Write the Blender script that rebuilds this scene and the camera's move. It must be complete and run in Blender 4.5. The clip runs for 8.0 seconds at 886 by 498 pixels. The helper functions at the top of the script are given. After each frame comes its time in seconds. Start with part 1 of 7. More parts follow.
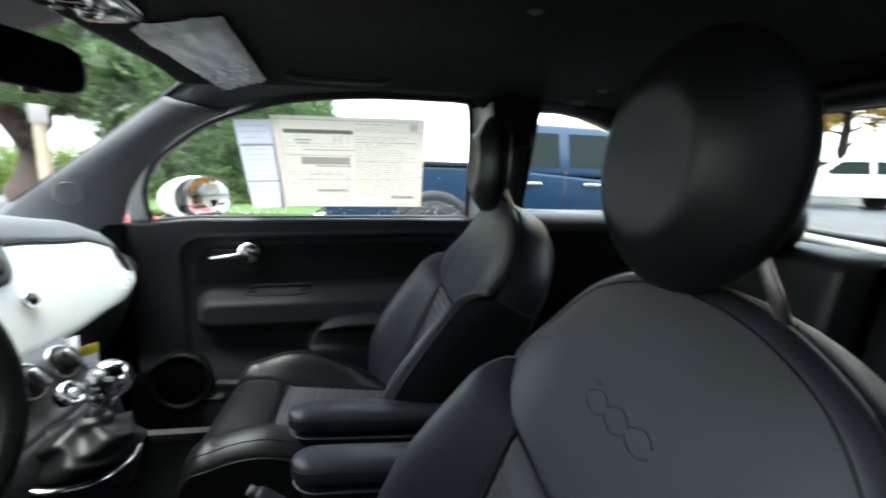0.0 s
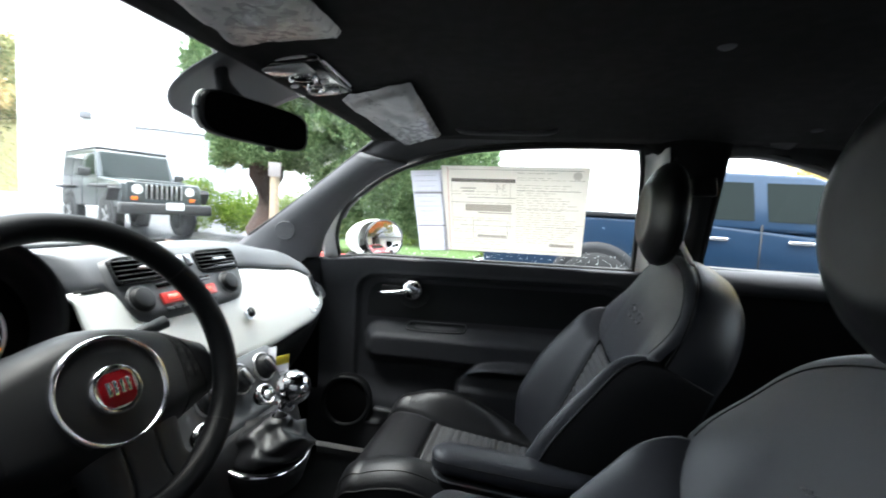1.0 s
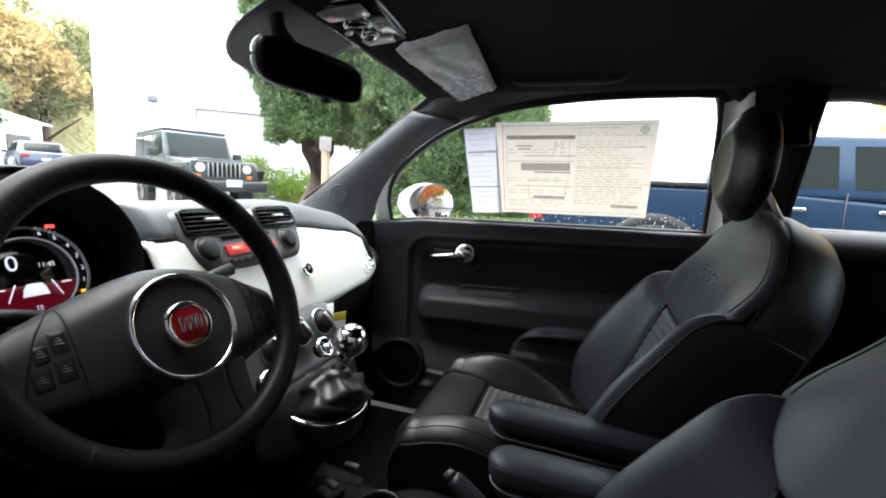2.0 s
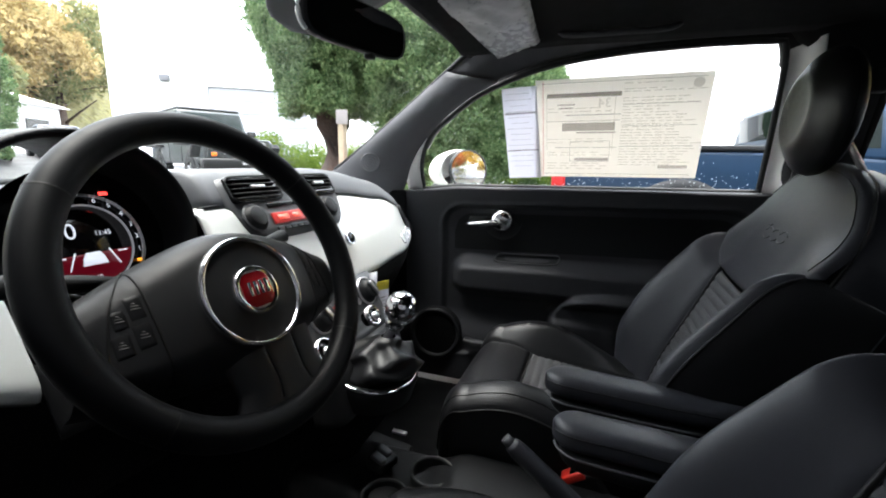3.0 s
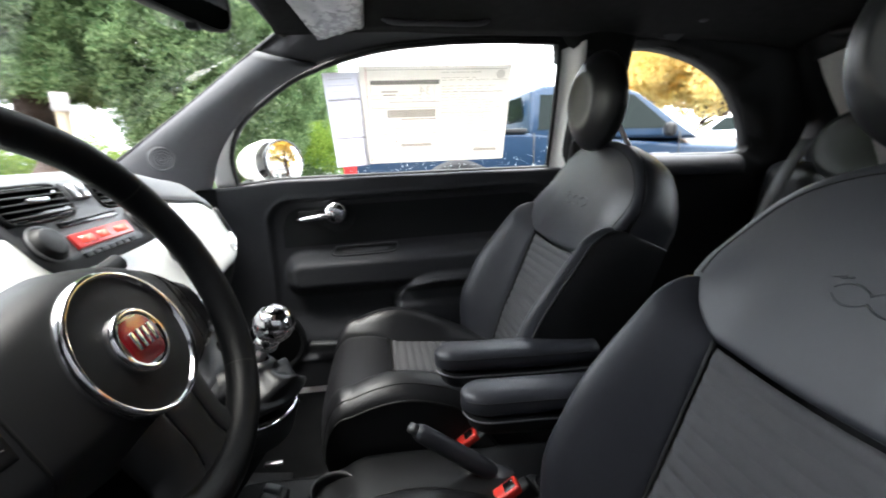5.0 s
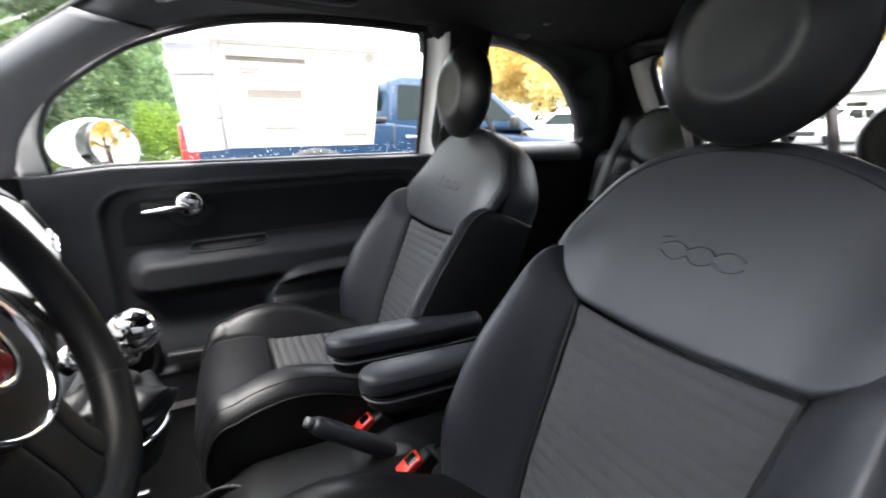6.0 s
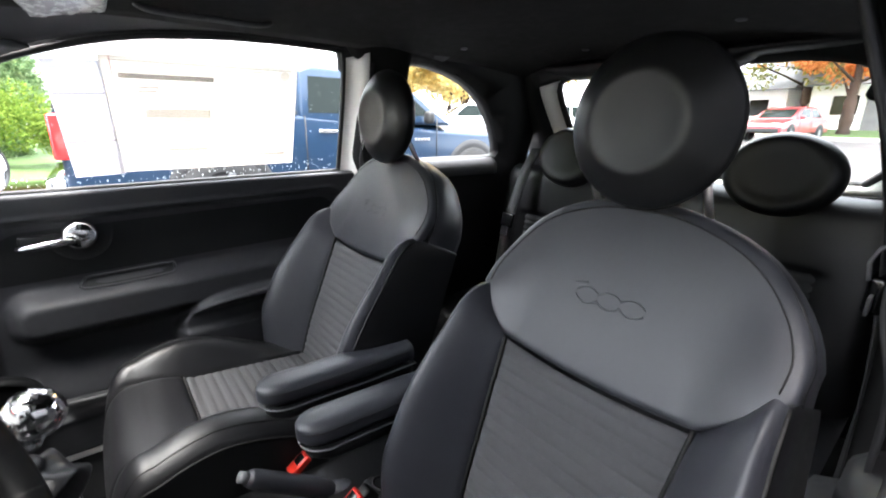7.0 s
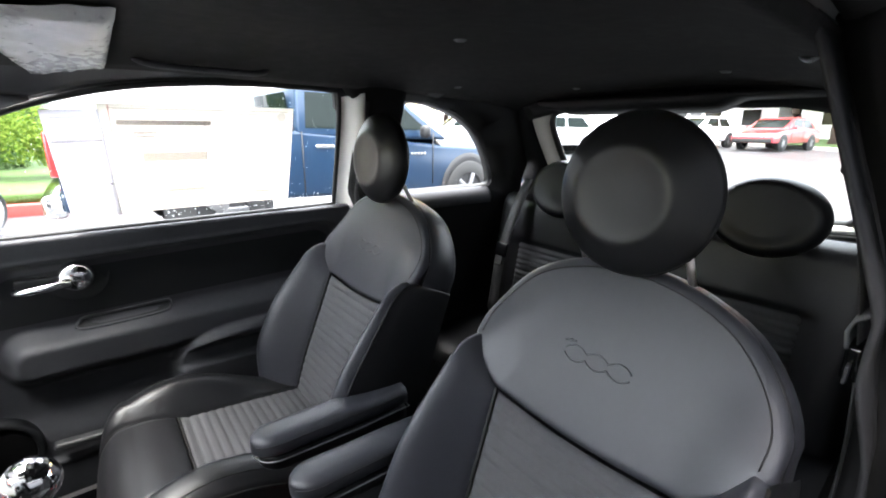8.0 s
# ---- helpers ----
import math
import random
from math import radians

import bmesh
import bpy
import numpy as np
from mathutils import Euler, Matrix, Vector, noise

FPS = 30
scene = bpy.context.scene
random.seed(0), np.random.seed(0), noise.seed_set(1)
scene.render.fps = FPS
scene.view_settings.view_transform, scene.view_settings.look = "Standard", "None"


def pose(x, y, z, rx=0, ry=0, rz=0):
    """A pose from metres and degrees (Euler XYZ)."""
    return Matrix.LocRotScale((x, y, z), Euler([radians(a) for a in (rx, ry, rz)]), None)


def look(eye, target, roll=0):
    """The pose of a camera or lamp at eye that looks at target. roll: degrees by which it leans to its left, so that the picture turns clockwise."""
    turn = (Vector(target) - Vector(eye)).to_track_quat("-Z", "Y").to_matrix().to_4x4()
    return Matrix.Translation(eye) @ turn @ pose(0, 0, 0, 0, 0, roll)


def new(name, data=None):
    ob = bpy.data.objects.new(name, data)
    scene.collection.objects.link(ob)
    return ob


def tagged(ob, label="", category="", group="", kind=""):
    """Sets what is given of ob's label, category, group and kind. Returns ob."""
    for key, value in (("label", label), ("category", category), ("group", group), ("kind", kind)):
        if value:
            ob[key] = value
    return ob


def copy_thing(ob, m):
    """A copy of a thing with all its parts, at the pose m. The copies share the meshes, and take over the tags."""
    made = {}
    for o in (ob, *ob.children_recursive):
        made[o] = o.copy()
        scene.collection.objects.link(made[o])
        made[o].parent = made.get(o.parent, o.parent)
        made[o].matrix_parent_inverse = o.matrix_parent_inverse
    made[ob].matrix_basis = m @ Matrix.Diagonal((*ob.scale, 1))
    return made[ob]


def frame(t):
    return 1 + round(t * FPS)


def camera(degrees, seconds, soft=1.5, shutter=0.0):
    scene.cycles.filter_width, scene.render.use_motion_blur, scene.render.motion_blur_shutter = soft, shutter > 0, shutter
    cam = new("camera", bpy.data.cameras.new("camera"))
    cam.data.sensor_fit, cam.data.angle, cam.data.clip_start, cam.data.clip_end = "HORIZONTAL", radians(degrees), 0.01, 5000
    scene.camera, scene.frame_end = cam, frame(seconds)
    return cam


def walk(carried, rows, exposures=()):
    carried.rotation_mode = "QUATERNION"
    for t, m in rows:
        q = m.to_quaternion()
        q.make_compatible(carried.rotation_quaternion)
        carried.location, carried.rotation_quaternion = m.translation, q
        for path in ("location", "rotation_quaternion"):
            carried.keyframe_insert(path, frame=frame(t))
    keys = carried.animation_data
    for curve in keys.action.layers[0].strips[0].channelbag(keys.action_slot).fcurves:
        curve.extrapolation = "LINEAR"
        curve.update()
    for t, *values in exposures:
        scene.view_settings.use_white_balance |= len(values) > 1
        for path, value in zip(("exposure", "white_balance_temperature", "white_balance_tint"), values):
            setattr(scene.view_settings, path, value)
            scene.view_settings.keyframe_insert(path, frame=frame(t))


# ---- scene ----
cam = camera(91.6, 8.0, soft=1.9, shutter=0.5)
PATH = [
    (0, (0.066, -0.704, 1.156), (0.387, 1.239, 0.807), 1.8),
    (0.5, (0.069, -0.694, 1.16), (-0.05, 1.285, 0.89), 2.9),
    (1, (0.067, -0.699, 1.151), (-0.333, 1.254, 0.993), 3.2),
    (1.5, (0.06, -0.694, 1.117), (-0.489, 1.221, 0.939), 3.0),
    (1.7, (0.054, -0.688, 1.112), (-0.517, 1.215, 0.885), 2.9),
    (2.8, (-0.006, -0.677, 1.083), (-0.661, 1.18, 0.733), 1.5),
    (3, (-0.028, -0.677, 1.08), (-0.68, 1.172, 0.682), 1.1),
    (3.5, (-0.085, -0.674, 1.078), (-0.566, 1.219, 0.645), 0.5),
    (4, (-0.127, -0.668, 1.076), (-0.363, 1.267, 0.633), -0.6),
    (4.5, (-0.155, -0.67, 1.084), (-0.141, 1.278, 0.63), -1.4),
    (4.7, (-0.163, -0.670, 1.084), (-0.042, 1.272, 0.632), -1.5),
    (5.8, (-0.220, -0.668, 1.071), (0.558, 1.106, 0.581), -0.5),
    (6, (-0.224, -0.667, 1.071), (0.664, 1.052, 0.565), -0.3),
    (6.5, (-0.242, -0.656, 1.099), (0.873, 0.915, 0.561), 1.4),
    (7, (-0.244, -0.651, 1.166), (0.957, 0.847, 0.607), 0.9),
    (7.5, (-0.239, -0.65, 1.217), (0.98, 0.842, 0.679), 0.6),
    (8, (-0.234, -0.649, 1.248), (0.984, 0.847, 0.721), 1.0),
]
EXPOSURES = [(0, 3.42, 6080, 2), (0.5, 3.58, 6080, 3), (1.5, 3.40, 6350, 8), (3, 3.20, 6400, 9), (4.5, 3.62, 6450, 9), (6.5, 4.37, 6500, 12), (8, 4.45, 6450, 11)]
walk(cam, [(t, look(eye, target, roll)) for t, eye, target, roll in PATH], EXPOSURES)

# ---- light ----
world = bpy.data.worlds.new("world")
scene.world = world
world.use_nodes = True
wn = world.node_tree.nodes
sky = wn.new("ShaderNodeTexSky")
sky.sky_type, sky.sun_disc = "NISHITA", False
sky.sun_elevation, sky.sun_rotation = radians(76), radians(-77)
sky.air_density, sky.dust_density, sky.ozone_density = 1.0, 6.0, 1.0
haze = wn.new("ShaderNodeMix")
haze.data_type = "RGBA"
haze.inputs["Factor"].default_value = 0.65
haze.inputs[7].default_value = (9.0, 9.2, 9.6, 1)
world.node_tree.links.new(sky.outputs[0], haze.inputs[6])
world.node_tree.links.new(haze.outputs[2], wn["Background"].inputs[0])
wn["Background"].inputs[1].default_value = 0.12

sun_data = bpy.data.lights.new("sun", "SUN")
sun_data.energy, sun_data.angle, sun_data.color = 0.6, radians(40), (1.0, 0.98, 0.95)
sun = new("sun", sun_data)
sun.matrix_world = look((0, 0, 0), (0.22, 0.05, -0.95))

# ---- materials ----


def material(name, color, rough=0.5, metal=0.0, bump=0.0, bump_scale=400.0, vary=0.0, vary_scale=6.0, coat=0.0,
             fine="noise", distance=0.001, sheen=0.0, spec=0.5):
    """A surface with a grain of its own, stains at a larger scale, and a bump."""
    m = bpy.data.materials.new(name)
    m.use_nodes = True
    n, link = m.node_tree.nodes, m.node_tree.links.new
    b = n["Principled BSDF"]
    b.inputs["Base Color"].default_value = (*color, 1)
    b.inputs["Roughness"].default_value = rough
    b.inputs["Metallic"].default_value = metal
    b.inputs["Coat Weight"].default_value = coat
    b.inputs["Coat Roughness"].default_value = 0.08
    b.inputs["Sheen Weight"].default_value = sheen
    b.inputs["Specular IOR Level"].default_value = spec
    where = n.new("ShaderNodeTexCoord")
    if vary:
        big = n.new("ShaderNodeTexNoise")
        big.inputs["Scale"].default_value, big.inputs["Detail"].default_value = vary_scale, 6
        link(where.outputs["Object"], big.inputs["Vector"])
        small = n.new("ShaderNodeTexNoise")
        small.inputs["Scale"].default_value, small.inputs["Detail"].default_value = vary_scale * 14, 3
        link(where.outputs["Object"], small.inputs["Vector"])
        add = n.new("ShaderNodeMath")
        add.operation = "ADD"
        link(big.outputs["Fac"], add.inputs[0])
        link(small.outputs["Fac"], add.inputs[1])
        span = n.new("ShaderNodeMapRange")
        span.inputs["From Min"].default_value, span.inputs["From Max"].default_value = 0.6, 1.4
        span.inputs["To Min"].default_value, span.inputs["To Max"].default_value = 1 - vary, 1 + vary
        link(add.outputs[0], span.inputs["Value"])
        tint = n.new("ShaderNodeMix")
        tint.data_type, tint.blend_type = "RGBA", "MULTIPLY"
        tint.inputs["Factor"].default_value = 1
        tint.inputs[6].default_value = (*color, 1)
        link(span.outputs[0], tint.inputs[7])
        link(tint.outputs[2], b.inputs["Base Color"])
        rr = n.new("ShaderNodeMath")
        rr.operation = "MULTIPLY"
        rr.inputs[1].default_value = rough
        link(span.outputs[0], rr.inputs[0])
        link(rr.outputs[0], b.inputs["Roughness"])
    if bump:
        if fine == "cells":
            tex = n.new("ShaderNodeTexVoronoi")
            tex.inputs["Scale"].default_value = bump_scale
            out = tex.outputs["Distance"]
        elif fine == "weave":
            tex = n.new("ShaderNodeTexWave")
            tex.inputs["Scale"].default_value, tex.inputs["Distortion"].default_value = bump_scale, 2.0
            out = tex.outputs["Fac"]
        else:
            tex = n.new("ShaderNodeTexNoise")
            tex.inputs["Scale"].default_value, tex.inputs["Detail"].default_value = bump_scale, 4
            out = tex.outputs["Fac"]
        link(where.outputs["Object"], tex.inputs["Vector"])
        bn = n.new("ShaderNodeBump")
        bn.inputs["Strength"].default_value, bn.inputs["Distance"].default_value = bump, distance
        link(out, bn.inputs["Height"])
        link(bn.outputs[0], b.inputs["Normal"])
    return m


def glowing(name, color, strength):
    m = material(name, color, 0.3)
    b = m.node_tree.nodes["Principled BSDF"]
    b.inputs["Emission Color"].default_value = (*color, 1)
    b.inputs["Emission Strength"].default_value = strength
    return m


def pane_glass(name, tint=(0.93, 0.96, 0.95), gloss=0.9):
    """Thin sheet glass: light goes straight through, gloss by Fresnel."""
    m = bpy.data.materials.new(name)
    m.use_nodes = True
    n, link = m.node_tree.nodes, m.node_tree.links.new
    n.remove(n["Principled BSDF"])
    clear, shine, mix, fres = n.new("ShaderNodeBsdfTransparent"), n.new("ShaderNodeBsdfGlossy"), n.new("ShaderNodeMixShader"), n.new("ShaderNodeLayerWeight")
    steep, low = n.new("ShaderNodeMath"), n.new("ShaderNodeMath")
    steep.operation, low.operation = "POWER", "MULTIPLY_ADD"
    steep.inputs[1].default_value, low.inputs[1].default_value, low.inputs[2].default_value = 5.0, 0.85, 0.025
    clear.inputs[0].default_value = (*tint, 1)
    shine.inputs["Roughness"].default_value = 0.02
    shine.inputs[0].default_value = (gloss, gloss, gloss, 1)
    fres.inputs[0].default_value = 0.5
    link(fres.outputs["Facing"], steep.inputs[0])
    link(steep.outputs[0], low.inputs[0])
    link(low.outputs[0], mix.inputs[0])
    link(clear.outputs[0], mix.inputs[1])
    link(shine.outputs[0], mix.inputs[2])
    link(mix.outputs[0], n["Material Output"].inputs[0])
    return m


def paper(name, color, through_light=0.5, vary=0.06):
    m = bpy.data.materials.new(name)
    m.use_nodes = True
    n, link = m.node_tree.nodes, m.node_tree.links.new
    n.remove(n["Principled BSDF"])
    a, b, mix = n.new("ShaderNodeBsdfDiffuse"), n.new("ShaderNodeBsdfTranslucent"), n.new("ShaderNodeMixShader")
    tex, ramp, where = n.new("ShaderNodeTexNoise"), n.new("ShaderNodeMapRange"), n.new("ShaderNodeTexCoord")
    tex.inputs["Scale"].default_value, tex.inputs["Detail"].default_value = 9, 5
    ramp.inputs["To Min"].default_value, ramp.inputs["To Max"].default_value = 1 - vary, 1
    tint = n.new("ShaderNodeMix")
    tint.data_type, tint.blend_type = "RGBA", "MULTIPLY"
    tint.inputs["Factor"].default_value = 1
    tint.inputs[6].default_value = (*color, 1)
    link(where.outputs["Object"], tex.inputs["Vector"])
    link(tex.outputs["Fac"], ramp.inputs["Value"])
    link(ramp.outputs[0], tint.inputs[7])
    for s in (a, b):
        link(tint.outputs[2], s.inputs[0])
    mix.inputs[0].default_value = through_light
    link(a.outputs[0], mix.inputs[1])
    link(b.outputs[0], mix.inputs[2])
    link(mix.outputs[0], n["Material Output"].inputs[0])
    return m


def ink(name, color):
    """A film of print: it dims what lies behind it."""
    m = bpy.data.materials.new(name)
    m.use_nodes = True
    n = m.node_tree.nodes
    n.remove(n["Principled BSDF"])
    film = n.new("ShaderNodeBsdfTransparent")
    film.inputs[0].default_value = (*color, 1)
    m.node_tree.links.new(film.outputs[0], n["Material Output"].inputs[0])
    return m


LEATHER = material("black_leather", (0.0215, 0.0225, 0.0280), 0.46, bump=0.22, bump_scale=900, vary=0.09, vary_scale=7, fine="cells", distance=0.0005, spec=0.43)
RIBBED = material("grey_ribbed_cloth", (0.054, 0.054, 0.057), 0.85, bump=0.5, bump_scale=900, vary=0.15, vary_scale=9, distance=0.0008, sheen=0.05, spec=0.3)
PIPING = material("black_piping", (0.006, 0.006, 0.006), 0.55, spec=0.25)
# darker copy of black_leather; on gussets, cushion sides and rear bench it paints shade
SMOOTH_SHADED_LEATHER = material("smooth_and_shaded_leather", (0.0075, 0.0077, 0.009), 0.40, bump=0.2, bump_scale=900, vary=0.14, vary_scale=7, fine="cells", distance=0.0005, spec=0.36)
PLASTIC = material("black_plastic", (0.0061, 0.0065, 0.0074), 0.5, bump=0.3, bump_scale=900, vary=0.12, vary_scale=5, fine="cells", distance=0.0005, spec=0.28)
DOOR_CARD = material("black_door_trim", (0.0290, 0.0298, 0.0335), 0.50, bump=0.3, bump_scale=900, vary=0.14, vary_scale=5, fine="cells", distance=0.0005, spec=0.28)
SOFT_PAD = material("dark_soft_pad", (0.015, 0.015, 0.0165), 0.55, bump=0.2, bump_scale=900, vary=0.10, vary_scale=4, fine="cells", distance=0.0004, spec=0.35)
RIM_LEATHER = material("smooth_black_leather", (0.0042, 0.0045, 0.0053), 0.46, bump=0.08, bump_scale=1600, vary=0.12, vary_scale=8, fine="cells", distance=0.0003, spec=0.11)
WHEEL_PAD = material("black_wheel_pad", (0.0066, 0.0071, 0.0084), 0.5, bump=0.2, bump_scale=900, vary=0.12, vary_scale=5, fine="cells", distance=0.0004, spec=0.33)
DASH_GREY = material("grey_dash_pad", (0.112, 0.117, 0.126), 0.55, bump=0.35, bump_scale=650, vary=0.08, vary_scale=4, fine="cells", distance=0.0006)
STACK_GREY = material("grey_trim", (0.092, 0.095, 0.100), 0.42, bump=0.15, bump_scale=900, vary=0.06)
POD_DARK = material("dark_grey_trim", (0.035, 0.036, 0.038), 0.45, bump=0.15, bump_scale=900, vary=0.08, spec=0.35)
GLOSS_BLACK = material("gloss_black", (0.004, 0.004, 0.0045), 0.12, coat=0.15, spec=0.3)
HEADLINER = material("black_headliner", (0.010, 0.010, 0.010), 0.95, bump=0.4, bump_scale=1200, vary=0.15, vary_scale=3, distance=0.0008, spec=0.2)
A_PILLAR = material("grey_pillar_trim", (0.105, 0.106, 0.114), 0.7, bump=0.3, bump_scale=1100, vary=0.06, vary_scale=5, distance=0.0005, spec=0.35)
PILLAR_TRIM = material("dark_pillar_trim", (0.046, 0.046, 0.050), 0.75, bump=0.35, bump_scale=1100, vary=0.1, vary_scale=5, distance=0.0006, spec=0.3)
CARPET = material("black_carpet", (0.0038, 0.0041, 0.0046), 0.97, bump=0.8, bump_scale=500, vary=0.3, vary_scale=12, distance=0.003, spec=0.1)
RUBBER = material("black_rubber", (0.012, 0.012, 0.012), 0.6, vary=0.1)
WHITE_PAINT = material("white_car_paint", (0.76, 0.76, 0.73), 0.3, coat=0.7, vary=0.02)
FASCIA_WHITE = material("white_gloss_fascia", (0.72, 0.74, 0.72), 0.22, coat=0.8, vary=0.015)
CHROME = material("chrome", (0.80, 0.80, 0.82), 0.09, 1.0)
SATIN_PALE = material("pale_satin_metal", (0.80, 0.74, 0.72), 0.35, 1.0)
SATIN = material("satin_metal", (0.55, 0.55, 0.56), 0.28, 1.0)
RED = material("red_plastic", (0.62, 0.03, 0.02), 0.35)
RED_BADGE = material("red_enamel", (0.16, 0.006, 0.01), 0.2, coat=0.8)
KEY_PRINT = material("dim_grey_print", (0.10, 0.095, 0.095), 0.8)
KEY_BLACK = material("key_black", (0.0035, 0.0035, 0.004), 0.35, spec=0.25, vary=0.1)
GREY_PRINT = material("grey_print", (0.30, 0.29, 0.28), 0.8)
YELLOW = material("yellow_card", (0.75, 0.62, 0.05), 0.6, vary=0.05)
FILM = material("crinkled_clear_film", (0.36, 0.365, 0.37), 0.28, bump=0.8, bump_scale=9, vary=0.12, vary_scale=5, distance=0.012)
WEBBING = material("black_webbing", (0.02, 0.02, 0.021), 0.7, bump=0.5, bump_scale=600, fine="weave", distance=0.0006)
GLASS = pane_glass("window_glass")
SCREEN_GLASS = pane_glass("windscreen_glass", (0.93, 0.96, 0.94))
REAR_GLASS = pane_glass("rear_glass", (0.62, 0.66, 0.65))
PAPER_CREAM = paper("cream_paper", (0.79, 0.765, 0.715), 0.56)
PAPER_WHITE = paper("white_paper", (0.78, 0.78, 0.82), 0.55)
MIRROR = material("mirror_glass", (0.75, 0.77, 0.78), 0.02, 1.0)

# ---- building helpers ----
ORIGIN = {}


class Geo:
    """Vertices and faces of one mesh, in world metres."""

    def __init__(self):
        self.v, self.f = [], []

    def grid(self, pts, wrap_u=False, wrap_v=False, flip=False):
        pts = np.asarray(pts, float)
        nu, nv, base = pts.shape[0], pts.shape[1], len(self.v)
        self.v += [tuple(p) for p in pts.reshape(-1, 3)]
        for i in range(nu if wrap_u else nu - 1):
            for j in range(nv if wrap_v else nv - 1):
                a, b = base + i * nv + j, base + ((i + 1) % nu) * nv + j
                c, d = base + ((i + 1) % nu) * nv + (j + 1) % nv, base + i * nv + (j + 1) % nv
                self.f.append((a, d, c, b) if flip else (a, b, c, d))
        return self

    def fan(self, ring, center):
        base = len(self.v)
        self.v += [tuple(p) for p in ring] + [tuple(center)]
        n = len(ring)
        self.f += [(base + i, base + (i + 1) % n, base + n) for i in range(n)]
        return self

    def tube(self, path, radius, n=10, closed=False, caps=True, squash=1.0, up=(0, 0, 1)):
        path = [Vector(p) for p in path]
        rings = []
        for i, p in enumerate(path):
            a = path[i - 1] if (i or closed) else p
            b = path[(i + 1) % len(path)] if (i + 1 < len(path) or closed) else p
            t = (b - a).normalized()
            side = t.cross(Vector(up))
            if side.length < 1e-3:
                side = t.cross(Vector((1, 0, 0)))
            side.normalize()
            nor = side.cross(t)
            r = radius[i] if isinstance(radius, (list, tuple)) else radius
            rings.append([p + (side * math.cos(k) + nor * math.sin(k) * squash) * r for k in [2 * math.pi * j / n for j in range(n)]])
        self.grid(rings, wrap_u=closed, wrap_v=True)
        if caps and not closed:
            self.fan(rings[0], path[0])
            self.fan(rings[-1], path[-1])
        return self

    def lathe(self, profile, place, n=32):
        """profile: (radius, height) rows; place: a matrix whose z axis is the axis."""
        rings = [[place @ Vector((r * math.cos(a), r * math.sin(a), h)) for a in [2 * math.pi * j / n for j in range(n)]] for r, h in profile]
        return self.grid(rings, wrap_v=True)

    def box(self, place, size, round_off=0.0, n=3):
        """A box with rounded edges: place is the matrix of its middle."""
        x, y, z = (s / 2 for s in size)
        r = min(round_off, x, y, z)
        bm = bmesh.new()
        bmesh.ops.create_cube(bm, size=1.0, matrix=Matrix.Diagonal((2 * x, 2 * y, 2 * z, 1)))
        if r:
            bmesh.ops.bevel(bm, geom=bm.edges[:], offset=r, segments=n, profile=0.5, affect="EDGES")
        base = len(self.v)
        bm.verts.index_update()
        self.v += [tuple(place @ v.co) for v in bm.verts]
        self.f += [tuple(base + v.index for v in f.verts) for f in bm.faces]
        bm.free()
        return self

    def blob(self, place, radii, n=24, m=12, power=1.0):
        """An ellipsoid, squarer with power below 1."""
        sp = lambda c: math.copysign(abs(c) ** power, c)  # noqa: E731
        rings = []
        for i in range(m + 1):
            e = -math.pi / 2 + math.pi * i / m
            rings.append([place @ Vector((radii[0] * sp(math.cos(e)) * sp(math.cos(a)), radii[1] * sp(math.cos(e)) * sp(math.sin(a)), radii[2] * sp(math.sin(e))))
                          for a in [2 * math.pi * j / n for j in range(n)]])
        return self.grid(rings, wrap_v=True)

    def prism(self, outline, back):
        """A closed outline of points, thickened by the vector back."""
        base, n, back = len(self.v), len(outline), Vector(back)
        self.v += [tuple(p) for p in outline] + [tuple(Vector(p) + back) for p in outline]
        self.f += [tuple(range(base, base + n)), tuple(range(base + 2 * n - 1, base + n - 1, -1))]
        self.f += [(base + i, base + n + i, base + n + (i + 1) % n, base + (i + 1) % n) for i in range(n)]
        return self


def thing(name, place, label, category, group="", kind=""):
    ob = new(name)
    ob.empty_display_size = 0.05
    ob.location = place
    ORIGIN[ob] = Vector(place)
    return tagged(ob, label, category, group, kind)


def put(name, geo, mat, parent=None, label="", smooth=True, solid=0.0, category="", kind="", shadow=True, bevel=0.0, group=""):
    """One mesh object: a part under its parent, or a thing by itself."""
    at = ORIGIN[parent] if parent else Vector((0, 0, 0))
    mesh = bpy.data.meshes.new(name)
    mesh.from_pydata([tuple(Vector(p) - at) for p in geo.v], [], geo.f)
    bm = bmesh.new()
    bm.from_mesh(mesh)
    bmesh.ops.remove_doubles(bm, verts=bm.verts, dist=1e-5)
    bmesh.ops.recalc_face_normals(bm, faces=bm.faces)
    bm.to_mesh(mesh)
    bm.free()
    mesh.materials.append(mat)
    mesh.polygons.foreach_set("use_smooth", [smooth] * len(mesh.polygons))
    ob = new(name, mesh)
    ORIGIN[ob] = at
    if parent:
        ob.parent = parent
    if solid:
        s = ob.modifiers.new("thick", "SOLIDIFY")
        s.thickness, s.offset = solid, -1
    if bevel:
        s = ob.modifiers.new("round", "BEVEL")
        s.width, s.segments, s.limit_method = bevel, 2, "ANGLE"
    ob.visible_shadow = shadow
    return tagged(ob, label, category, group, kind)


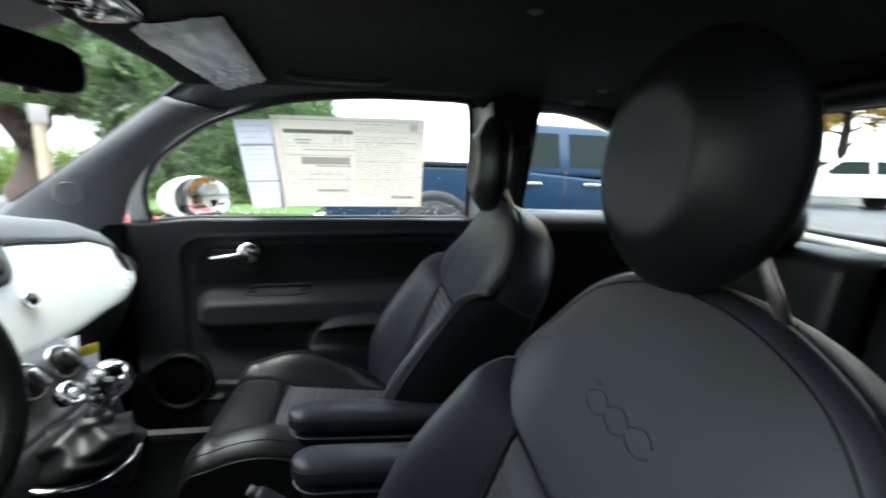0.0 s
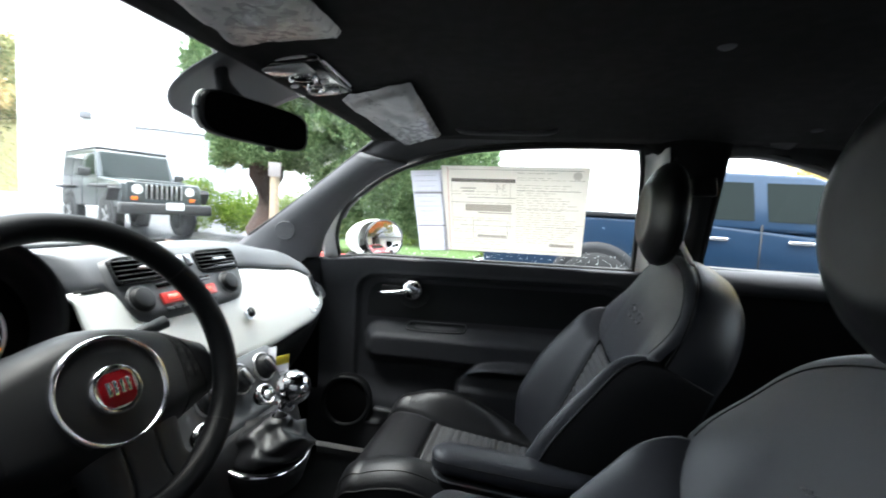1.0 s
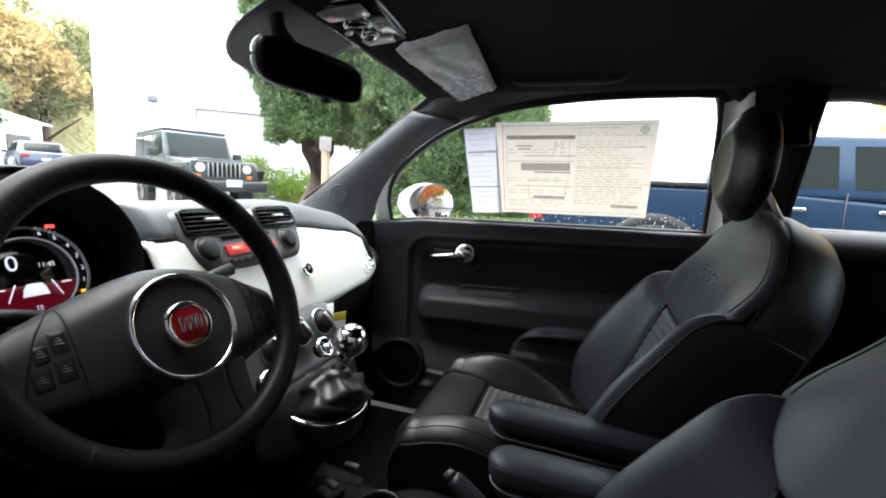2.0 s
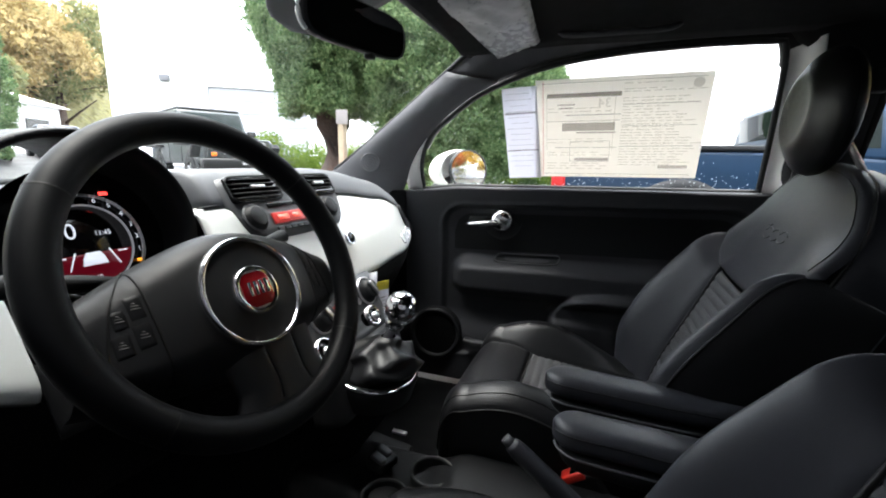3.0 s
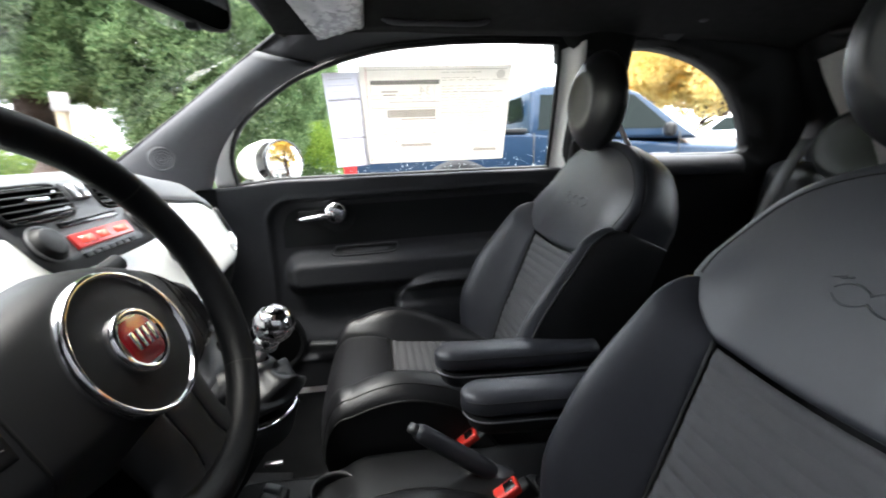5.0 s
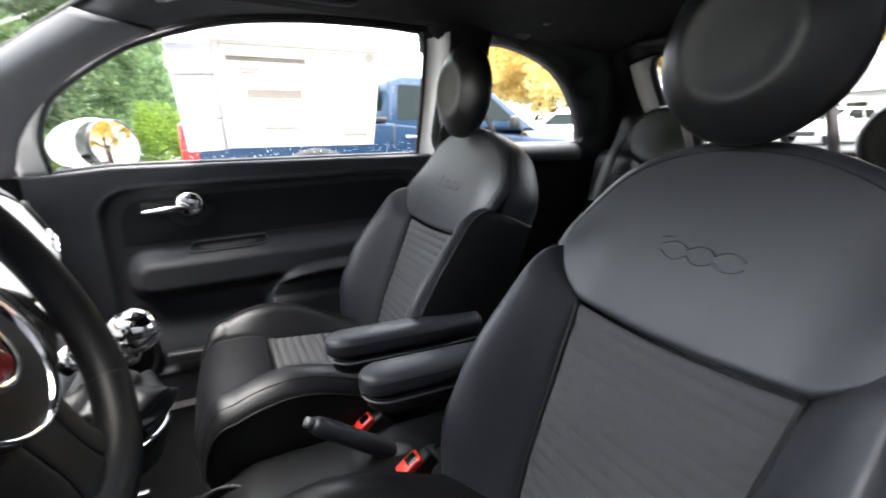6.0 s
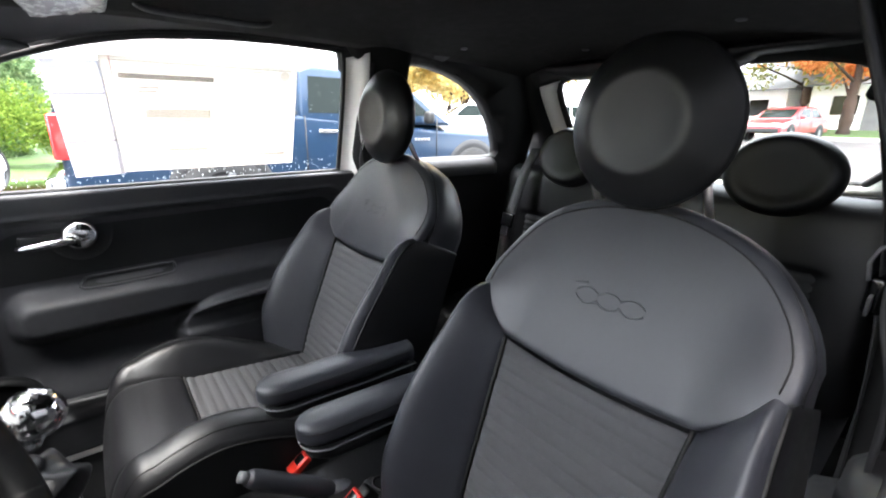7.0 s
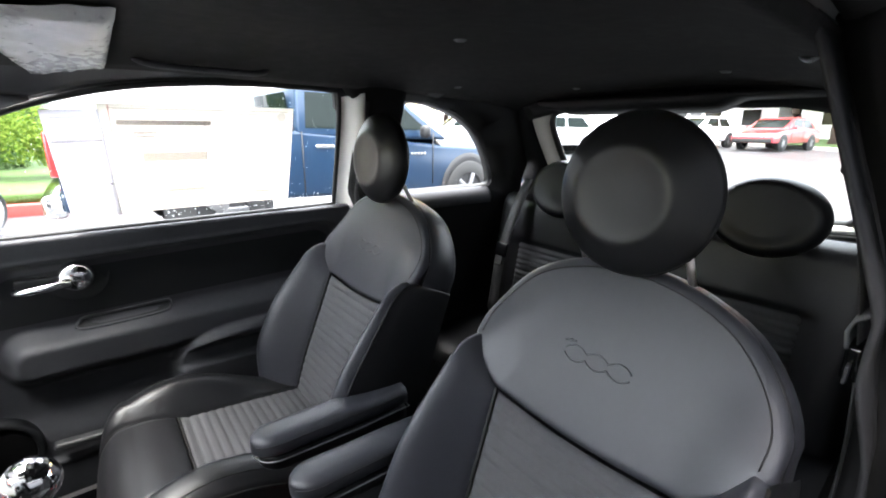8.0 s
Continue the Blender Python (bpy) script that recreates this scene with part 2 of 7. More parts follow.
def spline(points, n):
    """n points evenly along a smooth curve through the given ones."""
    p = np.array(points, float)
    d = np.r_[0, np.cumsum(np.linalg.norm(np.diff(p, axis=0), axis=1))]
    dense = []
    for i in range(len(p) - 1):
        a, b, c, e = p[max(i - 1, 0)], p[i], p[i + 1], p[min(i + 2, len(p) - 1)]
        for t in np.linspace(0, 1, 12, endpoint=i == len(p) - 2):
            dense.append(0.5 * (2 * b + (c - a) * t + (2 * a - 5 * b + 4 * c - e) * t * t + (3 * b - a - 3 * c + e) * t**3))
    q = np.array(dense)
    d = np.r_[0, np.cumsum(np.linalg.norm(np.diff(q, axis=0), axis=1))]
    s = np.linspace(0, d[-1], n)
    return np.stack([np.interp(s, d, q[:, k]) for k in range(q.shape[1])], 1)


def smooth(a, b, x):
    t = np.clip((np.asarray(x, float) - a) / (b - a), 0, 1)
    return t * t * (3 - 2 * t)


def rolled(e, r):
    """How far a padded edge has dropped at the distance e from its seam."""
    t = np.clip(1 - np.asarray(e, float) / r, 0, 1)
    return r * (1 - np.sqrt(1 - t * t))


def axis_to(direction, place=(0, 0, 0), up=(0, 0, 1)):
    """A matrix whose z axis points along direction, y as near up as it can."""
    z = Vector(direction).normalized()
    x = Vector(up).cross(z).normalized()
    y = z.cross(x)
    m = Matrix((x, y, z)).transposed().to_4x4()
    m.translation = place
    return m


def text_geo(body, place, size):
    """Letters as a flat mesh, centred at place, in its x and y."""
    c = bpy.data.curves.new("letters", "FONT")
    c.body, c.size, c.align_x, c.align_y = body, size, "CENTER", "CENTER"
    ob = bpy.data.objects.new("letters", c)
    mesh = bpy.data.meshes.new_from_object(ob)
    g = Geo()
    g.v = [tuple(place @ v.co) for v in mesh.vertices]
    g.f = [tuple(p.vertices) for p in mesh.polygons]
    bpy.data.objects.remove(ob)
    bpy.data.curves.remove(c)
    bpy.data.meshes.remove(mesh)
    return g

# ---- the car's shell: the setting ----
MID = -0.02


def other(y):
    """The same place on the car's other side."""
    return 2 * MID - y


def glass_y(z):
    return 0.517 + 0.43 * (1.342 - z)


def roof_z(x, y):
    """The headliner's underside."""
    crown = 1.425 - 0.10 * max(0.0, -(x + 0.10)) ** 1.3 - 0.032 * max(0.0, (x - 0.40) / 0.55) ** 2.0
    return crown - 0.055 * (abs(y - MID) / 0.5) ** 3.2


# Window arc of a door, from the mirror's foot over the top to the rear lower corner.
ARC = [(-0.566, 0.992), (-0.563, 1.072), (-0.523, 1.15), (-0.45, 1.208), (-0.36, 1.262), (-0.248, 1.302), (-0.133, 1.328), (0.0, 1.342),
       (0.122, 1.348), (0.236, 1.349), (0.312, 1.346), (0.330, 1.332), (0.346, 1.205), (0.362, 1.0)]
arc_line = spline([(x, 0, z) for x, z in ARC], 90)


def arc_out(d):
    """The window arc moved outwards by d, in the glass's sheet."""
    t = np.gradient(arc_line, axis=0)
    t /= np.linalg.norm(t, axis=1)[:, None]
    return [(p[0] - d * k[2], glass_y(p[2]) , p[2] + d * k[0]) for p, k in zip(arc_line, t)]


# headliner
xs, rows = np.linspace(-0.47, 0.99, 50), []
for x in xs:
    reach = 0.47 + 0.02 * math.sin(max(0, min(1, (x + 0.4) / 1.3)) * math.pi)
    rows.append([(x, MID + reach * s, roof_z(x, MID + reach * s)) for s in np.linspace(-1, 1, 41)])
for i, x in enumerate(xs):
    if x < -0.30:
        k = (x + 0.30) / -0.17
        rows[i] = [(p[0] + k * (0.074 + 0.06 * (p[1] - MID) ** 2), p[1], p[2] - 0.012 * k * k + 0.55 * k * k * 0.055 * (abs(p[1] - MID) / 0.5) ** 3.2) for p in rows[i]]
put("ceiling", Geo().grid(rows), HEADLINER, solid=0.02, kind="structure", label="black fabric headliner of the car, smoothly vaulted", category="ceiling")

# clips in the headliner
for x, y in ((0.911, 0.151), (0.837, -0.265), (0.313, -0.016), (0.642, 0.372)):
    g = Geo().lathe([(0.0, 0.004), (0.008, 0.003), (0.012, 0.0), (0.011, -0.004)], Matrix.Translation((x, y, roof_z(x, y) - 0.020)) @ pose(0, 0, 0, 180), 16)
    put("headliner_clip", g, A_PILLAR, label="small round grey plastic clip in the headliner", category="clip", group="headliner clips")

# roof skin above the headliner
rows = [[(max(x, -0.44 + 0.17 * s * s), MID + 0.60 * s, 1.475 - 0.09 * abs(s) ** 2.5 - 0.10 * max(0.0, -(x + 0.1)) - 0.11 * max(0, x - 0.45) ** 2) for s in np.linspace(-1, 1, 25)] for x in np.linspace(-0.50, 1.08, 30)]
put("roof", Geo().grid(rows), WHITE_PAINT, solid=0.01, kind="structure", label="white painted steel car roof panel", category="roof")


def pillar_and_rail(side):
    """The trim from the foot of the windscreen pillar along the roof rail."""
    inner = [(-0.95, 0.605, 0.985), (-0.86, 0.60, 1.052), (-0.745, 0.578, 1.123), (-0.62, 0.553, 1.204), (-0.495, 0.528, 1.290), (-0.378, 0.495, 1.364),
             (-0.28, 0.455, 1.382), (-0.15, 0.44, 1.392), (0.0, 0.437, 1.399), (0.15, 0.437, 1.400), (0.30, 0.437, 1.398), (0.44, 0.437, 1.392), (0.64, 0.437, 1.378)]
    outer = [(-0.66, 0.640, 0.955), (-0.625, 0.632, 1.0), (-0.60, 0.618, 1.07), (-0.55, 0.596, 1.14), (-0.468, 0.566, 1.213), (-0.37, 0.541, 1.272),
             (-0.255, 0.522, 1.316), (-0.135, 0.511, 1.342), (0.0, 0.506, 1.357), (0.122, 0.503, 1.363), (0.30, 0.503, 1.364), (0.44, 0.500, 1.362), (0.64, 0.492, 1.345)]
    a, b = spline(inner, 80), spline(outer, 80)
    rows = []
    for k in np.linspace(0, 1, 11):
        row = a + (b - a) * k
        bulge = 0.028 * math.sin(math.pi * k) ** 0.8
        row = row + np.array([0, -bulge, 0])
        row[:, 2] -= 0.006 * math.sin(math.pi * k)
        rows.append([(p[0], p[1] if side > 0 else other(p[1]), p[2]) for p in row])
    cut = int(np.argmin(abs(b[:, 0] + 0.30)))
    pillar = put("trim", Geo().grid([r[:cut + 1] for r in rows]), A_PILLAR, solid=0.008, kind="structure", label="grey moulded windscreen pillar trim", category="pillar trim")
    if side < 0:
        return pillar
    return put("trim", Geo().grid([r[cut:] for r in rows]), PILLAR_TRIM, solid=0.008, kind="structure", label="dark fabric roof rail trim above the door", category="roof rail")


pillar_and_rail(1)
pillar_and_rail(-1)

# door opening seal, white door edge and glass, on the far side
seal = Geo().tube([(x, y - 0.004, z) for x, y, z in arc_out(0.003)], 0.007, 8, squash=1.0, up=(0, 1, 0))


def band(d0, d1, y_shift=0.0, keep=lambda p: True, turn=0.0):
    a, b = arc_out(d0), arc_out(d1)
    g = Geo()
    run = []
    for p, q in zip(a, b):
        if keep(p):
            run.append([(p[0] + (q[0] - p[0]) * k, p[1] + (q[1] - p[1]) * k + y_shift + turn * k ** 2, p[2] + (q[2] - p[2]) * k) for k in (0, 0.25, 0.5, 0.75, 1)])
        elif run:
            if len(run) > 1:
                g.grid(run)
            run = []
    if len(run) > 1:
        g.grid(run)
    return g


door = thing("door_1", (0, 0.66, 0.3), "closed passenger door, black padded trim inside and white paint round the glass", "car door", kind="structure")
put("window_seal", seal, RUBBER, door, "black rubber glass seal")
put("frame_edge", band(0.004, 0.052, 0.012, lambda p: p[0] > 0.315 and p[2] < 1.347, -0.080), WHITE_PAINT, door, "white painted door edge", solid=0.004)
put("frame_edge", band(0.004, 0.06, 0.012, lambda p: p[0] < -0.50 and p[2] < 1.16), WHITE_PAINT, door, "white painted mirror triangle", solid=0.02)
put("frame_edge", band(0.004, 0.05, 0.016, lambda p: -0.55 < p[0] < 0.34), RUBBER, door, solid=0.02)


def clipped_pane():
    """The door's glass, cut to its opening."""
    g = Geo()
    pts = [(x, z) for x, _, z in arc_line]
    rows = []
    for (x, z) in pts:
        rows.append([(x, glass_y(zz) + 0.006, zz) for zz in np.linspace(0.945, max(z, 0.95), 6)])
    return g.grid(rows)


put("glass", clipped_pane(), GLASS, door, "clear side glass with raindrops", shadow=False)


# inner door panel
def belt_z(x):
    """The upper edge of the door's trim."""
    return 1.000 + 0.014 * (x + 0.40) - 0.014 * smooth(-0.42, -0.60, x)


def door_y(x, z):
    """The trim's surface across the car."""
    belt = belt_z(x)
    y = 0.642 - 0.022 * smooth(0.86, belt, z)
    y = y - 0.004
    # shallow inset field with rounded corners
    cx, cz, hx, hz, r = -0.06, 0.70, 0.43, 0.245, 0.07
    qx, qz = np.abs(x - cx) - hx + r, np.abs(z - (cz + 0.03 * (x + 0.45))) - hz + r
    d = np.hypot(np.maximum(qx, 0), np.maximum(qz, 0)) + np.minimum(np.maximum(qx, qz), 0) - r
    y = y + 0.012 * smooth(0.006, -0.012, d) - 0.004 * np.exp(-((d - 0.004) / 0.006) ** 2)
    # armrest: a soft roll with rounded front end
    top = 0.786 + 0.02 * (x + 0.3)
    qx, qz = np.abs(x - 0.02) - 0.48 + 0.055, np.abs(z - (top - 0.066)) - 0.066 + 0.055
    d = np.hypot(np.maximum(qx, 0), np.maximum(qz, 0)) + np.minimum(np.maximum(qx, qz), 0) - 0.055
    y = y - 0.050 * smooth(0.004, -0.040, d) ** 0.8
    # pocket bulge, low and to the rear
    ptop = 0.634 + 0.074 * (1 - np.exp(-np.maximum(x + 0.13, 0) / 0.048))
    pock = smooth(ptop + 0.008, ptop - 0.006, z) * smooth(-0.150, -0.115, x - 0.25 * np.maximum(z - 0.66, 0))
    y = y - 0.045 * pock - 0.014 * smooth(0.622, 0.606, z) * smooth(-0.15, -0.13, x)
    # lower front, with the loudspeaker's swelling
    low = smooth(0.60, 0.50, z)
    y = y - 0.03 * low * smooth(-0.10, -0.30, x)
    return y


X, Z = np.meshgrid(np.linspace(-0.64, 0.43, 170), np.linspace(0.36, 0.998, 120), indexing="ij")
top_edge = belt_z(X)
Z = 0.36 + (Z - 0.36) / 0.638 * (top_edge - 0.36)
Yd = door_y(X, Z)
sheet = np.stack([X, Yd, Z], 2)
lip = np.stack([X[:, -1], Yd[:, -1] + 0.012, Z[:, -1] + 0.006], 1)
lip2 = np.stack([X[:, -1], Yd[:, -1] + 0.045, Z[:, -1] + 0.004], 1)
sheet = np.concatenate([sheet, lip[:, None], lip2[:, None]], 1)
put("inner_panel", Geo().grid(sheet), DOOR_CARD, door, "black grained soft-touch door panel", solid=0.006)
put("belt_seal", Geo().tube([(x, float(door_y(x, belt_z(x))) + 0.026, float(belt_z(x)) + 0.006) for x in np.linspace(-0.56, 0.36, 30)], 0.0075, 8, squash=1.0), RUBBER, door, "black rubber strip along the glass")

# smooth darker field set into the upper panel
rows = []
for x in np.linspace(-0.455, 0.34, 60):
    e = min(1.0, max(0.0, (abs(x + 0.0575) - 0.335) / 0.0625))
    top, low = 0.92 + 0.03 * (x + 0.45) - 0.06 * (1 - math.sqrt(1 - e * e)), 0.806 + 0.03 * (x + 0.3)
    rows.append([(x, float(door_y(x, z)) - 0.0012, z) for z in np.linspace(low, top, 16)])
put("insert_panel", Geo().grid(rows), PLASTIC, door, "plain black inset field")

# pull grip: a long shallow tray with a raised rim in the armrest's top
tray = [(-0.318, 0.778), (-0.300, 0.7735), (-0.215, 0.7745), (-0.135, 0.7785), (-0.120, 0.787), (-0.122, 0.799), (-0.132, 0.802), (-0.22, 0.7985), (-0.300, 0.796), (-0.310, 0.788)]
loop = spline([(x, 0, z) for x, z in tray + tray[:1]], 61)[:-1]
put("pull_recess", Geo().fan([(x, float(door_y(x, z)) - 0.0015, z) for x, _, z in loop], (-0.215, float(door_y(-0.215, 0.787)) + 0.004, 0.787)), PLASTIC, door, "recessed pull grip")
put("pull_rim", Geo().tube([(x, float(door_y(x, z)) - 0.0012, z) for x, _, z in loop], 0.0036, 8, closed=True, up=(0, 1, 0)), PILLAR_TRIM, door, "raised rim of the pull grip")

# release handle: chrome boss and lever over a round dish
hx, hz = -0.298, 0.905
hy = float(door_y(hx, hz))
m = axis_to((0, -1, 0.05), (hx, hy, hz))
put("handle_dish", Geo().lathe([(0.062, 0.002), (0.056, -0.003), (0.040, 0.001), (0.0, 0.0)], m, 36), PLASTIC, door, "black dished surround")
boss = put("release_handle", Geo().lathe([(0.033, 0.0), (0.036, 0.010), (0.034, 0.022), (0.026, 0.031), (0.013, 0.036), (0.0, 0.037)], m, 36), CHROME, door, "polished chrome release handle")
put("lever", Geo().tube([(hx - 0.012, hy - 0.030, hz - 0.006), (hx - 0.05, hy - 0.036, hz - 0.010), (hx - 0.085, hy - 0.034, hz - 0.013), (hx - 0.108, hy - 0.028, hz - 0.014)],
                        [0.013, 0.0115, 0.0105, 0.0095], 14, squash=0.85), CHROME, boss)
put("lever_shade", Geo().box(pose(hx - 0.07, hy - 0.004, hz - 0.004), (0.075, 0.012, 0.022), 0.005), PLASTIC, boss)

# loudspeaker low in the door
m = axis_to((0.12, -1, 0.1), (-0.50, 0.60, 0.515))
MESH_BLACK = material("speaker_mesh", (0.0035, 0.0036, 0.004), 0.9, bump=0.8, bump_scale=700, fine="weave", distance=0.0008, spec=0.1)
spk = put("loudspeaker", Geo().lathe([(0.088, -0.03), (0.086, 0.001), (0.079, 0.006), (0.072, 0.002), (0.070, -0.004)], m, 44), PLASTIC, door, "round black loudspeaker rim")
put("grille", Geo().lathe([(0.071, -0.004), (0.05, 0.0), (0.02, 0.002), (0.0, 0.0022)], m, 44), MESH_BLACK, spk, "black mesh grille")
# sill strip below the door
put("sill_trim", Geo().box(pose(-0.235, 0.597, 0.500, 0, 3, 0), (0.33, 0.026, 0.014), 0.005), POD_DARK, label="scuffed metal sill plate beside the carpet", category="sill trim", kind="structure")

# outer door skin and body side below the windows
rows = [[(x, 0.66 + 0.085 * math.sin(max(0.0, min(1.0, (z - 0.15) / 0.85)) * math.pi) ** 0.6, z) for z in np.linspace(0.0, 0.985, 14)] for x in np.linspace(-1.15, 1.35, 20)]
put("wall_right", Geo().grid(rows), WHITE_PAINT, solid=0.01, kind="structure", label="white painted car body side", category="body side")
rows = [[(x, other(float(door_y(x, z))) if z > 0.30 else -0.70, z) for z in np.linspace(0.30, 0.965, 50)] for x in np.linspace(-0.66, 0.46, 60)]
# unseen closed door, added to keep light off the lower cabin
door2 = thing("door_2", (0, -0.70, 0.3), "driver's door, added closed with its window down to hold back light", "car door", kind="structure")
# darker plastic than door_1's panel: shade put into the colour
put("inner_panel", Geo().grid(rows), PLASTIC, door2, "black grained soft-touch door panel", solid=0.006)
rows = [[(x, other(0.66 + 0.085 * math.sin(max(0.0, min(1.0, (z - 0.15) / 0.85)) * math.pi) ** 0.6), z) for z in np.linspace(0.0, 0.965, 14)] for x in np.linspace(-0.68, 0.47, 14)]
put("outer_skin", Geo().grid(rows), WHITE_PAINT, door2, "white painted door skin", solid=0.01)
left_rows = [[(x, other(0.66 + 0.085 * math.sin(max(0.0, min(1.0, (z - 0.15) / 0.85)) * math.pi) ** 0.6), z) for z in np.linspace(0.0, 1.0, 14)] for x in np.linspace(0.47, 1.35, 12)]
put("wall_left", Geo().grid(left_rows), WHITE_PAINT, solid=0.01, kind="structure", label="white painted rear body side", category="body side")
left_rows = [[(x, other(0.66 + 0.085 * math.sin(max(0.0, min(1.0, (z - 0.15) / 0.85)) * math.pi) ** 0.6), z) for z in np.linspace(0.0, 0.95, 14)] for x in np.linspace(-1.15, -0.68, 8)]
put("wall_front_left", Geo().grid(left_rows), WHITE_PAINT, solid=0.01, kind="structure", label="white painted front wing", category="body side")

put("trim", Geo().grid([[(x, 0.628 - 0.01 * k, 0.30 + 0.685 * k) for k in np.linspace(0, 1, 8)] for x in np.linspace(-1.12, -0.615, 8)]), CARPET, kind="structure", label="black carpeted kick panel before the door", category="kick panel", solid=0.006)

# tweeter in the pillar's foot
m = axis_to((0.35, -0.9, 0.12), (-0.715, 0.563, 1.072))
m = Matrix.Translation((0.003, -0.008, 0.0)) @ m
tw = put("tweeter", Geo().lathe([(0.032, -0.01), (0.031, 0.004), (0.027, 0.006), (0.025, 0.003), (0.0, 0.003)], m, 32), A_PILLAR, label="small round loudspeaker in the pillar foot", category="tweeter")
for r in (0.020, 0.013, 0.006):
    put("grille_ring", Geo().lathe([(r + 0.0022, 0.003), (r, 0.0062), (r - 0.0022, 0.003)], m, 28), A_PILLAR, tw)

# grab handle on the rail
put("grab_handle", Geo().tube(spline([(x, y, roof_z(x, y) - d) for x, y, d in ((-0.140, 0.410, 0.014), (-0.115, 0.400, 0.030), (-0.01, 0.396, 0.033), (0.085, 0.400, 0.030), (0.110, 0.410, 0.014))], 18), 0.0085, 10, squash=0.7),
    PILLAR_TRIM, label="folded black grab handle on the roof rail", category="grab handle")


# quarter panels with their windows
def quarter_y(x, z):
    return 0.575 - 0.36 * max(0.0, z - 1.06) - 0.10 * max(0.0, x - 0.75) ** 1.5 + 0.03 * smooth(1.0, 0.85, z)


QUARTER = [(0.50, 1.045), (0.50, 1.20), (0.512, 1.318), (0.56, 1.336), (0.65, 1.326), (0.755, 1.296), (0.842, 1.248), (0.922, 1.172), (0.972, 1.102), (0.986, 1.066), (0.968, 1.046), (0.80, 1.045), (0.65, 1.044)]


def quarter(side, label):
    hole = spline([(x, 0, z) for x, z in QUARTER + QUARTER[:1]], 73)[:-1]
    mid = np.array([0.72, 0, 1.15])
    rings = []
    for k, out, sink in ((0.0, 0.0, 0.035), (0.2, 0.004, 0.010), (0.4, 0.012, 0.0), (0.6, 0.05, 0.0), (0.8, 0.5, 0.0), (1.0, 1.0, 0.0)):
        ring = []
        for p in hole:
            d = p - mid
            a = math.atan2(d[2], d[0])
            # reach out to a box around the window
            lim = min(abs(v) for v in ((0.43 if d[0] > 0 else -0.32) / (d[0] or 1e-6), (0.235 if d[2] > 0 else -0.75) / (d[2] or 1e-6)))
            far = mid + d * max(lim, 1.0)
            q = p + (far - p) * out if out >= 0.05 else p + d / np.linalg.norm(d) * out * 1.2
            y = quarter_y(q[0], q[2]) + sink
            ring.append((q[0], y if side > 0 else other(y), q[2]))
        rings.append(ring)
    wall = put("trim", Geo().grid(rings, wrap_v=True), SOFT_PAD, kind="structure", label=label, category="quarter trim", solid=0.006)
    pane = [(p[0], (quarter_y(p[0], p[2]) + 0.034) if side > 0 else other(quarter_y(p[0], p[2]) + 0.034), p[2]) for p in hole]
    c = (0.72, pane[0][1] - side * 0.03, 1.15)
    win = thing("window_3" if side > 0 else "window_4", c, "small rear quarter window behind the pillar", "window", kind="structure")
    ring2 = [tuple((np.array(p) - np.array((0.72, p[1], 1.15))) * 0.55 + np.array((0.72, 0, 1.15))) for p in pane]
    ring2 = [(x, (quarter_y(x, z) + 0.034) if side > 0 else other(quarter_y(x, z) + 0.034), z) for x, _, z in ring2]
    put("glass", Geo().grid([pane, ring2], wrap_v=True).fan(ring2, (0.72, quarter_y(0.72, 1.15) + 0.034 if side > 0 else other(quarter_y(0.72, 1.15) + 0.034), 1.15)), GLASS, win, shadow=False)
    put("window_seal", Geo().tube([(x, y - side * 0.002, z) for x, y, z in pane], 0.005, 6, closed=True, up=(0, 1, 0)), RUBBER, win)
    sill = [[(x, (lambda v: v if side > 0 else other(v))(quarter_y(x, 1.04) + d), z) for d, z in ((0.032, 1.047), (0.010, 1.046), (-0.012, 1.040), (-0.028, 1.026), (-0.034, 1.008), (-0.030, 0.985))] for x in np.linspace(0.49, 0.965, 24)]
    # lighter than the trim around it: the window's light is put into the colour
    put("window_sill", Geo().grid(sill), A_PILLAR, win, "padded sill, daylight painted in as lighter grey", solid=0.004)


quarter(1, "black moulded rear side trim with a small window")
quarter(-1, "black moulded rear side trim behind the driver")

rows = []
for z in np.linspace(0.96, 1.405, 24):
    w0, w1 = 0.392 + 0.03 * float(smooth(1.08, 0.98, z)) - 0.062 * float(smooth(1.325, 1.36, z)), 0.515
    rows.append([(w0 + (w1 - w0) * k, quarter_y(0.5, z) - 0.004 - 0.012 * math.sin(math.pi * k) + 0.03 * (1 - k) ** 5, z) for k in np.linspace(0, 1, 10)])
put("trim", Geo().grid(rows), HEADLINER, kind="structure", label="black pillar trim behind the passenger door", category="pillar trim", solid=0.01)

for side in (1, -1):
    lining = [[(x, 0.625 if side > 0 else other(0.625), z) for z in np.linspace(0.29, 1.02, 6)] for x in np.linspace(0.44, 1.32, 8)]
    put("trim", Geo().grid(lining), CARPET, kind="structure", label="black carpeted lining of the rear side", category="side lining", solid=0.006)

# tail: wall round the rear window, glass, white hatch edge
def tail_x(z):
    return 1.03 + 0.74 * max(0.0, 1.325 - z) if z > 1.0 else 1.27 + 0.10 * (1.0 - z)


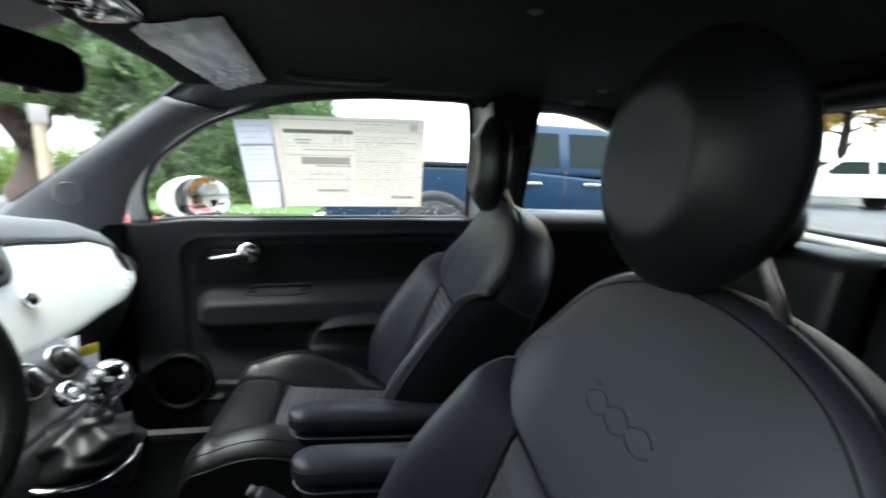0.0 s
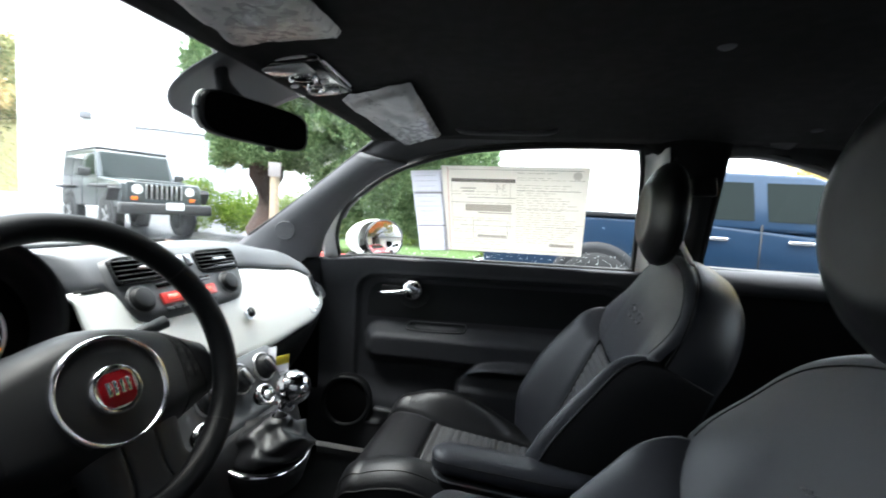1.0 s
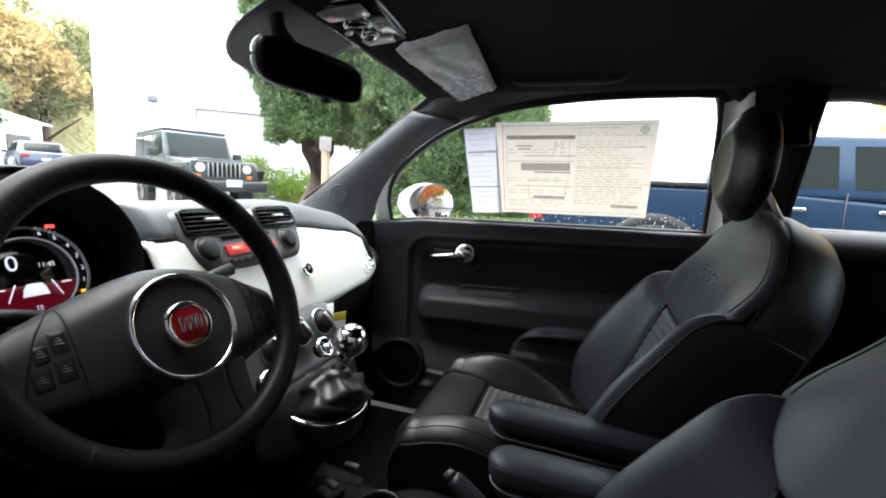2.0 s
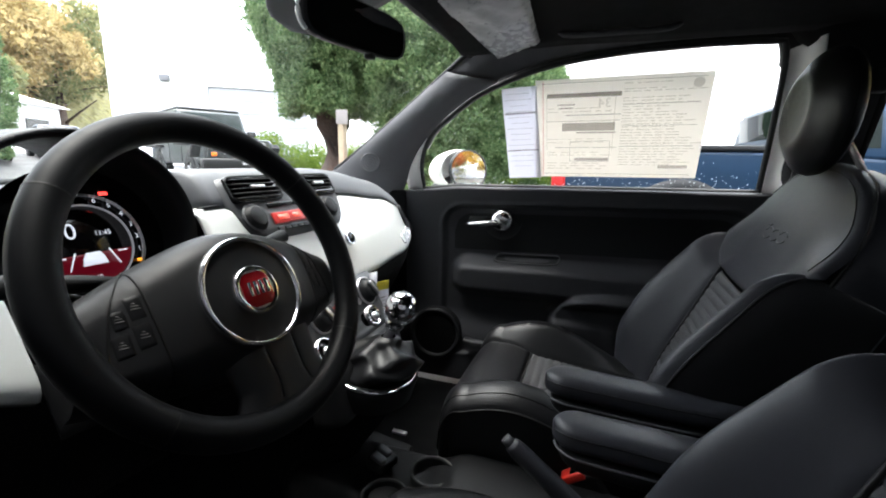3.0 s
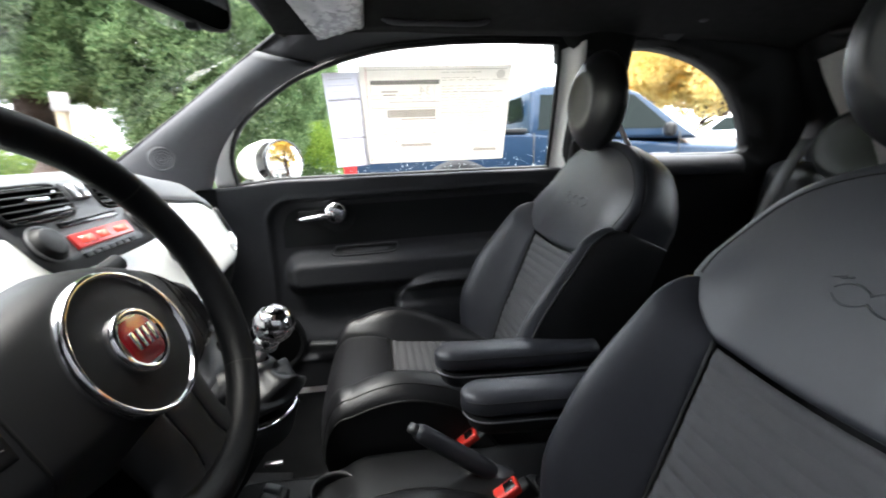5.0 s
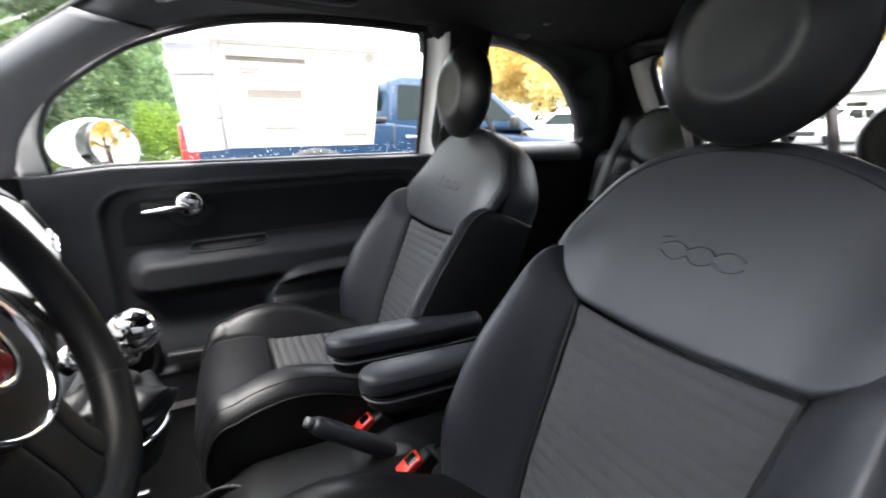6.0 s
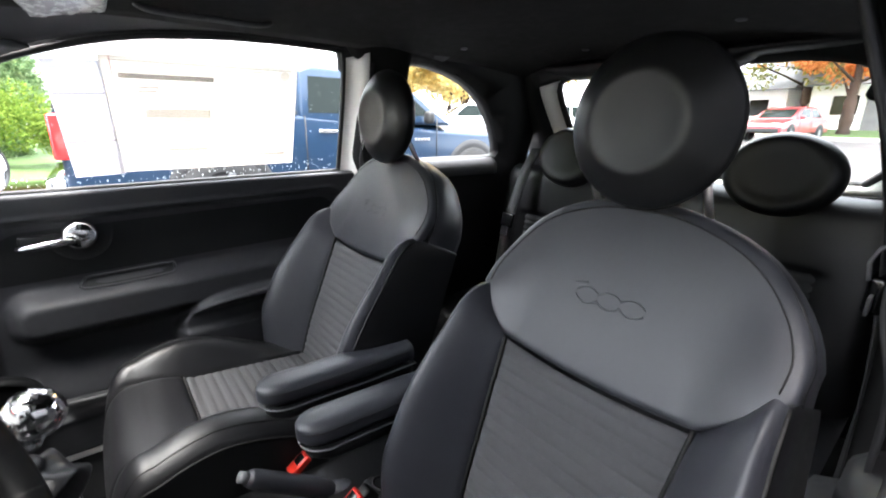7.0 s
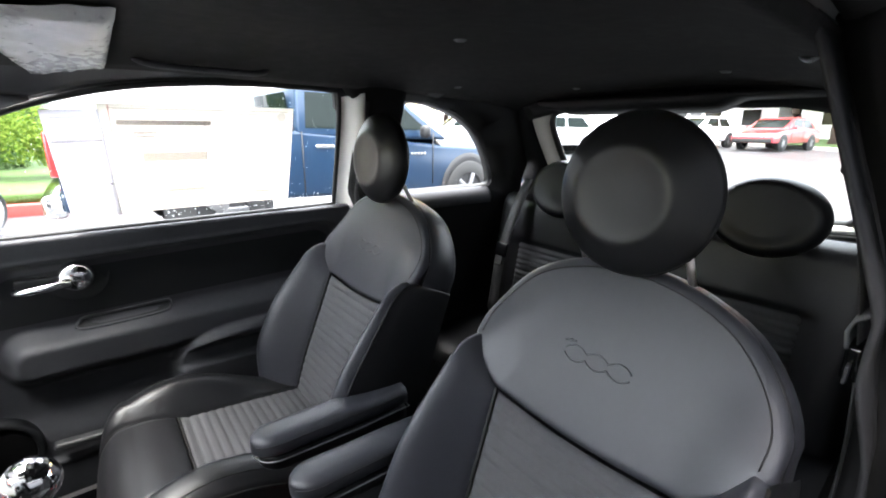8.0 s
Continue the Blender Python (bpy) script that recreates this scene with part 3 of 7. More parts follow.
TAIL = [(-0.46, 1.03), (-0.515, 1.10), (-0.495, 1.24), (-0.42, 1.316), (-0.24, 1.328), (0.0, 1.330), (0.24, 1.328), (0.335, 1.312), (0.362, 1.26), (0.365, 1.12), (0.362, 1.055), (0.33, 1.025), (0.0, 1.02), (-0.3, 1.022)]
hole = spline([(0, y, z) for y, z in TAIL + TAIL[:1]], 73)[:-1]
rings = []
for out in (0.0, 0.02, 0.055, 0.5, 1.0):
    ring = []
    for p in hole:
        d = p - np.array([0, MID, 1.17])
        lim = min(abs(v) for v in ((0.60 if d[1] > 0 else -0.60) / (d[1] or 1e-6), (0.235 if d[2] > 0 else -0.9) / (d[2] or 1e-6)))
        far = np.array([0, MID, 1.17]) + d * max(lim, 1.0)
        q = p + (far - p) * out if out > 0.1 else p + d / np.linalg.norm(d) * out
        ring.append((tail_x(q[2]) + (0.025 if out == 0 else 0.0 if out < 0.05 else -0.015), q[1], q[2]))
    rings.append(ring)
put("wall_rear", Geo().grid(rings[2:], wrap_v=True), PLASTIC, kind="structure", label="black plastic tailgate lining", category="tailgate", solid=0.01)
put("hatch_edge", Geo().grid(rings[:3], wrap_v=True), WHITE_PAINT, kind="structure", label="white painted edge of the tailgate opening", category="tailgate", solid=0.006)
win = thing("window_5", (1.15, MID, 1.17), "rear window of the hatch, wet with rain", "window", kind="structure")
pane = [(tail_x(p[2]) + 0.02, p[1], p[2]) for p in hole]
put("glass", Geo().fan(pane, (tail_x(1.17) + 0.02, MID, 1.17)), REAR_GLASS, win)
put("window_seal", Geo().tube(pane, 0.012, 6, closed=True, up=(1, 0, 0)), RUBBER, win)
# rolled top lining between the headliner and the rear glass
lip = [[(0.985 + 0.05 * k, MID + 0.44 * s, roof_z(0.985, MID + 0.44 * s) - 0.048 * k ** 1.5 - 0.008) for k in np.linspace(0, 1, 6)] for s in np.linspace(-1, 1, 24)]
put("trim", Geo().grid(lip), PLASTIC, kind="structure", label="black rolled lining above the rear window", category="rear lining", solid=0.012)
# dark brake lamp housing hanging below the middle of the tailgate's top edge
rows = []
for y in np.linspace(0.34, -0.47, 60):
    hang = 0.012 + 0.024 * float(smooth(-0.27, -0.19, y)) * float(smooth(0.36, 0.22, y))
    rows.append([(1.022 + 0.052 * math.cos(a), y, 1.343 + (0.020 if math.sin(a) > 0 else hang) * math.sin(a)) for a in np.linspace(0, 2 * math.pi, 16, endpoint=False)])
put("trim", Geo().grid(rows, wrap_v=True), PLASTIC, kind="structure", label="black lamp housing along the top of the rear window", category="rear lining")
# thin pale tube paints the highlight along the housing's lower edge
put("trim", Geo().tube([(1.030, r[12][1], r[12][2] + 0.001) for r in rows[4:-4]], 0.0035, 6), A_PILLAR, kind="structure", label="rolled lip below the rear lamp housing, edge highlight painted in grey", category="rear lining")
put("wiper_arm", Geo().tube([(1.29, -0.16, 1.035), (1.285, -0.30, 1.045), (1.275, -0.42, 1.06)], 0.007, 8), PLASTIC, label="black rear wiper arm on the glass", category="wiper")

# driver's side pillar behind the open doorway
rows = []
for z in np.linspace(0.42, 1.40, 30):
    lean = 0.30 * max(0.0, z - 1.0)
    w0, w1 = 0.47 - 0.02 * smooth(1.1, 1.38, z), 0.63
    rows.append([(w0 + (w1 - w0) * k, other(0.615 - lean + 0.028 * math.sin(math.pi * k) * -1 + 0.02 * (1 - k) ** 4), z) for k in np.linspace(0, 1, 10)])
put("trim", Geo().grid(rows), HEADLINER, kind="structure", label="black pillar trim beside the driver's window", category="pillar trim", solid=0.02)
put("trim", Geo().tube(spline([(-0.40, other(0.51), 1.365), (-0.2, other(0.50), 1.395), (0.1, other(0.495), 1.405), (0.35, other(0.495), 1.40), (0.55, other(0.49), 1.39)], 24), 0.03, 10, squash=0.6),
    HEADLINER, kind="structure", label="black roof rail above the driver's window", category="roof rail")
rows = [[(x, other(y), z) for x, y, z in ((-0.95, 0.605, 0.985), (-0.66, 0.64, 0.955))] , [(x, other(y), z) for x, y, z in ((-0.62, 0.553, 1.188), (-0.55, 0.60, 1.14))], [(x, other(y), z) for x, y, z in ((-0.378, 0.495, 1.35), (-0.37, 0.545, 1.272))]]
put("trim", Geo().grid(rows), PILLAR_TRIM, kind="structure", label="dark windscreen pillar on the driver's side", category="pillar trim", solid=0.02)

put("coat_hook", Geo().tube(spline([(0.62, -0.480, 1.392), (0.62, -0.470, 1.372), (0.63, -0.452, 1.360), (0.645, -0.436, 1.369), (0.655, -0.430, 1.386)], 14), 0.004, 8), SATIN, label="small grey coat hook below the roof rail", category="coat hook")
# floor, bulkhead and tunnel
put("floor", Geo().box(pose(0.10, MID, 0.29), (2.8, 1.36, 0.04)), CARPET, kind="structure", label="black carpeted car floor", category="floor", smooth=False)
put("underbody", Geo().box(pose(0.05, MID, 0.135), (2.2, 1.2, 0.27)), RUBBER, kind="structure", label="dark underside of the car", category="underbody", smooth=False)
put("wall_front", Geo().grid([[(-1.12 + 0.12 * k, y, 0.28 + 0.72 * k) for k in np.linspace(0, 1, 6)] for y in np.linspace(-0.68, 0.64, 8)]), CARPET, kind="structure", label="black footwell bulkhead", category="bulkhead", solid=0.03)

# windscreen
ws_top = [(-0.372, 0.49, 1.366), (-0.386, 0.35, 1.378), (-0.397, 0.18, 1.386), (-0.400, MID, 1.389), (-0.397, other(0.18), 1.386), (-0.386, other(0.35), 1.378), (-0.372, other(0.49), 1.366)]
ws_low = [(-0.97, 0.60, 0.98), (-1.05, 0.40, 0.975), (-1.09, 0.20, 0.975), (-1.10, MID, 0.975), (-1.09, other(0.2), 0.975), (-1.05, other(0.4), 0.975), (-0.97, other(0.60), 0.98)]
a, b = spline(ws_top, 31), spline(ws_low, 31)
win = thing("window_1", (-0.75, MID, 1.2), "curved windscreen, clear glass with a dark printed top edge", "windscreen", kind="structure")
put("glass", Geo().grid([[tuple(p + (q - p) * k + np.array((-0.02, 0, 0.03)) * math.sin(math.pi * k)) for k in np.linspace(0, 1, 9)] for p, q in zip(a, b)]), SCREEN_GLASS, win)
put("window_frame", Geo().tube(a + np.array((0.0, 0, -0.004)), 0.014, 8), RUBBER, win, "black header edge")
put("window_frame", Geo().tube([(-0.365, 0.450, 1.372), (-0.372, 0.478, 1.367), (-0.388, 0.492, 1.358), (-0.50, 0.525, 1.287), (-0.625, 0.55, 1.202), (-0.75, 0.575, 1.121), (-0.87, 0.597, 1.047)], 0.006, 8), RUBBER, win, "black pillar seal")
fr = []
for u in np.linspace(0, 1, 18):
    half, mid = (0.108 + 0.008 * (1 - u)) * max(0.0, 1 - u ** 5) ** 0.5 + 0.002, -0.004 + 0.006 * u
    fr.append([(-0.398 - 0.164 * u, mid + half * v, 1.380 - 0.078 * u + 0.006 * math.sin(math.pi * u)) for v in np.linspace(-1, 1, 15)])
put("frit", Geo().grid(fr),
    material("dotted_frit", (0.10, 0.105, 0.11), 0.4), win, "grey printed patch behind the mirror", solid=0.002)
put("scuttle", Geo().grid([[(-1.02 - 0.30 * k, y, 0.965 - 0.03 * k) for k in np.linspace(0, 1, 4)] for y in np.linspace(-0.66, 0.62, 20)]), RUBBER, kind="structure", label="black plastic scuttle below the windscreen", category="scuttle", solid=0.01)

# outside the windscreen: cowl, wipers and the bonnet's closing panel
put("cowl", Geo().tube([tuple(p + np.array((-0.03, 0, -0.004))) for p in b[::2]], 0.022, 8, squash=0.6), RUBBER, kind="structure", label="black plastic cowl below the windscreen", category="cowl")
for y0, y1, yp in ((-0.16, 0.40, -0.20), (-0.56, -0.10, -0.60)):
    wip = thing("windscreen_wiper", (-1.06, yp, 1.0), "black windscreen wiper resting at the foot of the glass", "wiper", "windscreen wipers")
    line = [(-1.075 + 0.10 * ((y - MID) / 0.55) ** 2, y, 1.018 + 0.012 * (y - y0) / (y1 - y0)) for y in np.linspace(y0, y1, 10)]
    put("blade", Geo().tube(line, 0.006, 6), RUBBER, wip, "black rubber blade")
    put("arm", Geo().tube([(-1.10, yp, 0.995), line[2], line[5]], [0.010, 0.007, 0.005], 8), PLASTIC, wip, "black arm")
rows = [[(-1.10 - 0.72 * k + 0.05 * abs(s) ** 3, MID + (0.66 - 0.10 * k) * s, 0.962 - 0.11 * k - 0.18 * k ** 4 - 0.06 * abs(s) ** 3) for s in np.linspace(-1, 1, 25)] for k in np.linspace(0, 1, 18)]
put("bonnet", Geo().grid(rows), WHITE_PAINT, kind="structure", label="white painted car bonnet", category="bonnet", solid=0.01)

# ---- front seats ----
SEAT_Y = -0.354
REC = radians(25.2)
BACK_N = np.array([-math.cos(REC), 0.0, math.sin(REC)])


def back_point(y, z, h):
    """A place on the backrest: across, up, and proud of its front plane by h."""
    x = 0.299 + (z - 0.927) * math.tan(REC)
    return np.array([x, SEAT_Y + y, z]) + BACK_N * h


def back_h(y, z):
    """The backrest's padded front: side bolsters low, a crown that falls away at the shoulders."""
    fall = -0.014 * np.clip(abs(y) / 0.225, 0, 1.3) ** 3 * smooth(0.80, 1.0, z)
    wrap = 0.016 * smooth(0.12, 0.215, abs(y)) * smooth(0.98, 0.88, z)
    low = -0.012 * smooth(0.62, 0.48, z)
    return fall + wrap + low


SHOULDER = [(0.230, 0.896), (0.229, 0.936), (0.203, 0.985), (0.155, 1.030), (0.08, 1.060), (0.0, 1.069)]
arc_top = spline([(y, 0, z) for y, z in SHOULDER] + [(-y, 0, z) for y, z in SHOULDER[-2::-1]], 61)


def upper_panel():
    n, rows = 61, []
    low = []
    for i in range(n):
        u = 1 - 2 * i / (n - 1)
        if abs(u) < 0.70:
            low.append((0.150 * u / 0.70, 0.826 - 0.008 * (1 - (u / 0.70) ** 2)))
        else:
            k = (abs(u) - 0.70) / 0.30
            low.append((math.copysign(0.150 + 0.083 * k, u), 0.826 + 0.070 * k ** 1.2))
    for i in range(n):
        b, t = np.array(low[i]), np.array([arc_top[i][0], arc_top[i][2]])
        length, row = np.linalg.norm(t - b), []
        for v in np.linspace(0, 1, 40):
            v = 0.5 - 0.5 * math.cos(math.pi * v)
            y, z = b + (t - b) * v
            h = float(back_h(y, z)) - float(rolled(v * length, 0.010)) * 0.7 - float(rolled((1 - v) * length, 0.016)) * 0.9
            row.append(back_point(y, z, h))
        rows.append(row)
    return Geo().grid(rows)


def panel_seam():
    """A stitched line a little inside the shoulder panel's outer edge."""
    pts = []
    for p in arc_top:
        d = np.array([0.0, 0.90]) - np.array([p[0], p[2]])
        y, z = np.array([p[0], p[2]]) + d / np.linalg.norm(d) * 0.017
        pts.append(back_point(y, z, float(back_h(y, z)) + 0.0002))
    return Geo().tube(pts, 0.0011, 5)


def insert_half(z):
    return 0.118 + 0.032 * (z - 0.50) / 0.326


def back_insert():
    rows, nz = [], 190
    for i in range(nz + 1):
        z = 0.50 + 0.318 * i / nz
        w, row = insert_half(z), []
        for u in np.linspace(-1, 1, 25):
            y = w * u
            top = 0.820 - 0.008 * (1 - u * u)
            zz = 0.50 + (top - 0.50) * i / nz
            rib = 0.0032 * (abs(math.sin(math.pi * (zz - 0.50) / 0.0185)) ** 0.7) - 0.002
            edge = float(rolled((1 - abs(u)) * w, 0.010)) + float(rolled((top - zz), 0.008))
            row.append(back_point(y, zz, float(back_h(y, zz)) + rib - 0.004 - 0.7 * edge))
        rows.append(row)
    return Geo().grid(rows)


def wing_shape(k):
    """Seam, crest and outer widths of a side wing, and how proud it is, at the height k."""
    z_in, z_out = 0.485 + 0.339 * k, 0.485 + 0.408 * k
    widths = (insert_half(z_in) + 0.001, 0.222 - 0.008 * float(smooth(0.6, 1.0, k)), 0.262 - 0.020 * float(smooth(0.45, 1.0, k)))
    crest = 0.070 * float(smooth(-0.25, 0.30, k)) * (1 - 0.58 * float(smooth(0.45, 1.0, k))) + 0.012
    full = max(0.0, 1 - max(0.0, (k - 0.86) / 0.14) ** 2) ** 0.5
    return z_in, z_out, widths, crest, full


def wing_point(s, k, v):
    z_in, z_out, (w_in, w_crest, w_out), crest, full = wing_shape(k)
    q = min(1.0, v / 0.62)
    y = w_in + (w_crest - w_in) * q ** 0.9
    z = z_in + (z_out - z_in) * q
    rise = crest * (0.30 * (0.5 - 0.5 * math.cos(math.pi * q)) + 0.70 * math.sin(q * math.pi / 2)) - 0.7 * float(rolled(q * 0.09, 0.012))
    h = float(back_h(w_in, z_in)) * (1 - q) + float(back_h(w_crest, z_out)) * q - 0.014 + (rise + 0.014) * full
    if v > 0.62:
        q = (v - 0.62) / 0.38
        y = w_crest + (w_out - w_crest) * math.sin(min(1.0, q * 1.15) * math.pi / 2)
        h = h - (h + 0.105) * (1 - math.cos(q * math.pi / 2)) ** 1.05
    return back_point(s * (y - 0.006 * (1 - full) * min(1.0, max(0.0, v - 0.4) / 0.3)), z, h)


def bolster(s):
    """A side wing: its face rises from the insert's seam to a crest, its gusset turns back round the shell."""
    ks = np.r_[np.linspace(0, 0.86, 46, endpoint=False), 0.86 + 0.14 * np.sin(np.linspace(0, math.pi / 2, 24))]
    return [Geo().grid([[wing_point(s, k, v) for v in np.linspace(a, b, n)] for k in ks]) for a, b, n in ((0.0, 0.74, 34), (0.74, 1.0, 14))]


def wing_seam(s):
    """Piping along the wing's outer edge."""
    pts = [np.array(wing_point(s, k, 0.74)) + BACK_N * 0.0006 for k in np.linspace(0.02, 0.98, 44)]
    return Geo().tube(pts, 0.0030, 6)


def insert_seam(s):
    """Piping in the valley between the cloth centre and a wing."""
    pts = []
    for z in np.linspace(0.51, 0.826, 30):
        y = s * (insert_half(z) + 0.0005)
        pts.append(back_point(y, z, float(back_h(y, z)) - 0.0068))
    return Geo().tube(pts, 0.0036, 8)


def back_outline(n=96):
    pts = [(-0.235, 0.485), (-0.256, 0.60), (-0.252, 0.72), (-0.240, 0.82)]
    pts = pts + [(-y, z) for y, z in SHOULDER] + [(y, z) for y, z in SHOULDER[-2::-1]] + [(-y, z) for y, z in pts[::-1]] + [(0.12, 0.47), (-0.12, 0.47), pts[0]]
    return spline([(y, 0, z) for y, z in pts], n + 1)[:-1]


def back_shell():
    rings, out = [], back_outline()
    mid = np.array([0, 0, 0.78])
    for scale, h in ((0.955, -0.030), (0.985, -0.020), (1.002, -0.026), (1.014, -0.045), (1.014, -0.070), (1.0, -0.098), (0.95, -0.120), (0.8, -0.130), (0.4, -0.132)):
        rings.append([back_point(*((mid + (p - mid) * scale)[[0, 2]]), h - (0.0 if p[2] > 0.6 else 0.0)) for p in out])
    g = Geo().grid(rings, wrap_v=True)
    return g.fan(rings[-1], back_point(0, 0.78, -0.13))


def pressed_line():
    """Three linked ovals pressed into the leather as thin ridges."""
    g = Geo()
    for side in (1, -1):
        pts = []
        for q in np.linspace(-1, 1, 90):
            y, z = -0.053 * q, 0.925 + side * (0.0035 + 0.0075 * abs(math.sin(1.5 * math.pi * (q + 1))) ** 0.8)
            pts.append(back_point(y, z, float(back_h(y, z)) - 0.0002))
        g.tube(pts, 0.0014, 6)
    for y in (0.053, 0.045):
        g.tube([back_point(y - 0.006 * k, 0.940 + 0.002 * k, float(back_h(y, 0.94)) - 0.0002) for k in np.linspace(-1, 1, 8)], 0.0013, 6)
    return g


def head_restraint(parent):
    m = axis_to((-0.998, 0.0, 0.05), (0.293, SEAT_Y - 0.004, 1.171))
    prof = [(0.0, -0.004), (0.036, -0.0035), (0.056, -0.0015), (0.065, 0.0), (0.074, -0.002), (0.088, -0.009), (0.102, -0.017), (0.113, -0.026), (0.119, -0.034), (0.1200, -0.045), (0.1165, -0.055), (0.104, -0.063), (0.07, -0.067), (0.0, -0.068)]
    hr = put("head_restraint", Geo().lathe(spline([(r, 0, h) for r, h in prof], 48)[:, [0, 2]], m @ Matrix.Diagonal((0.925, 0.925, 1, 1)), 56), SMOOTH_SHADED_LEATHER, parent, "round black leather head restraint")
    put("seam", Geo().lathe([(0.1095, -0.040), (0.1120, -0.0425), (0.1095, -0.045)], m, 56), PIPING, hr)
    for y in (-0.082, 0.082):
        a, b = np.array(back_point(y, 1.040, -0.046)), np.array([0.336, SEAT_Y + y, 1.120])
        put("post", Geo().tube([a, b], 0.0052, 14), SATIN_PALE, parent, "polished steel post")
        put("post_guide", Geo().lathe([(0.019, -0.006), (0.019, 0.004), (0.013, 0.009), (0.007, 0.010)], axis_to(tuple(b - a), tuple(a)), 20), PLASTIC, parent, "black post guide")


# cushion: a ribbed centre, a smooth front roll, and two humped side bolsters that end in rounded noses
CREST = [(-0.30, 0.566), (-0.25, 0.592), (-0.20, 0.608), (-0.15, 0.613), (-0.10, 0.604), (-0.05, 0.586), (0.0, 0.562), (0.05, 0.538), (0.10, 0.518), (0.18, 0.500)]
NOSE_X, NOSE_R = -0.255, 0.082


def middle_z(x):
    """The height of the cushion's middle, front to back."""
    return 0.546 - 0.10 * max(0.0, x + 0.16) + 0.016 * math.sin(math.pi * min(1.0, max(0.0, (-0.15 - x) / 0.15)))


CREST_LINE = spline([(x, 0, z) for x, z in CREST], 80)


def crest_z(x):
    return float(np.interp(x, CREST_LINE[:, 0], CREST_LINE[:, 2]))


def seam_half(x):
    """Half the width between the two bolsters."""
    return 0.121 + 0.022 * float(smooth(-0.15, -0.30, x))


def cushion_z(x, y):
    y, s = abs(y), seam_half(x)
    low, high = middle_z(x), crest_z(x)
    if y <= s:
        return low
    k = min(1.0, (y - s) / (0.178 - s))
    return low + (high - low) * math.sin(k * math.pi / 2) ** 1.25 - float(rolled(0.244 - y, 0.064)) * 0.9


def cushion_at(u, y, drop=0.0):
    """A place on the cushion: u runs along it, and past the nose's start bends down over the front."""
    if u >= NOSE_X:
        return (u, SEAT_Y + y, cushion_z(u, y) - drop)
    t = min(1.0, (NOSE_X - u) / 0.15) * math.pi / 2
    top = cushion_z(NOSE_X, y) - drop
    pull = 1 - 0.10 * (1 - math.cos(t)) * (abs(y) / 0.25) ** 2
    back = 0.030 * (abs(y) / 0.25) ** 3
    return (NOSE_X - (NOSE_R - back - drop) * math.sin(t), SEAT_Y + y * pull, top - (top - 0.435) * (1 - math.cos(t)) ** 1.15)


def cushion_grid(u0, u1, y_of, nx, ny, ribs=False, edges=(0.01, 0.01, 0.01, 0.01)):
    """edges: how far the padding rolls down at the front, the rear, the first and the last side."""
    rows = []
    for i in range(nx + 1):
        u, row = u0 + (u1 - u0) * i / nx, []
        ya, yb = y_of(u)
        for j in range(ny + 1):
            v = j / ny
            width = abs(yb - ya)
            drop = sum(float(rolled(d, r)) for d, r in zip((u - u0, u1 - u, v * width, (1 - v) * width), edges) if r)
            if ribs:
                drop += 0.0034 - 0.0034 * abs(math.sin(math.pi * (u - u0) / 0.0195)) ** 0.6
            row.append(cushion_at(u, ya + (yb - ya) * v, drop))
        rows.append(row)
    return Geo().grid(rows)


def cushion_gusset(s):
    """The upright side below a bolster's outer seam, round its nose."""
    rows = []
    for u in np.linspace(0.18, -0.405, 60):
        x, y, z = cushion_at(u, s * 0.238)
        rows.append([(x + 0.012 * q * (u < -0.3), y + s * 0.007 * math.sin(math.pi * min(1.0, q * 1.4)) - s * 0.018 * q, z + (0.345 - z) * q - 0.002) for q in np.linspace(0, 1, 10)])
    return Geo().grid(rows)


def cushion_line(y_of, lift, u0, u1, r, n=60):
    return Geo().tube([Vector(cushion_at(u, y_of(u))) + Vector((0, 0, lift)) for u in np.linspace(u0, u1, n)], r, 6)


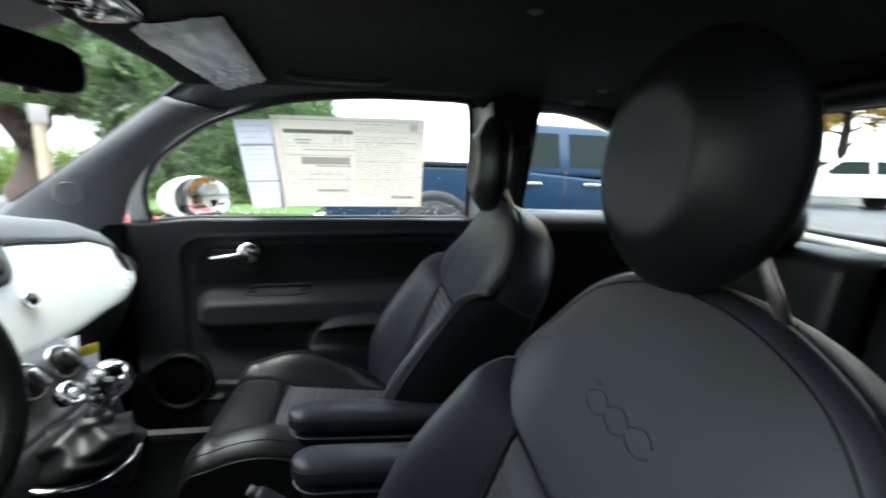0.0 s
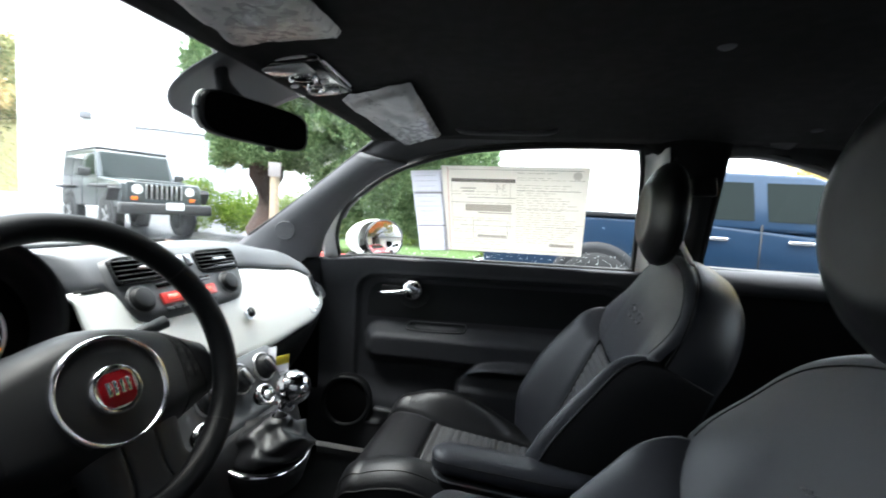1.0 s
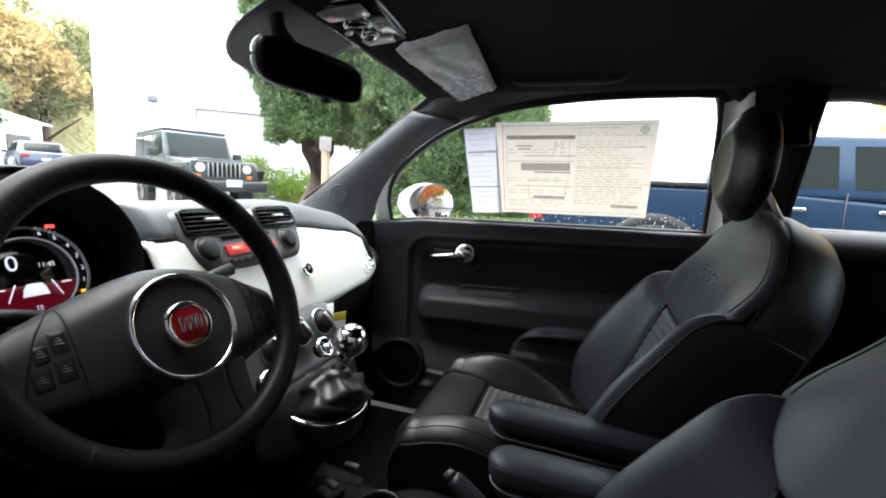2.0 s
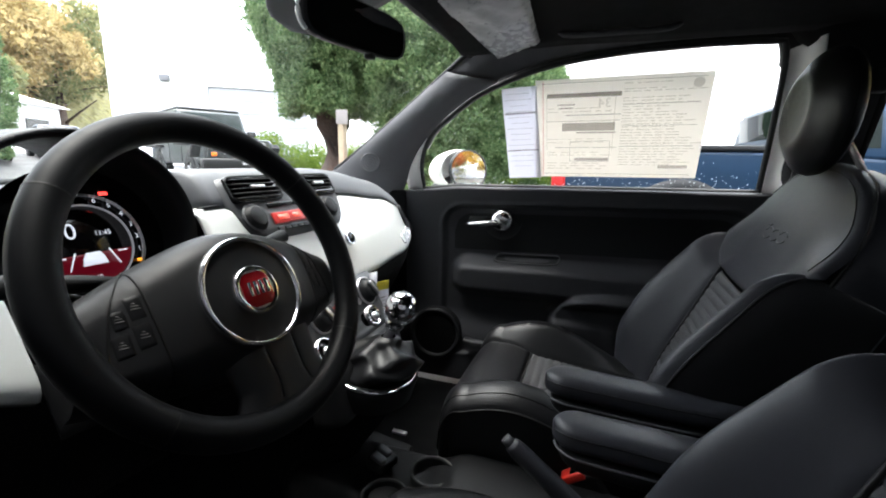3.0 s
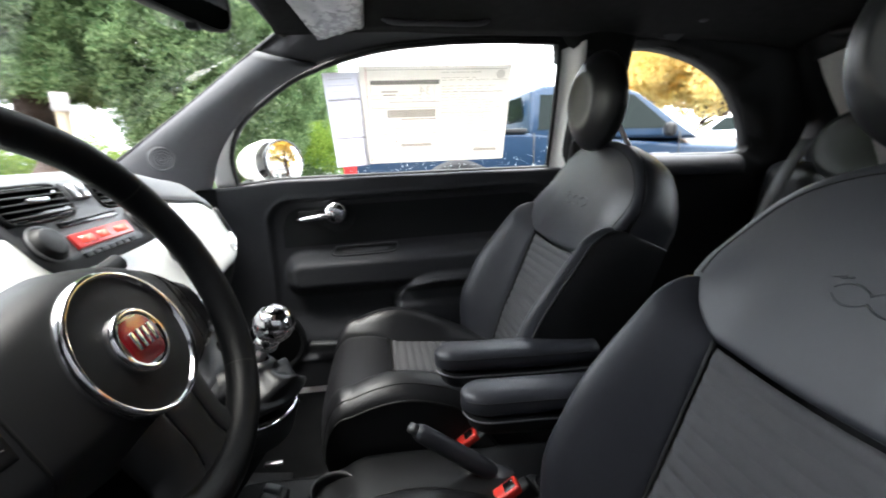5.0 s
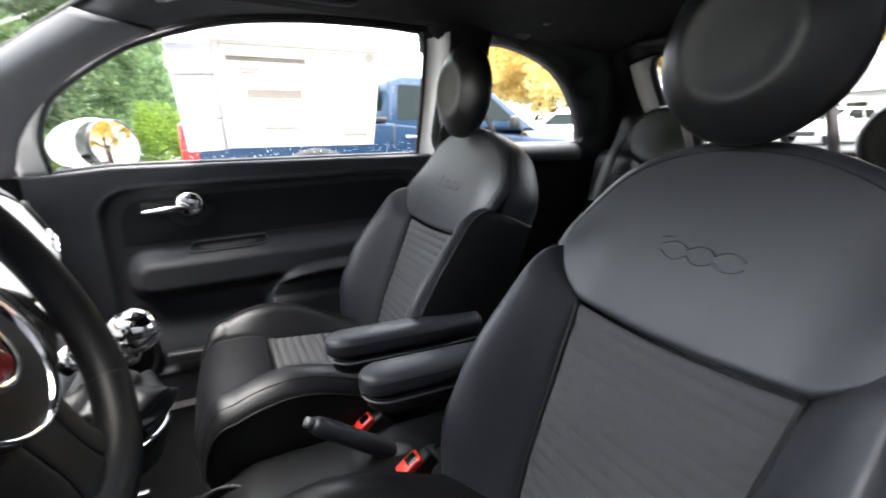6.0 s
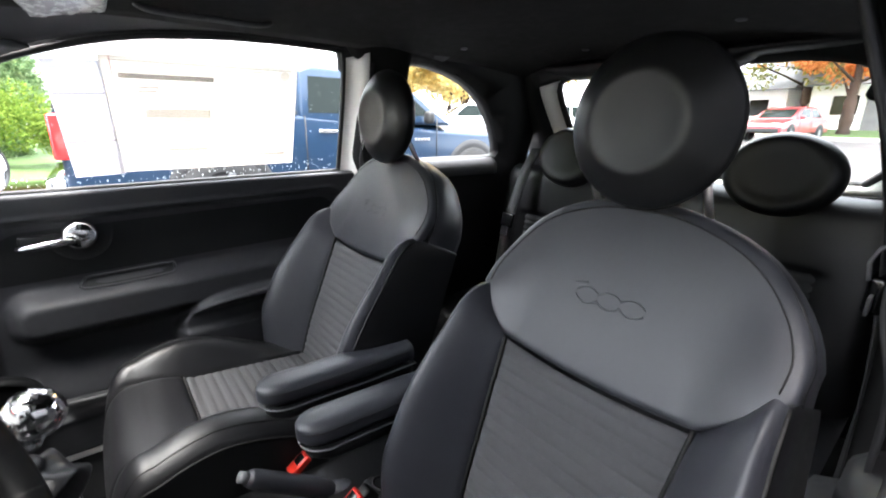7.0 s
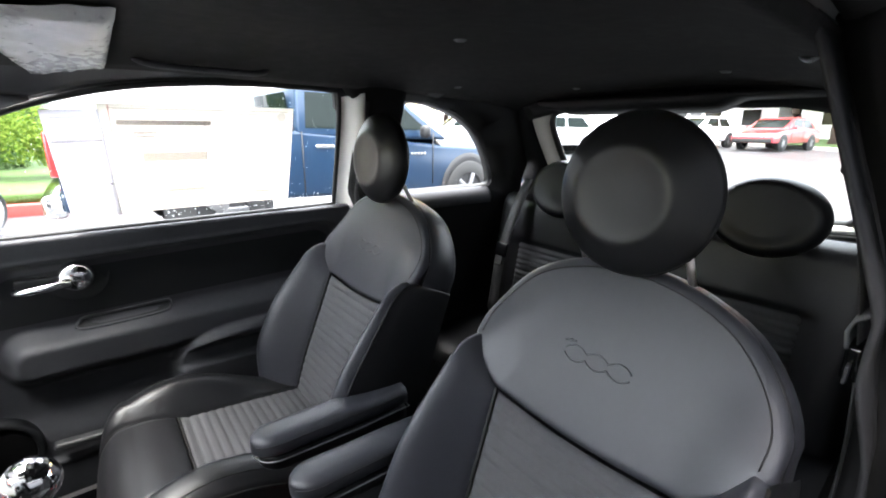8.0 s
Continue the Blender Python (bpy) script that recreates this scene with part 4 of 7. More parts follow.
def front_seat():
    seat = thing("front_seat", (0.0, SEAT_Y, 0.31), "black leather front bucket seat with a grey ribbed cloth centre, upright", "car seat", "front seats")
    put("upper_back_panel", upper_panel(), LEATHER, seat, "smooth black leather shoulder panel")
    put("stitching", panel_seam(), PIPING, seat)
    put("back_insert", back_insert(), RIBBED, seat, "grey ribbed cloth centre")
    for s in (1, -1):
        face, gusset = bolster(s)
        wing = put("side_bolster", face, LEATHER, seat, "padded black leather bolster")
        # same leather as the face; the darker colour stands in for its shade
        put("gusset", gusset, SMOOTH_SHADED_LEATHER, wing, "side gusset, shade painted into its dark leather")
        put("seam", insert_seam(s), PIPING, wing)
        put("piping", wing_seam(s), PIPING, wing)
    put("back_shell", back_shell(), LEATHER, seat)
    ring = [back_point(*((np.array([0, 0, 0.78]) + (p - np.array([0, 0, 0.78])) * 0.994)[[0, 2]]), -0.0195) for p in back_outline()]
    put("piping", Geo().tube(ring, 0.0026, 6, closed=True, up=tuple(BACK_N)), PIPING, seat)
    put("emblem", pressed_line(), LEATHER, seat, "pressed emblem of linked ovals")
    head_restraint(seat)
    put("cushion_insert", cushion_grid(-0.165, 0.17, lambda x: (-seam_half(x), seam_half(x)), 150, 22, True, (0.008, 0, 0.006, 0.006)), RIBBED, seat, "grey ribbed cloth centre")
    put("cushion_front", cushion_grid(-0.405, -0.167, lambda x: (-seam_half(x), seam_half(x)), 60, 30, False, (0, 0.012, 0.008, 0.008)), SMOOTH_SHADED_LEATHER, seat, "smooth black leather front roll")
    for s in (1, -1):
        # bolster and side take the darker leather: shade put into their colour
        wing = put("cushion_bolster", cushion_grid(-0.405, 0.18, lambda x: (s * seam_half(x), s * 0.238), 90, 30, False, (0, 0, 0.008, 0.006)), SMOOTH_SHADED_LEATHER, seat, "humped black leather side bolster")
        put("gusset", cushion_gusset(s), SMOOTH_SHADED_LEATHER, wing, "upright side, shade painted into its dark leather")
        put("piping", cushion_line(lambda u: s * 0.237, -0.003, 0.17, -0.395, 0.0026), PIPING, wing)
        put("stitching", cushion_line(lambda u: s * 0.214, 0.0004, 0.17, -0.385, 0.0011), PIPING, wing)
        put("seam", cushion_line(lambda u: s * seam_half(u), -0.007, 0.16, -0.395, 0.0022), PIPING, wing)
    put("seam", Geo().tube([Vector(cushion_at(-0.166, y)) - Vector((0, 0, 0.006)) for y in np.linspace(-0.12, 0.12, 24)], 0.0026, 6), PIPING, seat)
    put("skirt", Geo().box(pose(-0.07, SEAT_Y, 0.40), (0.46, 0.40, 0.10), 0.02), SMOOTH_SHADED_LEATHER, seat, "black seat base")
    put("seat_rail", Geo().box(pose(-0.02, SEAT_Y - 0.17, 0.332), (0.46, 0.03, 0.04), 0.004), PLASTIC, seat)
    put("seat_rail", Geo().box(pose(-0.02, SEAT_Y + 0.17, 0.332), (0.46, 0.03, 0.04), 0.004), PLASTIC, seat)
    return seat


driver_seat = front_seat()
tagged(driver_seat, "black leather driver's seat with a grey ribbed cloth centre")
passenger_seat = copy_thing(driver_seat, pose(0.006, SEAT_Y + 0.672, 0.31 + 0.027))
tagged(passenger_seat, "black leather passenger seat with ribbed cloth centre beside the door")
for piece in passenger_seat.children:
    if piece.name.startswith("head_restraint"):
        piece.location.z -= 0.018
ORIGIN[passenger_seat] = Vector((0.006, SEAT_Y + 0.672, 0.337))


def armrest(seat, y, x0, z):
    """A padded armrest on a pivot at the backrest."""
    top, shell = [], []
    a = np.linspace(0, 2 * math.pi, 36, endpoint=False)
    for k in np.r_[0.13 * (1 - np.cos(np.linspace(0, math.pi / 2, 12))), np.linspace(0.15, 1, 20)]:
        x = x0 + 0.315 * k
        round_nose = math.sqrt(max(0.004, 1 - (1 - min(1, k / 0.13)) ** 2))
        w = 0.037 * round_nose - 0.006 * smooth(0.6, 1, k)
        zc = z - 0.012 * k
        lift = 0.45 + 0.55 * round_nose
        top.append([(x, y + w * math.copysign(abs(math.cos(t)) ** 0.72, math.cos(t)), zc + lift * (0.025 if math.sin(t) > 0 else 0.017) * math.copysign(abs(math.sin(t)) ** 0.72, math.sin(t))) for t in a])
        shell.append([(x + 0.012 - 0.012 * k, y + (w - 0.004) * math.copysign(abs(math.cos(t)) ** 0.6, math.cos(t)), zc - 0.029 + lift * (0.014 if math.sin(t) > 0 else 0.022) * math.copysign(abs(math.sin(t)) ** 0.6, math.sin(t)) - 0.006 * k) for t in a])
    rest = put("armrest", Geo().grid(top, wrap_v=True).fan(top[0], np.mean(top[0], 0)).fan(top[-1], np.mean(top[-1], 0)), LEATHER, seat, "folded-down padded leather armrest")
    for j in (2, 16):
        put("stitching", Geo().tube([Vector(r[j]) + Vector((0, 0.0004 if j == 2 else -0.0004, 0.0004)) for r in top[3:-1]], 0.0010, 5), PIPING, rest)
    rim = [Vector((p[0] + 0.004, p[1], zc_)) for p, zc_ in [(r[0], r[0][2] - 0.0205) for r in top]] + [Vector((p[0] + 0.004, p[1], zc_)) for p, zc_ in [(r[18], r[18][2] - 0.0205) for r in top[::-1]]]
    put("shell_rim", Geo().tube(rim, 0.0016, 6), STACK_GREY, rest, "thin grey edge below the pad")
    put("armrest_shell", Geo().grid(shell, wrap_v=True).fan(shell[0], np.mean(shell[0], 0)).fan(shell[-1], np.mean(shell[-1], 0)), PLASTIC, rest)


armrest(driver_seat, -0.058, -0.062, 0.684)
armrest(passenger_seat, 0.060, -0.088, 0.700)

# ---- belts and buckles ----
for y, z, x in ((0.066, 0.510, -0.020), (-0.088, 0.520, 0.014)):
    b = thing("seat_belt_buckle", (x + 0.03, y, 0.40), "black seat belt buckle with a red release button", "buckle", "front buckles")
    m = pose(x, y, z - 0.012, 0, -35, 0)
    put("housing", Geo().box(m @ pose(0.02, 0, -0.03), (0.05, 0.026, 0.09), 0.006), PLASTIC, b)
    put("release_button", Geo().box(m @ pose(0.006, 0, 0.018), (0.046, 0.028, 0.016), 0.004), RED, b, "red release button")
    put("slot", Geo().box(m @ pose(0.014, 0, 0.0262), (0.020, 0.018, 0.002), 0.0008), GLOSS_BLACK, b, "black tongue slot")
    put("stalk", Geo().tube([tuple(m @ Vector((0.03, 0, -0.07))), (x + 0.10, y, 0.36)], 0.012, 8), PLASTIC, b)
for y0 in (0.50,):
    belt = thing("seat_belt", (0.95, y0, 1.0), "black webbing rear seat belt with its metal tongue", "seat belt", "rear seat belts")
    a = spline([(1.015, y0 * 0.78, 1.085), (0.965, y0 * 0.81, 0.98), (0.90, y0 * 0.82, 0.80), (0.86, y0 * 0.80, 0.60)], 14)
    put("webbing", Geo().grid([[tuple(p + np.array((0.004, -0.022, 0))), tuple(p + np.array((0.004, 0.022, 0)))] for p in a]), WEBBING, belt, solid=0.002)
    put("tongue", Geo().box(pose(0.905, y0 * 0.82, 0.83, 0, 15, 0), (0.012, 0.055, 0.05), 0.004), GLOSS_BLACK, belt)
    put("tongue_plate", Geo().box(pose(0.892, y0 * 0.82, 0.795, 0, 15, 0), (0.004, 0.03, 0.035), 0.001), SATIN, belt, "bright steel tongue")
# front belt on the driver's pillar
belt = thing("seat_belt", (0.50, -0.58, 0.9), "black front seat belt hanging down the driver's pillar", "seat belt")
a = spline([(0.545, -0.545, 1.22), (0.53, -0.590, 1.05), (0.53, -0.615, 0.85), (0.53, -0.625, 0.55)], 14)
put("webbing", Geo().grid([[tuple(p + np.array((-0.024, 0.004, 0))), tuple(p + np.array((0.024, 0.0, 0)))] for p in a]), WEBBING, belt, solid=0.002)
put("guide", Geo().box(pose(0.55, -0.548, 1.225, 20), (0.075, 0.02, 0.05), 0.008), PLASTIC, belt, "black belt guide")
put("tongue", Geo().box(pose(0.520, -0.597, 0.965), (0.05, 0.022, 0.05), 0.006), GLOSS_BLACK, belt)
put("tongue_plate", Geo().box(pose(0.492, -0.594, 0.955), (0.030, 0.004, 0.024), 0.001), POD_DARK, belt, "dark steel tongue")
belt = thing("seat_belt", (0.50, 0.56, 0.9), "black front seat belt at the passenger's pillar", "seat belt")
a = spline([(0.47, 0.475, 1.25), (0.47, 0.52, 1.10), (0.47, 0.565, 0.9), (0.47, 0.58, 0.55)], 14)
put("webbing", Geo().grid([[tuple(p + np.array((-0.024, -0.004, 0))), tuple(p + np.array((0.024, 0.0, 0)))] for p in a]), WEBBING, belt, solid=0.002)
put("guide", Geo().box(pose(0.47, 0.475, 1.255, -20), (0.06, 0.02, 0.05), 0.008), PLASTIC, belt, "black belt guide")

# ---- rear seat ----
rear = thing("rear_seat", (0.95, MID, 0.31), "black leather rear bench with grey ribbed cloth centres", "car seat")
for s, lab in ((1, ""), (-1, "")):
    c = MID + s * 0.29
    rows, ribs = [], []
    for i in range(61):
        z = 0.50 + 0.52 * i / 60
        row = []
        for u in np.linspace(-1, 1, 31):
            y = c + 0.275 * u
            drop = float(rolled((1 - abs(u)) * 0.275, 0.05)) + float(rolled((1.02 - z) * 1.0, 0.05))
            row.append((0.985 + 0.16 * (z - 0.75) + drop + 0.015 * (abs(u) < 0.55) * smooth(0.86, 0.84, z), y, z))
        rows.append(row)
    # bench in the darker leather, so the cabin's shade is in the colour
    put("back_cushion", Geo().grid(rows), SMOOTH_SHADED_LEATHER, rear)
    for i in range(91):
        z = 0.52 + 0.325 * i / 90
        ribs.append([(0.995 + 0.16 * (z - 0.75) - 0.004 * abs(math.sin(math.pi * (z - 0.52) / 0.02)) ** 0.7 + float(rolled((1 - abs(u)) * 0.15, 0.01)), c + 0.15 * u, z) for u in np.linspace(-1, 1, 15)])
    put("back_insert", Geo().grid(ribs), RIBBED, rear, "grey ribbed cloth centre")
    m = axis_to((-1, 0, 0.15), (1.02, 0.245 if s > 0 else -0.345, 1.062))
    prof = [(0.0, 0.03), (0.05, 0.03), (0.075, 0.034), (0.088, 0.030), (0.098, 0.012), (0.100, -0.01), (0.092, -0.03), (0.07, -0.042), (0.0, -0.045)]
    put("head_restraint", Geo().lathe(spline([(r, 0, h) for r, h in prof], 32)[:, [0, 2]], m @ Matrix.Diagonal((1.22, 0.98, 1, 1)), 44), SMOOTH_SHADED_LEATHER, rear, "low round black head restraint")
rows = [[(0.62 + 0.40 * k, MID + 0.56 * s, 0.50 + 0.03 * k - float(rolled(k * 0.4, 0.06)) + 0.02 * math.cos(s * math.pi * 2)) for k in np.linspace(0, 1, 18)] for s in np.linspace(-1, 1, 41)]
put("cushion", Geo().grid(rows), SMOOTH_SHADED_LEATHER, rear)
put("cushion_front", Geo().grid([[(0.622, MID + 0.56 * s, 0.31 + 0.15 * k) for k in (0, 0.5, 1)] for s in np.linspace(-1, 1, 9)]), SMOOTH_SHADED_LEATHER, rear)
put("parcel_shelf", Geo().box(pose(1.19, MID, 0.985), (0.20, 1.02, 0.02), 0.006), CARPET, label="black parcel shelf behind the rear seat", category="parcel shelf")

# ---- console between the seats ----
con = thing("centre_console", (-0.15, 0.0, 0.31), "black plastic console with cup holders between the seats", "console")
rows = []
for x in np.linspace(-0.56, 0.20, 40):
    top = 0.475 + 0.03 * smooth(-0.30, -0.22, x) - 0.005 * smooth(-0.05, 0.15, x)
    w = 0.085 - 0.015 * smooth(-0.2, 0.1, x)
    prof = [(-w - 0.02, 0.31), (-w, 0.36), (-w, top - 0.02), (-w + 0.012, top - 0.003), (-w + 0.025, top), (w - 0.025, top), (w - 0.012, top - 0.003), (w, top - 0.02), (w, 0.36), (w + 0.02, 0.31)]
    rows.append([(x, 0.0 + y, z) for y, z in prof])
put("body", Geo().grid(rows), PLASTIC, con, solid=0.004)
for x, y, z in ((-0.283, 0.010, 0.490), (-0.345, -0.072, 0.484)):
    cup = put("cup_holder", Geo().lathe([(0.043, -0.03), (0.043, 0.0), (0.041, 0.004), (0.037, 0.003), (0.035, -0.002), (0.033, -0.06), (0.0, -0.062)], Matrix.Translation((x, y, z)), 36), PLASTIC, con, "round black cup holder")
    put("rim", Geo().lathe([(0.0425, 0.003), (0.040, 0.0055), (0.0375, 0.003)], Matrix.Translation((x, y, z)), 36), POD_DARK, cup, "thin dark rim")
sw = put("mirror_switch", Geo().box(pose(-0.385, -0.005, 0.498, 0, 10, -15), (0.045, 0.05, 0.022), 0.006), PLASTIC, con, "black switch")
for y in (-0.012, 0.012):
    put("key", Geo().box(pose(-0.385, -0.005 + y, 0.511, 0, 10, -15), (0.03, 0.018, 0.01), 0.004), STACK_GREY, sw)
put("tray", Geo().box(pose(-0.46, 0.09, 0.44, 0, 8, 0), (0.16, 0.10, 0.012), 0.005), PLASTIC, con)
put("trim_clip", Geo().box(pose(-0.42, 0.15, 0.452), (0.035, 0.012, 0.006), 0.002), SATIN, con)

brake = thing("handbrake", (0.02, -0.018, 0.48), "black handbrake lever, released, with a grey button", "handbrake")
a, b = np.array((-0.132, -0.008, 0.603)), np.array((0.075, -0.022, 0.452))
pts = [a + (b - a) * k for k in (0.0, 0.03, 0.10, 0.5, 0.62, 0.66, 1.0)]
put("grip", Geo().tube(pts, [0.0125, 0.0155, 0.0165, 0.0175, 0.0165, 0.013, 0.012], 18), LEATHER, brake)
put("button", Geo().tube([a, a + (a - b) / np.linalg.norm(a - b) * 0.014], [0.0095, 0.009], 14), STACK_GREY, brake, "grey release button")
put("boot", Geo().tube([a + (b - a) * 0.66, b], [0.016, 0.034], 14), LEATHER, brake)
hinge = thing("hinge_cover", (0.10, -0.082, 0.47), "grey plastic seat hinge cover with a round recess beside the handbrake", "hinge cover")
hm = pose(0.095, -0.082, 0.492, 0, 12, -10)
put("body", Geo().box(hm, (0.105, 0.062, 0.045), 0.014, 4), POD_DARK, hinge, "dark grey moulded cover")
put("recess", Geo().lathe([(0.019, -0.004), (0.019, 0.004), (0.016, 0.005), (0.0145, 0.0), (0.0, -0.002)], hm @ pose(-0.022, 0.002, 0.022), 28), PLASTIC, hinge, "round black recess")
put("plate", Geo().box(hm @ pose(0.046, 0.0, 0.018, 0, 38, 0), (0.05, 0.030, 0.006), 0.002), STACK_GREY, hinge, "pale grey folded plate")

# ---- gear lever ----
gear = thing("gear_lever", (-0.39, 0.03, 0.62), "chrome ball gear lever rising from a black leather gaiter", "gear lever")
knob = np.array((-0.354, 0.022, 0.810))
put("knob", Geo().blob(Matrix.Translation(knob), (0.0325, 0.0325, 0.0315), 36, 20), CHROME, gear, "polished chrome ball")
cap = axis_to((0.10, -0.05, 1), knob)
put("knob_cap", Geo().lathe([(0.021, 0.0247), (0.018, 0.0275), (0.0, 0.0316)], cap, 28), GLOSS_BLACK, gear, "dark cap with the gear diagram")
for dx in (-0.006, 0, 0.006):
    put("mark", Geo().box(cap @ pose(dx, 0, 0.0306), (0.0012, 0.014, 0.002)), SATIN, gear)
put("mark", Geo().box(cap @ pose(0, 0, 0.0309), (0.014, 0.0012, 0.002)), SATIN, gear)
foot = np.array((-0.415, 0.026, 0.684))
put("collar", Geo().lathe([(0.016, -0.045), (0.019, -0.040), (0.019, -0.030), (0.012, -0.022)], axis_to(tuple(knob - foot), tuple(knob)), 24), CHROME, gear, "chrome collar")
put("stem", Geo().tube([foot, knob], 0.0085, 14), SATIN, gear, "satin stem")
rings = []
seat_of = np.array((-0.413, 0.026, 0.680))
for k in np.linspace(0, 1, 30):
    c = seat_of + (foot + (knob - foot) * 0.52 - seat_of) * k ** 0.85
    r = 0.012 + 0.071 * (1 - k) ** 0.85 * (1 + 0.30 * math.sin(math.pi * k)) + 0.004 * math.sin(k * 15)
    fold = math.sin(math.pi * min(1.0, 0.15 + k * 0.9))
    rings.append([tuple(c + np.array((r * math.cos(t) * (1 + 0.11 * fold * math.sin(3 * t + 6 * k)), r * 0.88 * math.sin(t) * (1 + 0.10 * fold * math.sin(4 * t - 5 * k + 1)), 0.007 * fold * math.sin(5 * t + 8 * k))))
                  for t in np.linspace(0, 2 * math.pi, 64, endpoint=False)])
put("gaiter", Geo().grid(rings, wrap_v=True), SMOOTH_SHADED_LEATHER, gear, "creased black leather gaiter")
m = axis_to((0.18, -0.02, 1), (-0.413, 0.026, 0.680)) @ Matrix.Diagonal((0.86, 0.76, 1, 1))
put("base_ring", Geo().lathe([(0.104, -0.05), (0.110, -0.012), (0.106, 0.0), (0.098, 0.003), (0.09, -0.006)], m, 48), PLASTIC, gear, "dark gaiter surround")
put("chrome_ring", Geo().lathe([(0.1085, -0.002), (0.1060, 0.004), (0.1025, 0.002)], m, 48), CHROME, gear, "thin chrome ring")
put("pedestal", Geo().tube([(-0.54, 0.03, 0.31), (-0.52, 0.03, 0.50), (-0.430, 0.026, 0.655)], [0.070, 0.066, 0.078], 24, squash=1.0, up=(1, 0, 0)), CARPET, gear)

# ---- dashboard ----
DULL_BLACK = material("dull_black_plastic", (0.005, 0.005, 0.0052), 0.8, bump=0.3, bump_scale=900, vary=0.15, vary_scale=5, fine="cells", distance=0.0005, spec=0.12)
dash = thing("dashboard", (-0.70, MID, 0.31), "dashboard with a white gloss fascia, grey top pad and centre stack", "dashboard")


def fascia_x(y, z):
    e = max(0.0, abs(y - 0.0) - 0.36)
    return -0.543 - (z - 0.91) * 0.45 - 0.55 * (z - 0.91) ** 2 - 1.25 * e ** 2


def fascia_edge(y):
    """Lower and upper edge of the white panel."""
    a = abs(y) if y > 0 else abs(y) * 0.93
    top = 1.003 - 0.022 * smooth(0.17, 0.378, a) - 0.035 * smooth(0.36, 0.50, a) - 0.082 * smooth(0.48, 0.588, a)
    low = 0.815 + 0.010 * smooth(0.20, 0.36, a) + 0.014 * smooth(0.36, 0.50, a) + 0.020 * smooth(0.49, 0.588, a)
    if y < 0:
        low = low + 0.045 * smooth(0.36, 0.55, a)
    return float(low), float(top)


for y0, y1 in ((-0.60, -0.443), (-0.196, 0.585)):
    rows = []
    for y in np.linspace(y0, y1, 70):
        lo, hi = fascia_edge(y)
        row = []
        for k in np.linspace(0, 1, 22):
            z = lo + (hi - lo) * k
            drop = float(rolled((z - lo), 0.02)) + float(rolled(hi - z, 0.012))
            row.append((fascia_x(y, z) - drop, y, z))
        rows.append(row)
    put("fascia", Geo().grid(rows), FASCIA_WHITE, dash, "white gloss fascia panel", solid=0.006)
rows = [[(fascia_x(y, z) - 0.002, y, z) for z in np.linspace(0.80, 0.875, 8)] for y in np.linspace(-0.441, -0.192, 20)]
put("fascia", Geo().grid(rows), PLASTIC, dash, "black panel below the instruments", solid=0.006)
# seam of the glove box lid, its badge and the end vent
put("badge", Geo().tube([(fascia_x(y, z) + 0.009, y, z) for y, z in [(0.390 + 0.015 * math.cos(t) + k * 0.026, 0.872 + 0.014 * math.sin(t) + 0.2 * k * 0.03) for k in (0, 1, 2) for t in np.linspace(0, 2 * math.pi, 14)]], 0.0013, 5), CHROME, dash, "small chrome oval emblem")
m = axis_to((0.90, 0.30, 0.42), (fascia_x(0.470, 0.918) + 0.001, 0.470, 0.918))
v = put("end_vent", Geo().lathe([(0.030, -0.004), (0.033, 0.004), (0.029, 0.007), (0.026, 0.0), (0.0, -0.004)], m @ Matrix.Diagonal((0.42, 1.15, 1, 1)), 32), PLASTIC, dash, "slim black air outlet")
for k in (-1, 0, 1):
    put("slat", Geo().box(m @ pose(0, k * 0.014, 0.002), (0.018, 0.003, 0.006), 0.001), CHROME if k == 0 else PLASTIC, v)
m = axis_to((1, 0, 0.45), (fascia_x(0.139, 0.91) + 0.008, 0.139, 0.91))
k = put("boot_button", Geo().lathe([(0.016, -0.002), (0.0155, 0.004), (0.013, 0.005), (0.0125, 0.002), (0.0, 0.003)], m, 28), CHROME, dash, "chrome ringed black button")
put("cap", Geo().lathe([(0.0122, 0.0022), (0.011, 0.0042), (0.0, 0.0046)], m, 24), GLOSS_BLACK, k)

for y0, y1 in ((-0.60, -0.45), (-0.19, -0.15), (0.175, 0.575)):
    put("seam", Geo().tube([(fascia_x(y, fascia_edge(y)[1]) - 0.004, y, fascia_edge(y)[1] + 0.001) for y in np.linspace(y0, y1, 24)], 0.0018, 6), PLASTIC, dash, "dark joint below the top pad")
# top pad
rows = []
for y in np.linspace(-0.655, 0.615, 70):
    lo, hi = fascia_edge(max(-0.6, min(0.585, y)))
    e = max(0.0, abs(y) - 0.50)
    x0 = fascia_x(max(-0.6, min(0.585, y)), hi) - 0.004
    brow = 0.052 - 0.012 * smooth(0.2, 0.5, abs(y))
    row = [(x0 - 0.012, y, hi - 0.015), (x0 + 0.002, y, hi + 0.002), (x0 - 0.011, y, hi + brow * 0.45), (x0 - 0.026, y, hi + brow * 0.87), (x0 - 0.052, y, hi + brow * 1.04),
           (x0 - 0.14, y, hi + brow * 1.04), (x0 - 0.27, y, hi + brow - 0.018), (-1.00, y, max(0.985, hi + brow - 0.06)), (-1.06, y, 0.972)]
    if -0.472 < y < -0.190:
        row = [(min(p[0], -0.735 + 0.001 * i), p[1], max(p[2], 1.0) if i < 4 else p[2]) for i, p in enumerate(row)]
    rows.append(spline(row, 30))
put("top_pad", Geo().grid(rows), DASH_GREY, dash, "grey grained top pad", solid=0.006)
